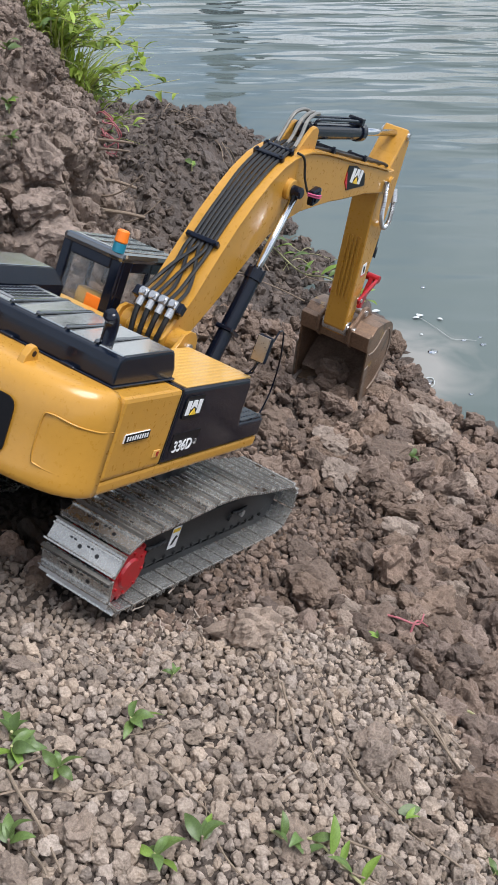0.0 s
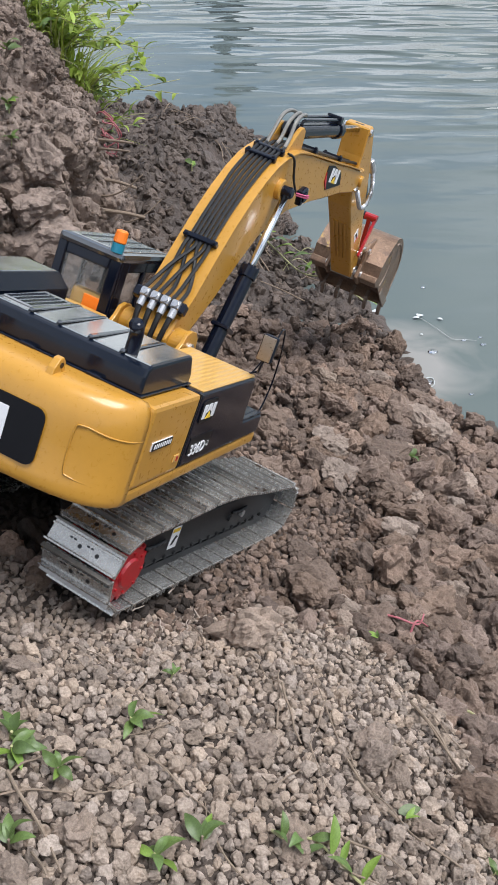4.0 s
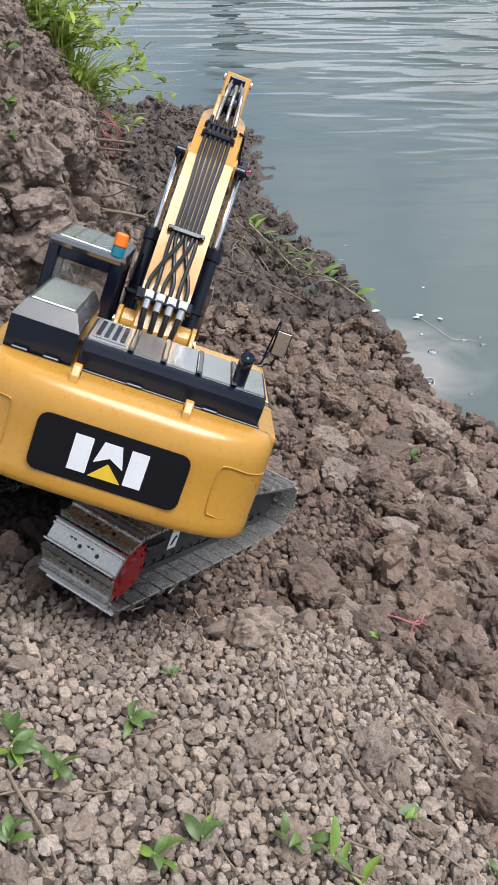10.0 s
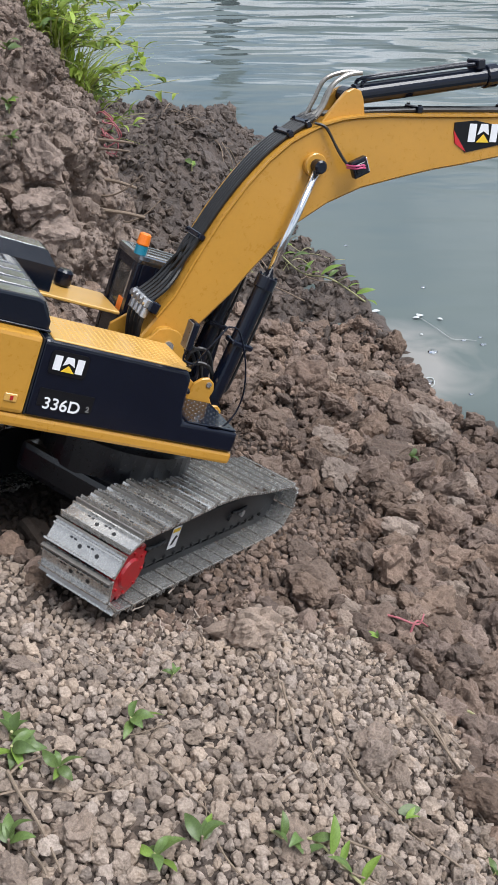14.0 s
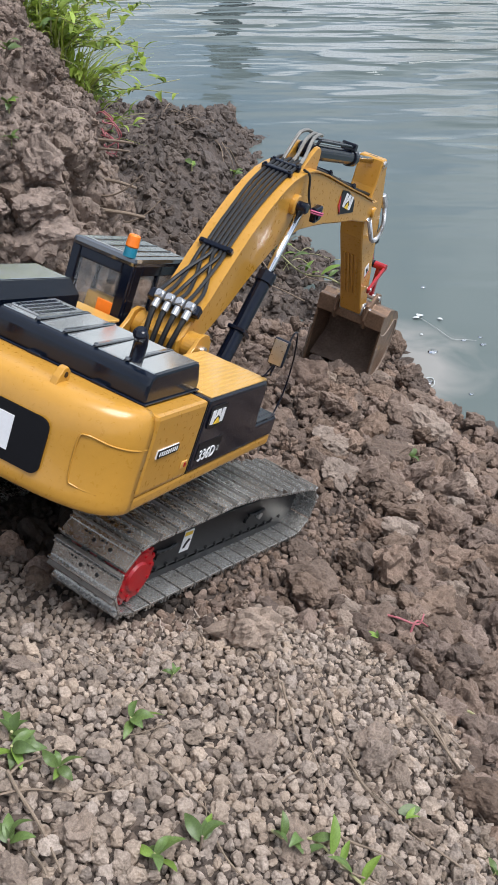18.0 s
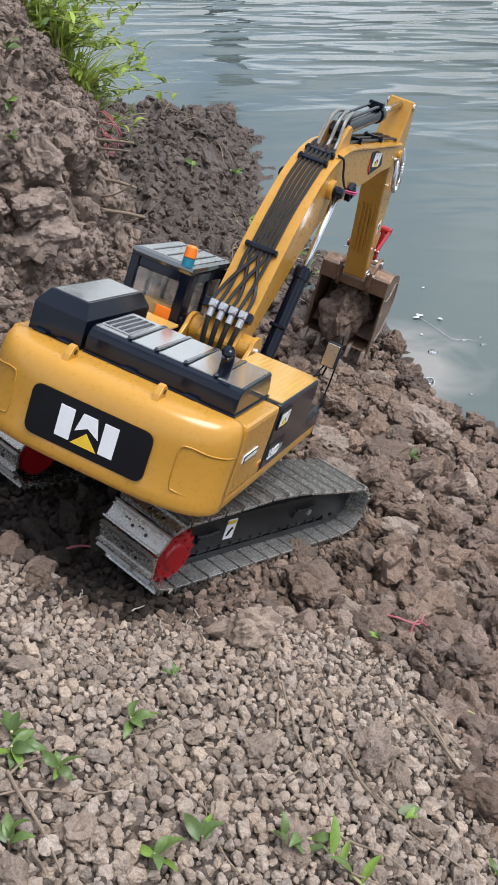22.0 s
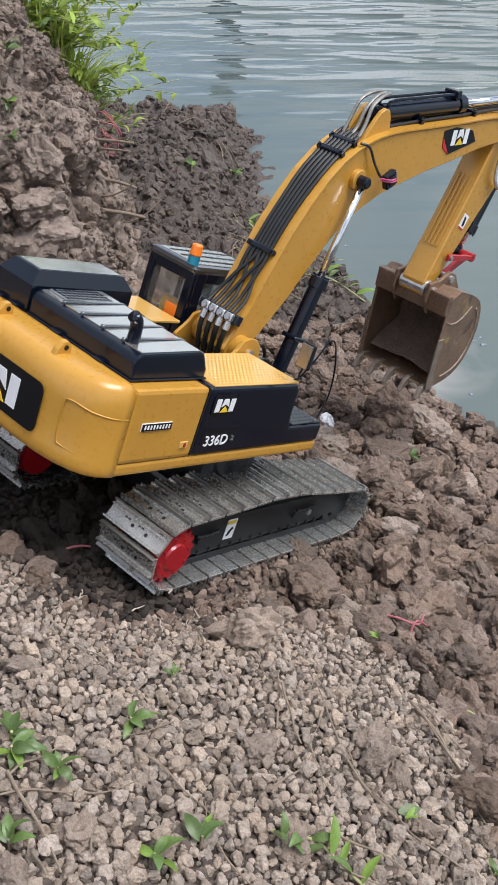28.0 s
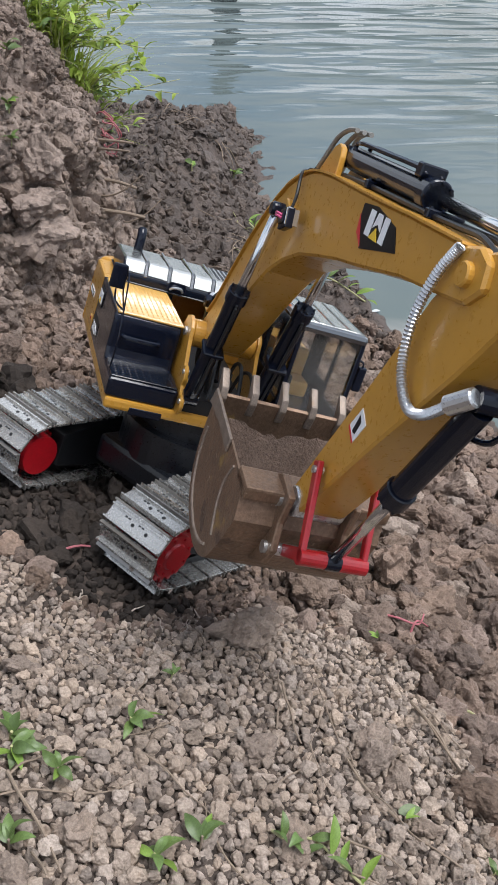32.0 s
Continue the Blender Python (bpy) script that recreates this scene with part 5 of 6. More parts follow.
hb = rod((0, -0.0235, 0), (0, 0.0235, 0), 0.0055, seg=16)
for yy in (-0.013, 0.013):
    prism([(0.0, -0.005), (0.048, -0.004), (0.052, 0.0), (0.048, 0.004), (0.0, 0.005)], yy - 0.003, yy + 0.003, "y", 0.0008, 1, bm=hb)
red_yoke = part("red_yoke", hb, RED, machine, "red painted bucket yoke")
LEVER, YOKE = 0.055, 0.050


def lever_tip(m_stick, m_bucket):
    """Where lever and yoke meet, in the stick's space: two circles' crossing on the outer side."""
    a = Vector((STICK_LEN - 0.045, 0, 0.006))
    b = m_stick.inverted() @ m_bucket @ Vector((-0.010, 0, 0.034))
    b.y = 0
    d = b - a
    dist = max(min(d.length, LEVER + YOKE - 1e-4), abs(LEVER - YOKE) + 1e-4)
    x = (LEVER ** 2 - YOKE ** 2 + dist ** 2) / (2 * dist)
    h = math.sqrt(max(LEVER ** 2 - x * x, 0))
    u = d.normalized()
    n = Vector((-u.z, 0, u.x))
    p, q = a + u * x + n * h, a + u * x - n * h
    best = p if p.z - 0.6 * p.x > q.z - 0.6 * q.x else q
    return a, best, b


def aim(p, q, side):
    """A pose at p whose z axis points to q and whose x axis lies along side."""
    z = (q - p).normalized()
    x = (side - z * side.dot(z)).normalized()
    m = Matrix((x, z.cross(x), z)).transposed().to_4x4()
    m.translation = p
    return m

# ---- stones and clods ----
def crumb_shapes(count, level, rough, seed, facets=(7, 12), hard=9, knob=0.14):
    """Vertex and face arrays of a few crumbled lumps of about unit radius: blunt many-sided solids, knobbly all over."""
    rnd, out = random.Random(seed), []
    ball = bmesh.new()
    bmesh.ops.create_icosphere(ball, subdivisions=level, radius=1)
    ball.verts.index_update()
    dirs = np.array([v.co.normalized() for v in ball.verts])
    faces = np.array([[v.index for v in f.verts] for f in ball.faces])
    ball.free()
    for _ in range(count):
        m = rnd.randint(*facets)
        nn = np.array([Vector((rnd.gauss(0, 1), rnd.gauss(0, 1), rnd.gauss(0, 1))).normalized() for k in range(m)])
        hh = np.array([rnd.uniform(0.72, 1.05) for k in range(m)])
        nn = np.concatenate([nn, np.eye(3), -np.eye(3)])
        hh = np.concatenate([hh, [rnd.uniform(1.0, 1.25) for k in range(6)]])
        r = (np.maximum(dirs @ nn.T / hh, 0) ** hard).sum(1) ** (-1 / hard)
        v = dirs * r[:, None] * np.array([rnd.uniform(0.98, 1.25), rnd.uniform(0.85, 1.05), rnd.uniform(0.72, 0.98)])
        off = Vector((rnd.uniform(0, 90), rnd.uniform(0, 90), rnd.uniform(0, 90)))
        k = []
        for co in v:
            p = Vector(co)
            e = rough * noise.fractal(p * 1.5 + off, 0.9, 2.1, 2 + level)
            if level > 2:
                e += knobs(p + off, 2.6, knob * 1.3) + knobs(p + off, 5.8, knob * 0.7)
            if level > 3:
                e += knobs(p + off, 12.0, knob * 0.5)
            k.append(1 + e)
        out.append((v * np.array(k)[:, None], faces))
    return out


def pack(x, y, r, gap=0.82):
    """Keeps the places, largest first, that do not crowd one already taken."""
    cell, taken, keep = 0.02, {}, []
    for i in np.argsort(-r * rng.uniform(0.35, 1.0, len(r))):
        cx, cy = int(x[i] // cell), int(y[i] // cell)
        ok = True
        for a in (-1, 0, 1):
            for c in (-1, 0, 1):
                for j in taken.get((cx + a, cy + c), ()):
                    if (x[i] - x[j]) ** 2 + (y[i] - y[j]) ** 2 < (gap * (r[i] + r[j])) ** 2:
                        ok = False
                        break
                if not ok:
                    break
            if not ok:
                break
        if ok:
            taken.setdefault((cx, cy), []).append(i)
            keep.append(i)
    keep = np.array(sorted(keep))
    return x[keep], y[keep], r[keep]


def turns(rng, n):
    """n random rotation matrices."""
    q = rng.normal(size=(n, 4))
    q /= np.linalg.norm(q, axis=1)[:, None]
    w, x, y, z = q.T
    return np.stack([1 - 2 * (y * y + z * z), 2 * (x * y - z * w), 2 * (x * z + y * w), 2 * (x * y + z * w), 1 - 2 * (x * x + z * z), 2 * (y * z - x * w),
                     2 * (x * z - y * w), 2 * (y * z + x * w), 1 - 2 * (x * x + y * y)], 1).reshape(n, 3, 3)


def heap(name, shapes, x, y, r, rng, mat, sink=0.12, small=None, cut=0.0, z=None):
    """One mesh of many lumps lying on the ground; those under cut in radius take the simpler shapes."""
    z = ground_at(x, y) if z is None else z
    vs, fs, at = [], [], 0
    rot = turns(rng, len(x))
    for kinds, chosen in ((shapes, r >= cut), (small or shapes, r < cut)):
        pick = np.where(chosen, rng.integers(0, len(kinds), len(x)), -1)
        for k, (v, f) in enumerate(kinds):
            m = np.nonzero(pick == k)[0]
            if not len(m):
                continue
            pv = np.einsum("nij,vj->nvi", rot[m], v) * r[m][:, None, None]
            pv += np.stack([x[m], y[m], z[m] + r[m] * (0.75 - sink * 2)], 1)[:, None, :]
            vs.append(pv.reshape(-1, 3))
            fs.append((f[None] + at + (np.arange(len(m)) * len(v))[:, None, None]).reshape(-1, 3))
            at += len(m) * len(v)
    return mesh_arrays(name, np.concatenate(vs), np.concatenate(fs), mat, False)


rng = np.random.default_rng(5)
GRIT = crumb_shapes(16, 1, 0.22, 1)
PEBBLES = crumb_shapes(30, 2, 0.26, 8, (6, 11), 9)
STONES = crumb_shapes(40, 3, 0.25, 21, (6, 11), 9, 0.12)
CRUMBS = crumb_shapes(36, 3, 0.27, 2, (6, 11), 8, 0.20)
CLODS = crumb_shapes(16, 4, 0.24, 3, (8, 13), 8, 0.20)


def scatter(n, y0, y1, keep):
    """Random places on the strip of ground between y0 and y1, as wide as the cutting."""
    y = rng.uniform(y0, y1, n)
    x = rng.uniform(-1, 1, n) * (0.12 + 0.28 * y)
    m = keep(x, y)
    return x[m], y[m]


def in_dry(x, y):
    return y < dry_edge(x) + rng.normal(0, 0.016, x.shape)


def sizes(x, y, mid, spread, lo, hi):
    r = np.clip(rng.lognormal(math.log(mid), spread, len(x)), lo, hi)
    return np.where(footprint(x, y) > 0.3, np.minimum(r, 0.0045), r)


def dug(x, y):
    return ~in_dry(x, y) & (shore_x(y) - x > -0.02) & (wall_depth(x, y) < 0.02)


def worn(x, y):
    """Stones are coarser in front and finer up by the ridge."""
    return np.interp(y, [0.22, 0.34, 0.46, 0.60], [0.90, 0.84, 0.76, 0.64])


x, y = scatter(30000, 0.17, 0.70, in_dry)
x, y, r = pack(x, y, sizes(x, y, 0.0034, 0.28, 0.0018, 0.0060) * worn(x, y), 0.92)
tagged(heap("gravel_bed", PEBBLES, x, y, r, rng, BED, 0.46), "clay gravel under the top stones, darkened for gap shade", "gravel", kind="stuff")
x, y = scatter(52000, 0.17, 0.70, in_dry)
x, y, r = pack(x, y, sizes(x, y, 0.0029, 0.34, 0.0017, 0.0066) * worn(x, y), 0.88)
tagged(heap("gravel", STONES, x, y, r, rng, DRY, -0.06, PEBBLES, 0.0029), "pale dry crumbled clay gravel", "gravel", kind="stuff")
x, y = scatter(3000, 0.17, 0.70, in_dry)
tagged(heap("fine_gravel", GRIT, x, y, sizes(x, y, 0.0015, 0.35, 0.0008, 0.0026), rng, DRY, 0.0), "fine pale clay crumbs between the stones", "gravel", kind="stuff")
x, y = scatter(40000, 0.30, 1.42, dug)
x, y, r = pack(x, y, sizes(x, y, 0.0038, 0.45, 0.0018, 0.011), 0.86)


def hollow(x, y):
    """The trampled hollow round and under the machine, its shade put into the colour."""
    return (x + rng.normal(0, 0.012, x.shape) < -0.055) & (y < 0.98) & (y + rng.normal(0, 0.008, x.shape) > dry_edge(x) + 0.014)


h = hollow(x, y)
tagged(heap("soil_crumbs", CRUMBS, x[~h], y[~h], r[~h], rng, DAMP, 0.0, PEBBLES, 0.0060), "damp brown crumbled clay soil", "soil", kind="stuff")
tagged(heap("hollow_soil", CRUMBS, x[h], y[h], r[h], rng, PIT_SOIL, 0.06, PEBBLES, 0.0050), "wet crumbled soil under the machine, darkened for its shade", "soil", kind="stuff")
x, y = scatter(4200, 0.36, 1.42, lambda x, y: dug(x, y) & ~hollow(x, y) & (footprint(x, y) < 0.2) & ((y > 0.70) | (x > 0.125)))
x, y, r = pack(x, y, sizes(x, y, 0.0088, 0.38, 0.0055, 0.022), 0.82)
tagged(heap("soil_lumps", CLODS, x, y, r, rng, DAMP, 0.0, CRUMBS, 0.0120), "damp brown clay lumps on the dug slope", "soil", kind="stuff")
x, y = scatter(7000, 0.40, 1.35, lambda x, y: dug(x, y) & ~hollow(x, y))
tagged(heap("fine_soil", GRIT, x, y, sizes(x, y, 0.0018, 0.40, 0.0009, 0.0034), rng, DAMP, 0.0), "fine damp clay crumbs between the clods", "soil", kind="stuff")

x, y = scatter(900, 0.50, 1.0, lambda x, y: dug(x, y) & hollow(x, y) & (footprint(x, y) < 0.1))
tagged(heap("hollow_clods", CRUMBS, x, y, sizes(x, y, 0.0085, 0.35, 0.005, 0.019), rng, PIT_SOIL, 0.12), "wet clods in the hollow, darkened for the machine's shade", "soil", kind="stuff")

# crumbs that cling to the bank
FACE = BANK[:int(len(BANK) * 0.62)]
b_at = FACE[rng.integers(0, len(FACE), 22000)]
b_at = b_at[(b_at[:, 1] > 0.8) & (b_at[:, 1] < 1.9)]
tagged(heap("bank_crumbs", PEBBLES, b_at[:, 0], b_at[:, 1], np.clip(rng.lognormal(math.log(0.0029), 0.45, len(b_at)), 0.0014, 0.009), rng, BANK_CRUMB, 0.28, GRIT, 0.0048, z=b_at[:, 2]), "lumpy brown clay of the bank", "soil", kind="stuff")
b_at = FACE[rng.integers(0, len(FACE), 360)]
b_at = b_at[(b_at[:, 1] > 0.8) & (b_at[:, 1] < 1.9)]
tagged(heap("bank_lumps", CRUMBS, b_at[:, 0], b_at[:, 1], np.clip(rng.lognormal(math.log(0.009), 0.4, len(b_at)), 0.005, 0.020), rng, BANK_CRUMB, 0.50, z=b_at[:, 2]), "large clay lumps in the bank", "soil", kind="stuff")


def mound(x, y):
    return (wall_depth(x, y) < 0.03) & (y > 1.36) & (shore_x(y) - x > -0.015)


x, y = scatter(13000, 1.36, 2.6, mound)
x, y, r = pack(x, y, sizes(x, y, 0.0052, 0.5, 0.0024, 0.016), 0.66)
tagged(heap("mound_clay", CRUMBS, x, y, r, rng, HILL_CLAY, 0.42, PEBBLES, 0.009), "dark wet crumbs on the clay mound by the water", "soil", kind="stuff")
x, y = scatter(260, 1.36, 2.55, mound)
tagged(heap("mound_lumps", CLODS, x, y, sizes(x, y, 0.016, 0.4, 0.009, 0.030), rng, HILL_CLAY, 0.58), "dark wet clay lumps of the mound", "soil", kind="stuff")

# ---- single clods ----
CLOD_MESHES = []
for k, (v, f) in enumerate(CLODS):
    for mat in (CLOD, WETCLOD, BANK_CRUMB):
        ob = mesh_arrays("clay_clod", v * 0.02, f, mat, False)
        CLOD_MESHES.append(ob.data)
        bpy.data.objects.remove(ob)
rc = random.Random(11)


def clod(x, y, r, wet, lift=0.55, z=None, squash=0.85, group="clods on the slope", label=""):
    me = CLOD_MESHES[3 * rc.randrange(len(CLODS)) + (2 if "bank" in group else 1 if wet else 0)]
    gz = float(ground_at(x, y)) if z is None else z
    ob = new("clay_clod", me)
    ob.matrix_basis = pose(x, y, gz + r * lift, rc.uniform(-40, 40), rc.uniform(-40, 40), rc.uniform(0, 360)) @ Matrix.Diagonal((r / 0.02, r / 0.02 * rc.uniform(0.85, 1.05), r / 0.02 * squash, 1))
    tagged(ob, label or ("dark damp clay clod lying on the slope" if wet else "pale dry clay clod lying on the slope"), "clod", group)
    return ob


BIG_CLODS = [(0.199, 1.175, 0.0202, 1), (0.221, 1.108, 0.0281, 1), (0.263, 1.095, 0.0301, 0), (0.178, 0.980, 0.0256, 1), (0.182, 0.916, 0.0263, 1), (0.198, 0.849, 0.0268, 1), (0.236, 0.841, 0.0196, 1), (0.279, 0.941, 0.0174, 0), (0.272, 0.820, 0.0150, 0), (0.241, 0.973, 0.0197, 1), (0.120, 0.995, 0.0218, 0), (0.141, 1.076, 0.0168, 1), (0.091, 0.868, 0.0126, 1), (0.256, 0.885, 0.0167, 0), (0.348, 1.054, 0.0169, 1), (0.333, 1.129, 0.0155, 1), (0.300, 1.163, 0.0135, 1), (0.298, 0.859, 0.0164, 1)]
BIG_CLODS += [(0.137, 0.832, 0.0140, 1), (0.162, 0.779, 0.0168, 1), (0.212, 0.787, 0.0188, 1), (0.054, 0.730, 0.0142, 1), (0.215, 0.914, 0.0151, 0), (0.060, 0.650, 0.0270, 1), (0.000, 0.528, 0.0250, 0), (0.091, 0.429, 0.0136, 0), (0.256, 0.737, 0.0219, 1), (0.181, 0.753, 0.0251, 1), (0.183, 0.661, 0.0258, 1), (0.169, 0.803, 0.0209, 0), (0.261, 0.930, 0.0240, 1), (0.224, 0.589, 0.0161, 1), (-0.16, 0.44, 0.010, 0), (0.03, 0.32, 0.0105, 0), (-0.10, 0.30, 0.011, 0), (0.12, 0.36, 0.0105, 0), (0.091, 0.410, 0.0150, 0), (0.108, 0.402, 0.0125, 0), (0.006, 0.400, 0.0130, 0), (-0.101, 0.304, 0.0095, 0), (-0.130, 0.272, 0.0115, 0), (0.029, 0.336, 0.0100, 0)]
BIG_CLODS += [(0.098, 0.628, 0.0135, 0), (0.112, 0.615, 0.0110, 0), (0.088, 0.612, 0.0120, 0), (0.034, 0.588, 0.0110, 0), (0.016, 0.604, 0.0090, 0)]
for x, y, r, wet in BIG_CLODS:
    clod(x, y, r, wet == 1, 0.6)
for _ in range(170):
    y = rc.uniform(0.52, 1.32)
    x = rc.uniform(-0.05, 1.0) * (0.10 + 0.28 * y)
    if footprint(np.array([x]), np.array([y]))[0] < 0.1 and shore_x(y) - x > 0.01 and y > float(dry_edge(np.array(x))):
        clod(x, y, 0.0100 + 0.013 * rc.random() ** 2, rc.random() < 0.88)
for _ in range(14):
    y = rc.uniform(1.02, 1.50)
    x = float(np.interp(y, [1.02, 1.12, 1.40, 1.56], [-0.48, -0.38, -0.205, -0.20])) - rc.uniform(-0.02, 0.10)
    clod(x, y, rc.uniform(0.018, 0.040), rc.random() < 0.35, -0.1, group="clay blocks of the bank", label="cracked clay block in the bank wall")
for x, y, z, r in ((-0.294, 1.312, 0.338, 0.033), (-0.308, 1.284, 0.288, 0.038), (-0.303, 1.276, 0.250, 0.043), (-0.365, 1.240, 0.300, 0.036)):
    clod(x, y, r, False, 0.0, z, group="clay blocks of the bank", label="cracked clay block in the bank wall")

# ---- plants ----
def leaf_mesh(name, length, width, mat, curl=0.35, fold=0.25):
    b = bmesh.new()
    n, rows_ = 8, []
    for i in range(n + 1):
        t = i / n
        w = width * (math.sin(math.pi * min(1, t * 0.93 + 0.05)) ** 0.8) * (1 - 0.25 * t)
        z = length * curl * math.sin(t * 2.2) * 0.6 - length * curl * 0.5 * t * t
        rows_.append([b.verts.new((length * t, s * w, z + abs(s) * w * fold)) for s in (-1, -0.5, 0, 0.5, 1)])
    for a, c in zip(rows_, rows_[1:]):
        for k in range(4):
            b.faces.new((a[k], a[k + 1], c[k + 1], c[k]))
    for fc in b.faces:
        fc.smooth = True
    me = bpy.data.meshes.new(name)
    b.to_mesh(me)
    b.free()
    me.materials.append(mat)
    return me


LEAVES = [leaf_mesh("leaf", 0.021, 0.0046, LEAF), leaf_mesh("leaf", 0.019, 0.0048, LEAF, 0.6), leaf_mesh("leaf", 0.023, 0.0045, PALE_LEAF, 0.2)]
rp = random.Random(21)


def sprout(x, y, size, leaves, label="green leafy weed sprouting between the stones", pale=0.25, fan=0, width=300, z=None):
    """A rosette whose leaves spread over an angle of that width round the heading fan, in degrees."""
    z = float(ground_at(x, y)) + 0.005 if z is None else z
    base = tagged(new("weed_sprout"), label, "weed", "weeds on the gravel")
    base.matrix_basis = pose(x, y, z, rp.uniform(-12, 5), rp.uniform(-8, 14), 0)
    top = 0.008 * size
    part("stem", tube([(0, 0, -0.006), (0.001, 0.0005, 0), (0.002, 0.001, top)], 0.0009 * size, 6), TWIG if rp.random() < 0.3 else PALE_STEM, base)
    for k in range(leaves):
        a = fan + width * ((k + 0.5) / leaves - 0.5) + rp.uniform(-22, 22)
        sc = size * rp.uniform(0.55, 1.0)
        me = LEAVES[2] if rp.random() < pale else LEAVES[rp.randrange(2)]
        shared("leaf", me, base, pose(0.002, 0.001, top * rp.uniform(0.3, 1.0), rp.uniform(-35, 35), -rp.uniform(-8, 30), a) @ Matrix.Diagonal((sc, sc * rp.uniform(0.9, 1.25), sc, 1)))
    return base


def sprig(pts, size, leaves, label):
    """A creeping stem over the stones with leaves along it."""
    x0, y0 = pts[0]
    z0 = float(ground_at(x0, y0))
    base = tagged(new("weed_sprig"), label, "weed", "weeds on the gravel")
    base.matrix_basis = pose(x0, y0, z0)
    line = [Vector((x - x0, y - y0, float(ground_at(x, y)) - z0 + 0.0085)) for x, y in pts]
    part("stem", tube(line, 0.0010, 6), PALE_STEM, base)
    fine = curve_points(line, 6)
    for k in range(leaves):
        p = fine[int((k + 0.5) / leaves * (len(fine) - 1))]
        sc = size * rp.uniform(0.6, 1.05)
        shared("leaf", LEAVES[2] if rp.random() < 0.3 else LEAVES[rp.randrange(2)], base, pose(p.x, p.y, p.z + 0.001, rp.uniform(-35, 35), -rp.uniform(0, 40), rp.uniform(0, 360)) @ Matrix.Diagonal((sc, sc, sc, 1)))
    return base


PALE_STEM = material("pale_plant_stem", (0.34, 0.33, 0.16), 0.6, var=0.2, scale=120)
for x, y, size, n, fan, width in ((-0.082, 0.394, 1.15, 5, -10, 230), (-0.153, 0.366, 1.2, 6, 60, 260), (-0.148, 0.352, 1.2, 6, -50, 200), (-0.120, 0.343, 0.85, 5, 40, 300), (-0.058, 0.450, 0.55, 3, 100, 160), (-0.030, 0.309, 0.95, 4, 70, 120),
                                  (-0.056, 0.293, 1.0, 6, 30, 260), (-0.135, 0.287, 0.9, 4, 60, 200), (0.105, 0.362, 0.55, 2, 20, 60), (0.176, 0.410, 0.8, 5, 100, 220), (0.162, 0.333, 0.55, 3, 90, 160), (0.212, 0.992, 1.1, 5, 60, 260),
                                  (-0.120, 1.90, 1.5, 3, 90, 120), (-0.035, 2.02, 1.5, 6, 0, 260), (0.010, 1.76, 1.3, 4, 40, 200), (0.118, 0.585, 0.7, 3, 80, 160)):
    sprout(x, y, size, n, fan=fan, width=width)
sprig([(0.014, 0.331), (0.026, 0.326), (0.040, 0.330), (0.054, 0.318), (0.066, 0.303), (0.084, 0.290)], 1.0, 11, "green weed sprig creeping over the gravel")
for x, y, z, size, n in ((-0.337, 1.328, 0.412, 1.3, 6), (-0.329, 1.284, 0.380, 1.0, 5), (-0.347, 1.40, 0.470, 1.4, 5)):
    sprout(x, y, size, n, "green weed sprouting from the clay bank", fan=-60, width=260, z=z)

# trailing plant on the water's edge
trail = tagged(new("trailing_weed"), "bright green trailing weed washed along the shore", "weed")
trail.matrix_basis = pose(0.02, 1.72, float(ground_at(0.02, 1.72)) + 0.012)
path = [(-0.02, 0.03, 0.004), (0.03, -0.03, 0.008), (0.08, -0.10, 0.004), (0.13, -0.17, 0.002), (0.19, -0.22, 0.006)]
for k, (x, y, z) in enumerate(path):
    path[k] = (x, y, float(ground_at(0.02 + x, 1.72 + y)) - float(ground_at(0.02, 1.72)) + 0.006)
part("runner", tube(path, 0.0016, 6), PALE_STEM, trail)
for k in range(16):
    t = k / 15
    i = min(3, int(t * 4))
    p = Vector(path[i]).lerp(Vector(path[i + 1]), t * 4 - i)
    sc = rp.uniform(1.0, 2.1)
    shared("leaf", LEAVES[2] if rp.random() < 0.75 else LEAVES[0], trail, pose(p.x, p.y, p.z + 0.004, rp.uniform(-20, 20), -rp.uniform(0, 35), rp.uniform(-110, 60)) @ Matrix.Diagonal((sc, sc, sc, 1)))

# grass on the bank's edge
rg = random.Random(7)
gb = bmesh.new()


def blade(b, p, length, heading, lean, width):
    d = Vector((math.cos(heading), math.sin(heading), 0))
    s = Vector((-d.y, d.x, 0)) * width
    rows_ = []
    for i in range(6):
        t = i / 5
        c = p + d * (lean * length * t * t) + Vector((0, 0, length * (t - 0.35 * lean * t * t)))
        w = (1 - t) ** 0.7 + 0.02
        rows_.append((b.verts.new(c - s * w), b.verts.new(c + s * w)))
    for a, c in zip(rows_, rows_[1:]):
        b.faces.new((a[0], a[1], c[1], c[0]))


def bank_top(x, y):
    """Height of the bank's skin over a spot."""
    near_ = (np.abs(BANK[:, 0] - x) < 0.012) & (np.abs(BANK[:, 1] - y) < 0.012)
    return float(BANK[near_, 2].max()) if near_.any() else 0.30


def tuft_place():
    """A spot in the tuft: a strip along the bank's far edge."""
    t = rg.random() ** 0.9
    return min(-0.275, -0.43 + 0.155 * t + rg.gauss(0, 0.014)), 1.74 - 0.10 * t + rg.gauss(0, 0.028)


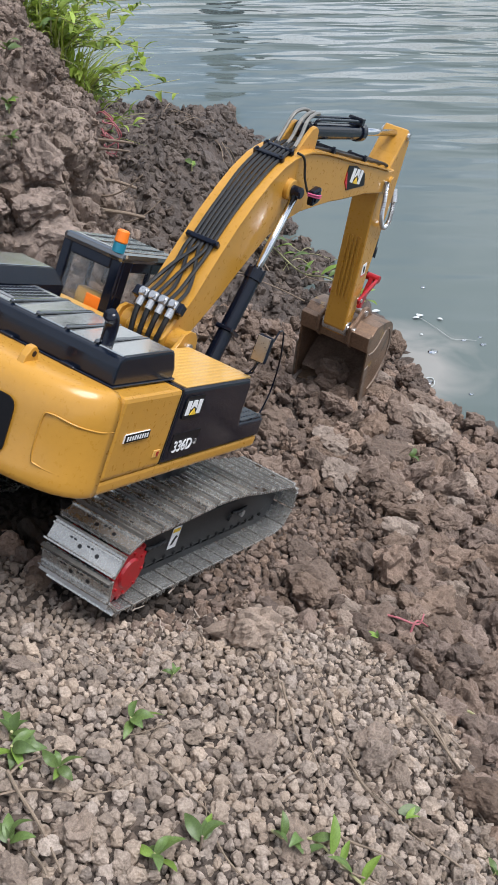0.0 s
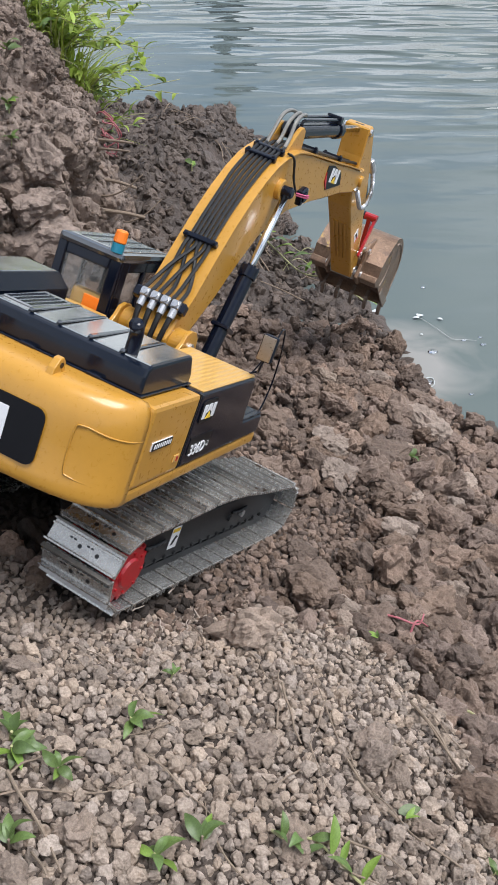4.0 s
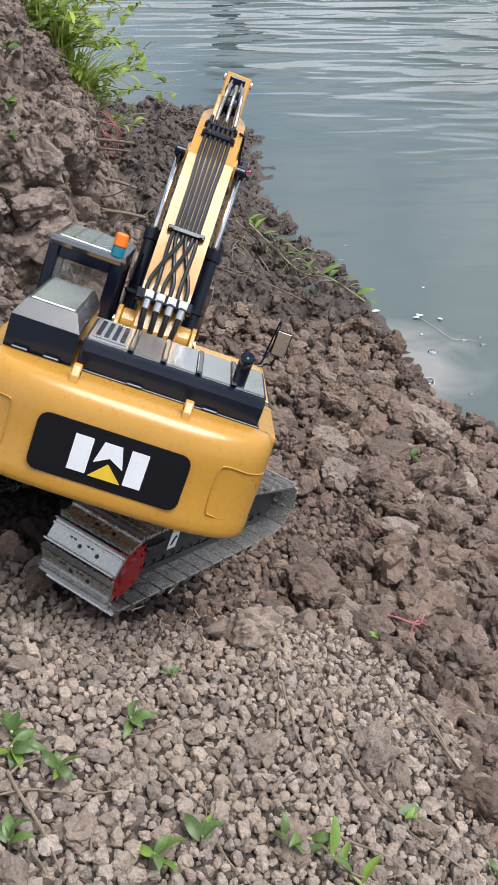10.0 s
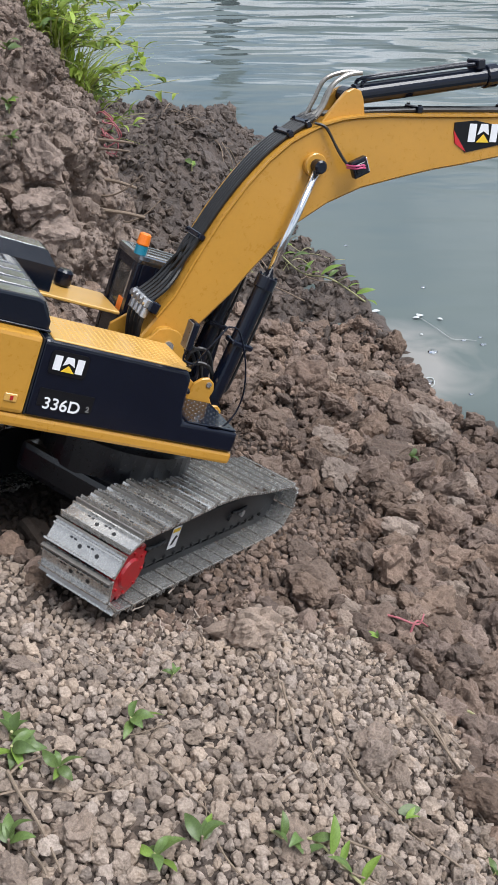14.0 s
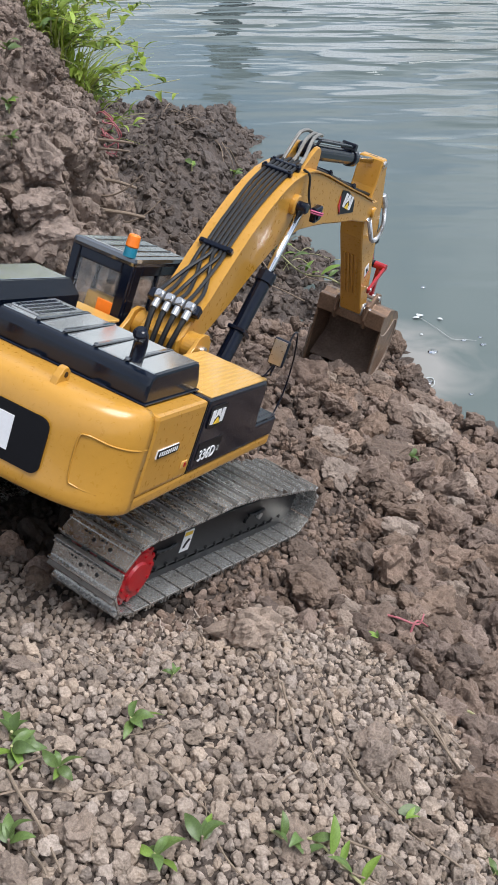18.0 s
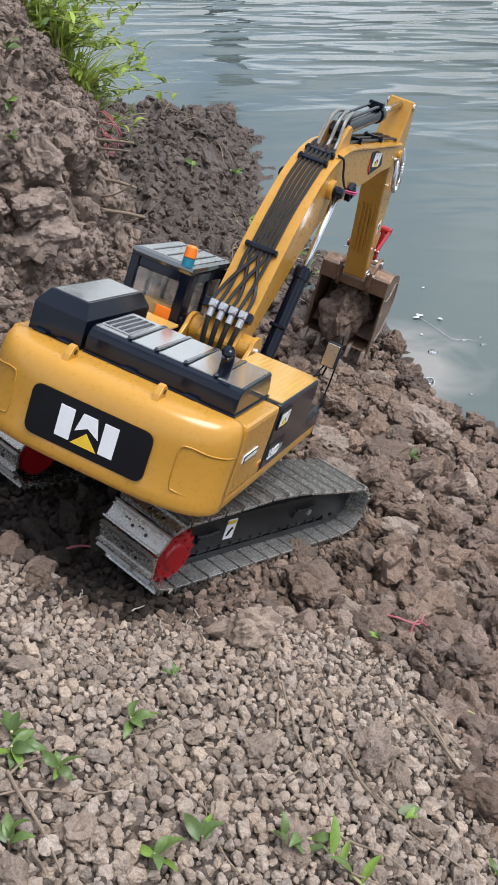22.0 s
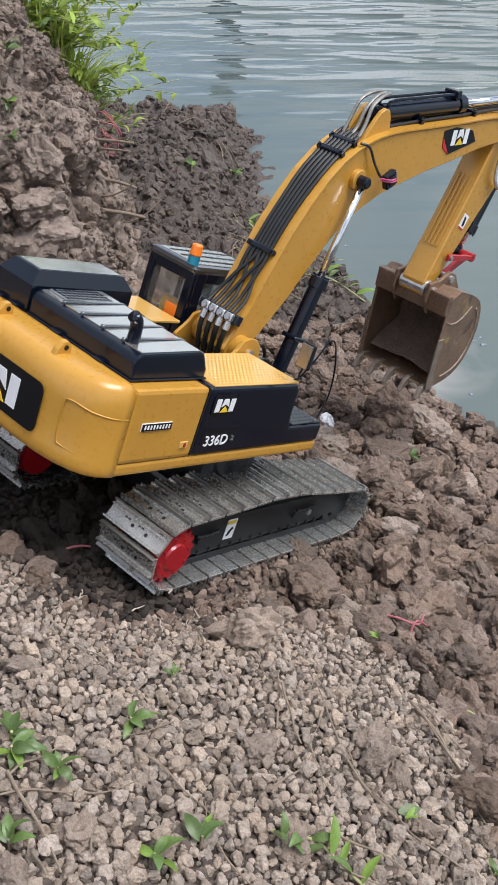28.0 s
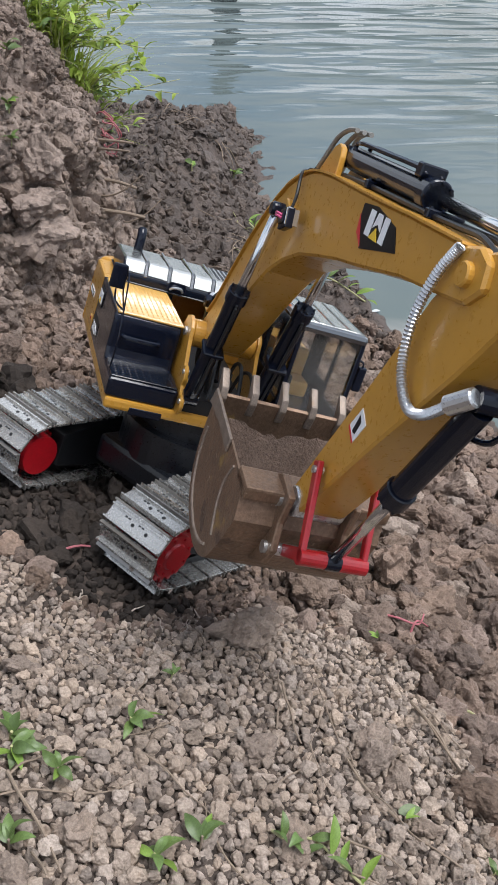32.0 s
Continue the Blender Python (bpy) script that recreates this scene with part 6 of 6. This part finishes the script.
for _ in range(520):
    x, y = tuft_place()
    blade(gb, Vector((x, y, bank_top(x, y) - 0.012)), rg.uniform(0.05, 0.14), rg.gauss(-0.3, 1.3), rg.uniform(0.4, 1.4), rg.uniform(0.0012, 0.0034))
tagged(part("grass_tuft", gb, GRASS, None), "tall yellow-green grass growing on the bank's edge", "grass", kind="stuff")
BRIGHT_LEAF = material("bright_weed_leaf", (0.31, 0.41, 0.065), 0.5, var=0.25, scale=60, rand=0.35, thin=0.4)
WEED_LEAVES = [leaf_mesh("leaf", 0.040, 0.0065, BRIGHT_LEAF, 0.3), leaf_mesh("leaf", 0.034, 0.0080, BRIGHT_LEAF, 0.55), leaf_mesh("leaf", 0.036, 0.0060, LEAF, 0.4)]
for _ in range(92):
    x, y = tuft_place()
    z = bank_top(x, y) - 0.008
    stalk = tagged(new("weed_stalk"), "leafy yellow-green weed stalk on the bank's edge", "weed", "weeds on the bank's edge")
    stalk.matrix_basis = pose(x, y, z, 0, 0, math.degrees(rg.gauss(-0.4, 0.9)))
    ln, lean = rg.uniform(0.05, 0.15), rg.uniform(0.3, 1.6)
    line = [Vector((lean * ln * t * t, 0.012 * math.sin(3 * t), ln * (t - 0.35 * lean * t * t))) for t in (0, 0.25, 0.5, 0.75, 1.0)]
    part("stem", tube(line, 0.0014, 5, 3, 0.0007), PALE_STEM, stalk)
    for k in range(rg.randrange(8, 13)):
        t = 0.25 + 0.75 * rg.random()
        i = min(3, int(t * 4))
        p = line[i].lerp(line[i + 1], t * 4 - i)
        sc = rg.uniform(0.45, 0.95)
        shared("leaf", WEED_LEAVES[0 if rg.random() < 0.45 else 1 if rg.random() < 0.7 else 2], stalk, pose(*p, rg.uniform(-30, 30), -rg.uniform(-35, 40), rg.uniform(0, 360)) @ Matrix.Diagonal((sc, sc, sc, 1)))

# dead grass and roots on the far clay
rt = random.Random(31)


def on_ground(pts, up):
    return [(x, y, float(ground_at(x, y)) + up + dz) for x, y, dz in pts]


def twig(x, y, length, heading, r, mat=TWIG, name="twig", label="dry brown twig lying on the clay", bend=0.3, up=0.006):
    pts, h = [], heading
    for k in range(5):
        pts.append((x, y, rt.uniform(0, 0.004)))
        x, y = x + math.cos(h) * length / 4, y + math.sin(h) * length / 4
        h += rt.uniform(-bend, bend)
    return tagged(part(name, tube(on_ground(pts, up), r, 6, 4, r * 0.5), mat), label, name, name + "s on the clay")


for x, y, ln, hd, r in ((-0.07, 0.375, 0.06, -0.6, 0.0009), (-0.15, 0.315, 0.07, 0.5, 0.0009), (0.02, 0.42, 0.05, 1.5, 0.0010), (0.015, 0.365, 0.05, 0.9, 0.0008), (0.10, 0.36, 0.10, 2.2, 0.0012),
                        (0.055, 0.31, 0.07, -0.4, 0.0008), (-0.08, 0.43, 0.04, 1.2, 0.0008), (-0.035, 0.50, 0.035, 1.7, 0.0008), (-0.03, 0.40, 0.03, 0.3, 0.0008), (-0.10, 0.37, 0.05, 0.7, 0.0007), (0.0, 0.29, 0.05, 2.4, 0.0009), (0.14, 0.33, 0.06, 2.6, 0.0009),
                        (-0.10, 0.46, 0.03, 2.5, 0.0006), (0.17, 0.38, 0.05, 1.9, 0.0008), (0.045, 0.46, 0.03, 1.3, 0.0006), (0.10, 1.50, 0.12, 2.6, 0.0016), (0.05, 1.62, 0.14, 2.2, 0.0018), (-0.05, 1.62, 0.10, 0.6, 0.0014)):
    twig(x, y, ln * 1.25, hd, r * 0.85)
PALE_ROOT = material("pale_rootlet", (0.46, 0.38, 0.32), 0.7, var=0.2, scale=120)
for x0, y0, x1, y1, r in ((0.133, 0.493, 0.168, 0.412, 0.0016), (0.136, 0.488, 0.161, 0.414, 0.0010), (0.142, 0.493, 0.178, 0.427, 0.0007), (0.025, 0.460, 0.034, 0.408, 0.0012), (0.071, 0.415, 0.078, 0.396, 0.0007), (0.058, 0.455, 0.043, 0.411, 0.0006), (0.043, 0.411, 0.051, 0.375, 0.0007),
                          (0.057, 0.336, 0.097, 0.315, 0.0010), (-0.145, 0.336, -0.103, 0.273, 0.0013), (-0.144, 0.334, -0.119, 0.366, 0.0009), (-0.128, 0.454, -0.117, 0.435, 0.0007), (-0.121, 0.285, -0.109, 0.270, 0.0010), (-0.091, 0.310, -0.091, 0.289, 0.0010), (0.0, 0.496, 0.025, 0.455, 0.0006)):
    twig(x0, y0, math.hypot(x1 - x0, y1 - y0), math.atan2(y1 - y0, x1 - x0), r, bend=0.14, up=0.008)
for x0, y0, x1, y1, r in ((-0.097, 0.542, -0.088, 0.554, 0.0008), (-0.071, 0.584, -0.062, 0.599, 0.0009), (-0.140, 0.542, -0.137, 0.558, 0.0009), (-0.076, 0.542, -0.066, 0.522, 0.0006), (-0.051, 0.526, -0.049, 0.551, 0.0006), (-0.047, 0.565, -0.040, 0.547, 0.0006), (0.112, 0.659, 0.090, 0.666, 0.0006)):
    twig(x0, y0, math.hypot(x1 - x0, y1 - y0), math.atan2(y1 - y0, x1 - x0), r, PALE_ROOT, "rootlet", "thin pale rootlet sticking out of the soil", 0.5, 0.007)
twig(0.181, 0.504, 0.045, 0.15, 0.0013, PALE_STEM, "weed_runner", "pale green weed runner hanging over the slope", 0.2, 0.012)
leaf_on_gravel = new("fallen_leaf", leaf_mesh("fallen_leaf", 0.017, 0.0048, LEAF, 0.1, 0.1))
leaf_on_gravel.matrix_basis = pose(0.103, 0.369, float(ground_at(0.107, 0.369)) + 0.009, 18, 8, 15)
tagged(leaf_on_gravel, "dark green leaf lying flat on the gravel", "leaf")
for _ in range(26):
    twig(rt.uniform(-0.02, 0.13), rt.uniform(1.55, 1.80), rt.uniform(0.05, 0.12), rt.uniform(0, 6.28), rt.uniform(0.0007, 0.0014), TWIG if rt.random() < 0.6 else PALE_STEM, "grass_stalk", "dry grass stalk on the clay by the water", 0.5)
for _ in range(22):
    twig(rt.uniform(-0.24, -0.02), rt.uniform(2.05, 2.2), rt.uniform(0.05, 0.12), rt.uniform(0, 6.28), rt.uniform(0.0008, 0.0015), TWIG, "grass_stalk", "dry grass stalk on the far clay", 0.6)
for pts in (((0.125, 0.625, 0.012), (0.140, 0.615, 0.020), (0.160, 0.612, 0.014), (0.168, 0.626, 0.022)), ((0.150, 0.600, 0.006), (0.158, 0.612, 0.018), (0.172, 0.620, 0.012)), ((-0.175, 0.600, 0.004), (-0.150, 0.618, 0.008), (-0.120, 0.632, 0.006), (-0.105, 0.655, 0.012))):
    tagged(part("root", tube(on_ground(pts, 0.004), 0.0013, 6, 5, 0.0007), ROOT_PINK), "thin pink root sticking out of the soil", "root", "pink roots")
for x, y, z, ln, r, dz, turn in ((-0.235, 1.475, 0.318, 0.055, 0.0030, 0.006, -0.1), (-0.235, 1.470, 0.306, 0.050, 0.0024, 0.010, -0.3), (-0.238, 1.490, 0.248, 0.055, 0.0036, -0.004, 0.0), (-0.230, 1.460, 0.232, 0.060, 0.0020, 0.040, 0.3), (-0.228, 1.445, 0.212, 0.060, 0.0040, -0.002, 0.1), (-0.212, 1.55, 0.150, 0.060, 0.0014, 0.040, 0.6)):
    pts = [(x - 0.03, y + 0.02, z), (x, y, z + 0.003), (x + ln * 0.5, y - 0.012 + turn * 0.02, z + dz * 0.3 + 0.004), (x + ln, y - 0.02 + turn * 0.05, z + dz)]
    tagged(part("root", tube(pts, r, 8, 5, r * 0.6), TWIG), "brown root sticking out of the bank wall", "root", "roots in the bank")
for k in range(7):
    x, y, z = -0.236 + rt.uniform(-0.012, 0.012), 1.560 + rt.uniform(-0.02, 0.02), 0.315 + rt.uniform(-0.03, 0.02)
    pts = [(x - 0.01, y + 0.01, z)] + [(x + 0.012 * math.sin(k + 1.7 * q) + 0.006, y - 0.010 + 0.004 * q, z - 0.010 * q + 0.008 * math.cos(2.1 * q + k)) for q in range(4)]
    tagged(part("root", tube(pts, 0.0013, 6, 5, 0.0008), ROOT_PINK), "thin pink root curling out of the bank", "root", "pink roots")

# ---- things on the water and by it ----
rf = random.Random(3)
BUBBLE = glass_material("bubble_skin", (0.95, 0.95, 0.95), 0.03)
for x, y, r in ((0.31, 1.36, 0.011), (0.285, 1.265, 0.014), (0.37, 1.40, 0.006), (0.40, 1.385, 0.007), (0.40, 1.41, 0.005), (0.245, 1.34, 0.012), (0.35, 1.23, 0.005), (0.31, 1.20, 0.006), (0.33, 1.60, 0.006), (0.20, 1.79, 0.006), (0.30, 1.42, 0.004)):
    b = bmesh.new()
    bmesh.ops.create_uvsphere(b, u_segments=20, v_segments=12, radius=r)
    for v in b.verts:
        v.co.z = max(v.co.z, 0) * 0.55
    ob = part("foam_bubble", b, BUBBLE if rf.random() < 0.85 else FOAM, None, smooth=True)
    ob.matrix_basis = pose(x, y, 0.001) @ Matrix.Diagonal((0.75, 0.6, 0.5, 1))
    tagged(ob, "pale foam bubble floating on the pond", "bubble", "foam bubbles")
for x, y, sc, turn in ((0.235, 1.43, 0.7, -60), (0.222, 1.50, 0.6, 10), (0.345, 1.47, 0.4, 150)):
    ob = new("floating_petal", leaf_mesh("floating_petal", 0.026, 0.009, FOAM, 0.15, 0.1))
    ob.matrix_basis = pose(x, y, 0.003, 0, 0, turn) @ Matrix.Diagonal((sc, sc, sc, 1))
    tagged(ob, "white crumpled scrap floating by the shore", "scrap", "scraps on the water")
def ripple_ring(x, y, r, w):
    """A pale ring of foam lying on the water."""
    b = bmesh.new()
    hoops_ = []
    for k in range(28):
        a = 2 * math.pi * k / 28
        rr_ = r * (1 + 0.08 * math.sin(3 * a + x * 90))
        ww = w * (0.7 + 0.5 * abs(math.sin(2 * a + y * 40)))
        hoops_.append([b.verts.new((math.cos(a) * (rr_ + q * ww), 0.62 * math.sin(a) * (rr_ + q * ww), h)) for q, h in ((-1, 0.0), (-0.4, 0.0012), (0.4, 0.0012), (1, 0.0))])
    for h0, h1 in zip(hoops_, hoops_[1:] + hoops_[:1]):
        for i in range(4):
            b.faces.new((h0[i], h0[(i + 1) % 4], h1[(i + 1) % 4], h1[i]))
    ob = part("foam_ring", b, FOAM, None, smooth=True)
    ob.matrix_basis = pose(x, y, 0.0008, 0, 0, x * 200)
    return tagged(ob, "thin pale ring of foam on the pond", "foam", "foam rings")


ripple_ring(0.286, 1.262, 0.0165, 0.0013)
ripple_ring(0.262, 1.300, 0.0095, 0.0009)
ripple_ring(0.246, 1.345, 0.0080, 0.0010)
wrap = tagged(new("plastic_scrap"), "torn clear-white plastic scrap with a loose thread, afloat", "scrap")
wrap.matrix_basis = pose(0.300, 1.480, 0.002)
for dx, dy, turn, sc in ((0, 0, 25, 0.50), (0.004, -0.004, 175, 0.38), (0.002, 0.004, 80, 0.28)):
    shared("flap", leaf_mesh("flap", 0.030, 0.0095, FOAM, 0.18, 0.2), wrap, pose(dx, dy, 0.001, 0, 0, turn) @ Matrix.Diagonal((sc, sc, sc, 1)))
part("thread", tube([(0.006, -0.004, 0.001), (0.030, -0.045, 0.0012), (0.049, -0.079, 0.001), (0.070, -0.082, 0.001), (0.090, -0.085, 0.001)], 0.0004, 6), FOAM, wrap)
flake = bmesh.new()
bmesh.ops.create_icosphere(flake, subdivisions=3, radius=0.0075)
for v in flake.verts:
    v.co += v.co * 0.7 * noise.fractal(v.co * 120, 0.8, 2, 4)
flake = tagged(part("paper_scrap", flake, WHITE), "small white scrap lodged between the clods", "scrap")
flake.matrix_basis = pose(0.094, 0.930, float(ground_at(0.094, 0.930)) + 0.010, 20, 0, 30)
b = bmesh.new()
bmesh.ops.create_icosphere(b, subdivisions=3, radius=0.011)
for v in b.verts:
    v.co += v.co * 0.6 * noise.fractal(v.co * 90, 0.8, 2, 4)
scrap = tagged(part("paper_scrap", b, WHITE), "crumpled white scrap on the soil by the track", "scrap")

# ---- soil that the bucket lifts ----
def soil_load(r, seed, ragged=0.2, blocky=1.0, narrow=0.0):
    """A lump of dug clay; its +z side lies in the bucket and may narrow to fit."""
    rs = random.Random(seed)
    b = bmesh.new()
    bmesh.ops.create_icosphere(b, subdivisions=5, radius=1)
    off = Vector((rs.uniform(0, 50), rs.uniform(0, 50), 0))
    for v in b.verts:
        p = v.co.copy()
        k = 1 + ragged * noise.fractal(p * 1.3 + off, 0.8, 2.0, 3) + 0.045 * noise.fractal(p * 7 + off, 0.8, 2.0, 3)
        q = Vector([math.copysign(abs(c) ** blocky, c) for c in p])
        fit = 1 - narrow * max(0.0, q.z)
        v.co = Vector((q.x * r[0] * fit, q.y * r[1] * fit, q.z * r[2])) * k
    return tagged(part("soil_lump", b, FRESH, None, smooth=False), "dark damp lump of dug clay carried in the bucket", "clod")


load_first = soil_load((0.051, 0.048, 0.053), 5, 0.12, 0.75, 0.36)
load_second = soil_load((0.034, 0.036, 0.032), 9, 0.3)
load_fourth = soil_load((0.021, 0.023, 0.018), 21, 0.3, 0.8)
load_fifth = soil_load((0.015, 0.019, 0.014), 23, 0.3, 0.8)
load_third = soil_load((0.044, 0.027, 0.036), 14, 0.5, 1.0)

# far bank, seen only mirrored in the pond
pole = part("distant_tower", merged([box(-1.3, 1.3, -1, 1, -2, 26, 0.1, 1), box(-0.7, 0.7, -0.6, 0.6, 26, 30)]), CHASSIS, None)
pole.matrix_basis = pose(-2.4, 95, 0)
tagged(pole, "dark slender tower far across the pond", "tower", kind="structure")


# ---- everything that moves ----
def motions():
    walk(machine, TRAVEL)
    walk(water, [(0, pose(0, 0, 0)), (32.0, pose(-2.2, -1.3, 0))])
    steps = [k / 10 for k in range(321)]
    poses = {t: links(t) for t in steps}
    for ob, k in ((upper, 0), (cab, 0), (boom, 1), (stick, 2), (bucket, 3)):
        walk(ob, [(t, poses[t][k]) for t in steps])
    for barrel, rd, fa, pa, fb, pb in RAMS:
        rows_a, rows_b = [], []
        for t in steps:
            up, bo, st, bu = poses[t]
            where = {"upper": up, "boom": bo, "stick": st}
            p = where[fa] @ Vector(pa)
            q = st @ lever_tip(st, bu)[1] if fb == "link" else where[fb] @ Vector(pb)
            side = (up.to_3x3() @ Vector((0, 1, 0)))
            rows_a.append((t, aim(p, q, side)))
            m = aim(p, q, side)
            m.translation = q
            rows_b.append((t, m))
        walk(barrel, rows_a)
        walk(rd, rows_b)
    rows_a, rows_b = [], []
    for t in steps:
        up, bo, st, bu = poses[t]
        a, tip, b = lever_tip(st, bu)
        rows_a.append((t, st @ pose(*a, 0, math.degrees(math.atan2(-(tip - a).z, (tip - a).x)), 0)))
        rows_b.append((t, st @ pose(*tip, 0, math.degrees(math.atan2(-(b - tip).z, (b - tip).x)), 0)))
    for ob in red_links:
        walk(ob, rows_a)
    walk(red_yoke, rows_b)
    times = [t for t, _ in CREEP]
    fine = sorted(set(times + [17.75, 18.25, 18.75, 19.25, 19.75, 20.25, 20.75, 21.25, 20.1, 20.35, 20.6]))
    for ob, k, side in pads:
        walk(ob, [(t, pad_pose(k, side, -glide(CREEP, t))) for t in fine])
    for ob, side in sprockets:
        walk(ob, [(t, pose(-0.12, SPREAD[side], -0.063, 0, math.degrees(glide(CREEP, t) / 0.0345), 0)) for t in fine])

    # soil in the bucket: lies where it is dug, rides along, drops and stays
    def world(t, u, v, turn=0):
        at = max(i for i, (a, _) in enumerate(TRAVEL) if a <= t)
        (ta, ma), (tb, mb) = TRAVEL[at], TRAVEL[min(at + 1, len(TRAVEL) - 1)]
        m = ma if tb == ta else ma.lerp(mb, (t - ta) / (tb - ta))
        return m @ links(t)[3] @ pose(u, 0, v, 0, turn, 0)

    def ride(t0, t1, u, v):
        n = round((t1 - t0) * 10)
        return [(t0 + k / 10, world(t0 + k / 10, u, v)) for k in range(n + 1)]

    def fallen(x, y, z, m):
        q = m.copy()
        q.translation = (x, y, z)
        return q

    lift = ride(9.6, 13.4, 0.063, 0.002)
    start = lift[0][1]
    end = lift[-1][1].translation
    rest = fallen(end.x, end.y, float(ground_at(end.x, end.y)), lift[-1][1])
    walk(load_first, [(0, start)] + lift + [(13.8, rest), (32.0, rest)])
    spot = fallen(0.086, 1.165, float(ground_at(0.086, 1.165)) + 0.012, pose(0, 0, 0, 20, 0, 40))
    lift = ride(20.4, 24.7, 0.070, 0.030)
    early = start @ pose(0.02, 0, 0.03)
    end = lift[-1][1].translation
    rest = fallen(end.x, end.y, float(ground_at(end.x, end.y)) + 0.008, lift[-1][1])
    walk(load_second, [(0, early), (9.6, early)] + [(t, m) for t, m in ride(9.7, 11.0, 0.075, 0.03)] + [(11.3, spot), (19.9, spot)] + lift + [(25.0, rest), (32.0, rest)])
    for ob, t1, u, v, drift in ((load_fourth, 1.9, 0.098, 0.016, 0.02), (load_fifth, 1.6, 0.112, -0.002, -0.02)):
        lift = ride(0, t1, u, v)
        end = lift[-1][1].translation
        rest = fallen(end.x + drift, end.y - 0.02, float(ground_at(end.x + drift, end.y - 0.02)) + 0.004, lift[-1][1])
        walk(ob, lift + [(t1 + 0.3, rest), (32.0, rest)])
    # a white scrap that the bucket drags out of the soil
    deep, out = pose(0.118, 1.075, float(ground_at(0.118, 1.075)) - 0.015), pose(0.109, 1.064, float(ground_at(0.109, 1.064)) + 0.016, 20, 10, 50)
    walk(scrap, [(0, deep), (25.6, deep), (27.0, out), (32.0, out)])
    lift = ride(21.1, 24.6, 0.082, 0.008)
    end = lift[-1][1].translation
    rest = fallen(end.x, end.y, float(ground_at(end.x, end.y)) - 0.012, lift[-1][1])
    buried = fallen(*lift[0][1].translation.xy, lift[0][1].translation.z - 0.07, lift[0][1])
    walk(load_third, [(0, buried), (20.6, buried)] + lift + [(25.0, rest), (32.0, rest)])


motions()
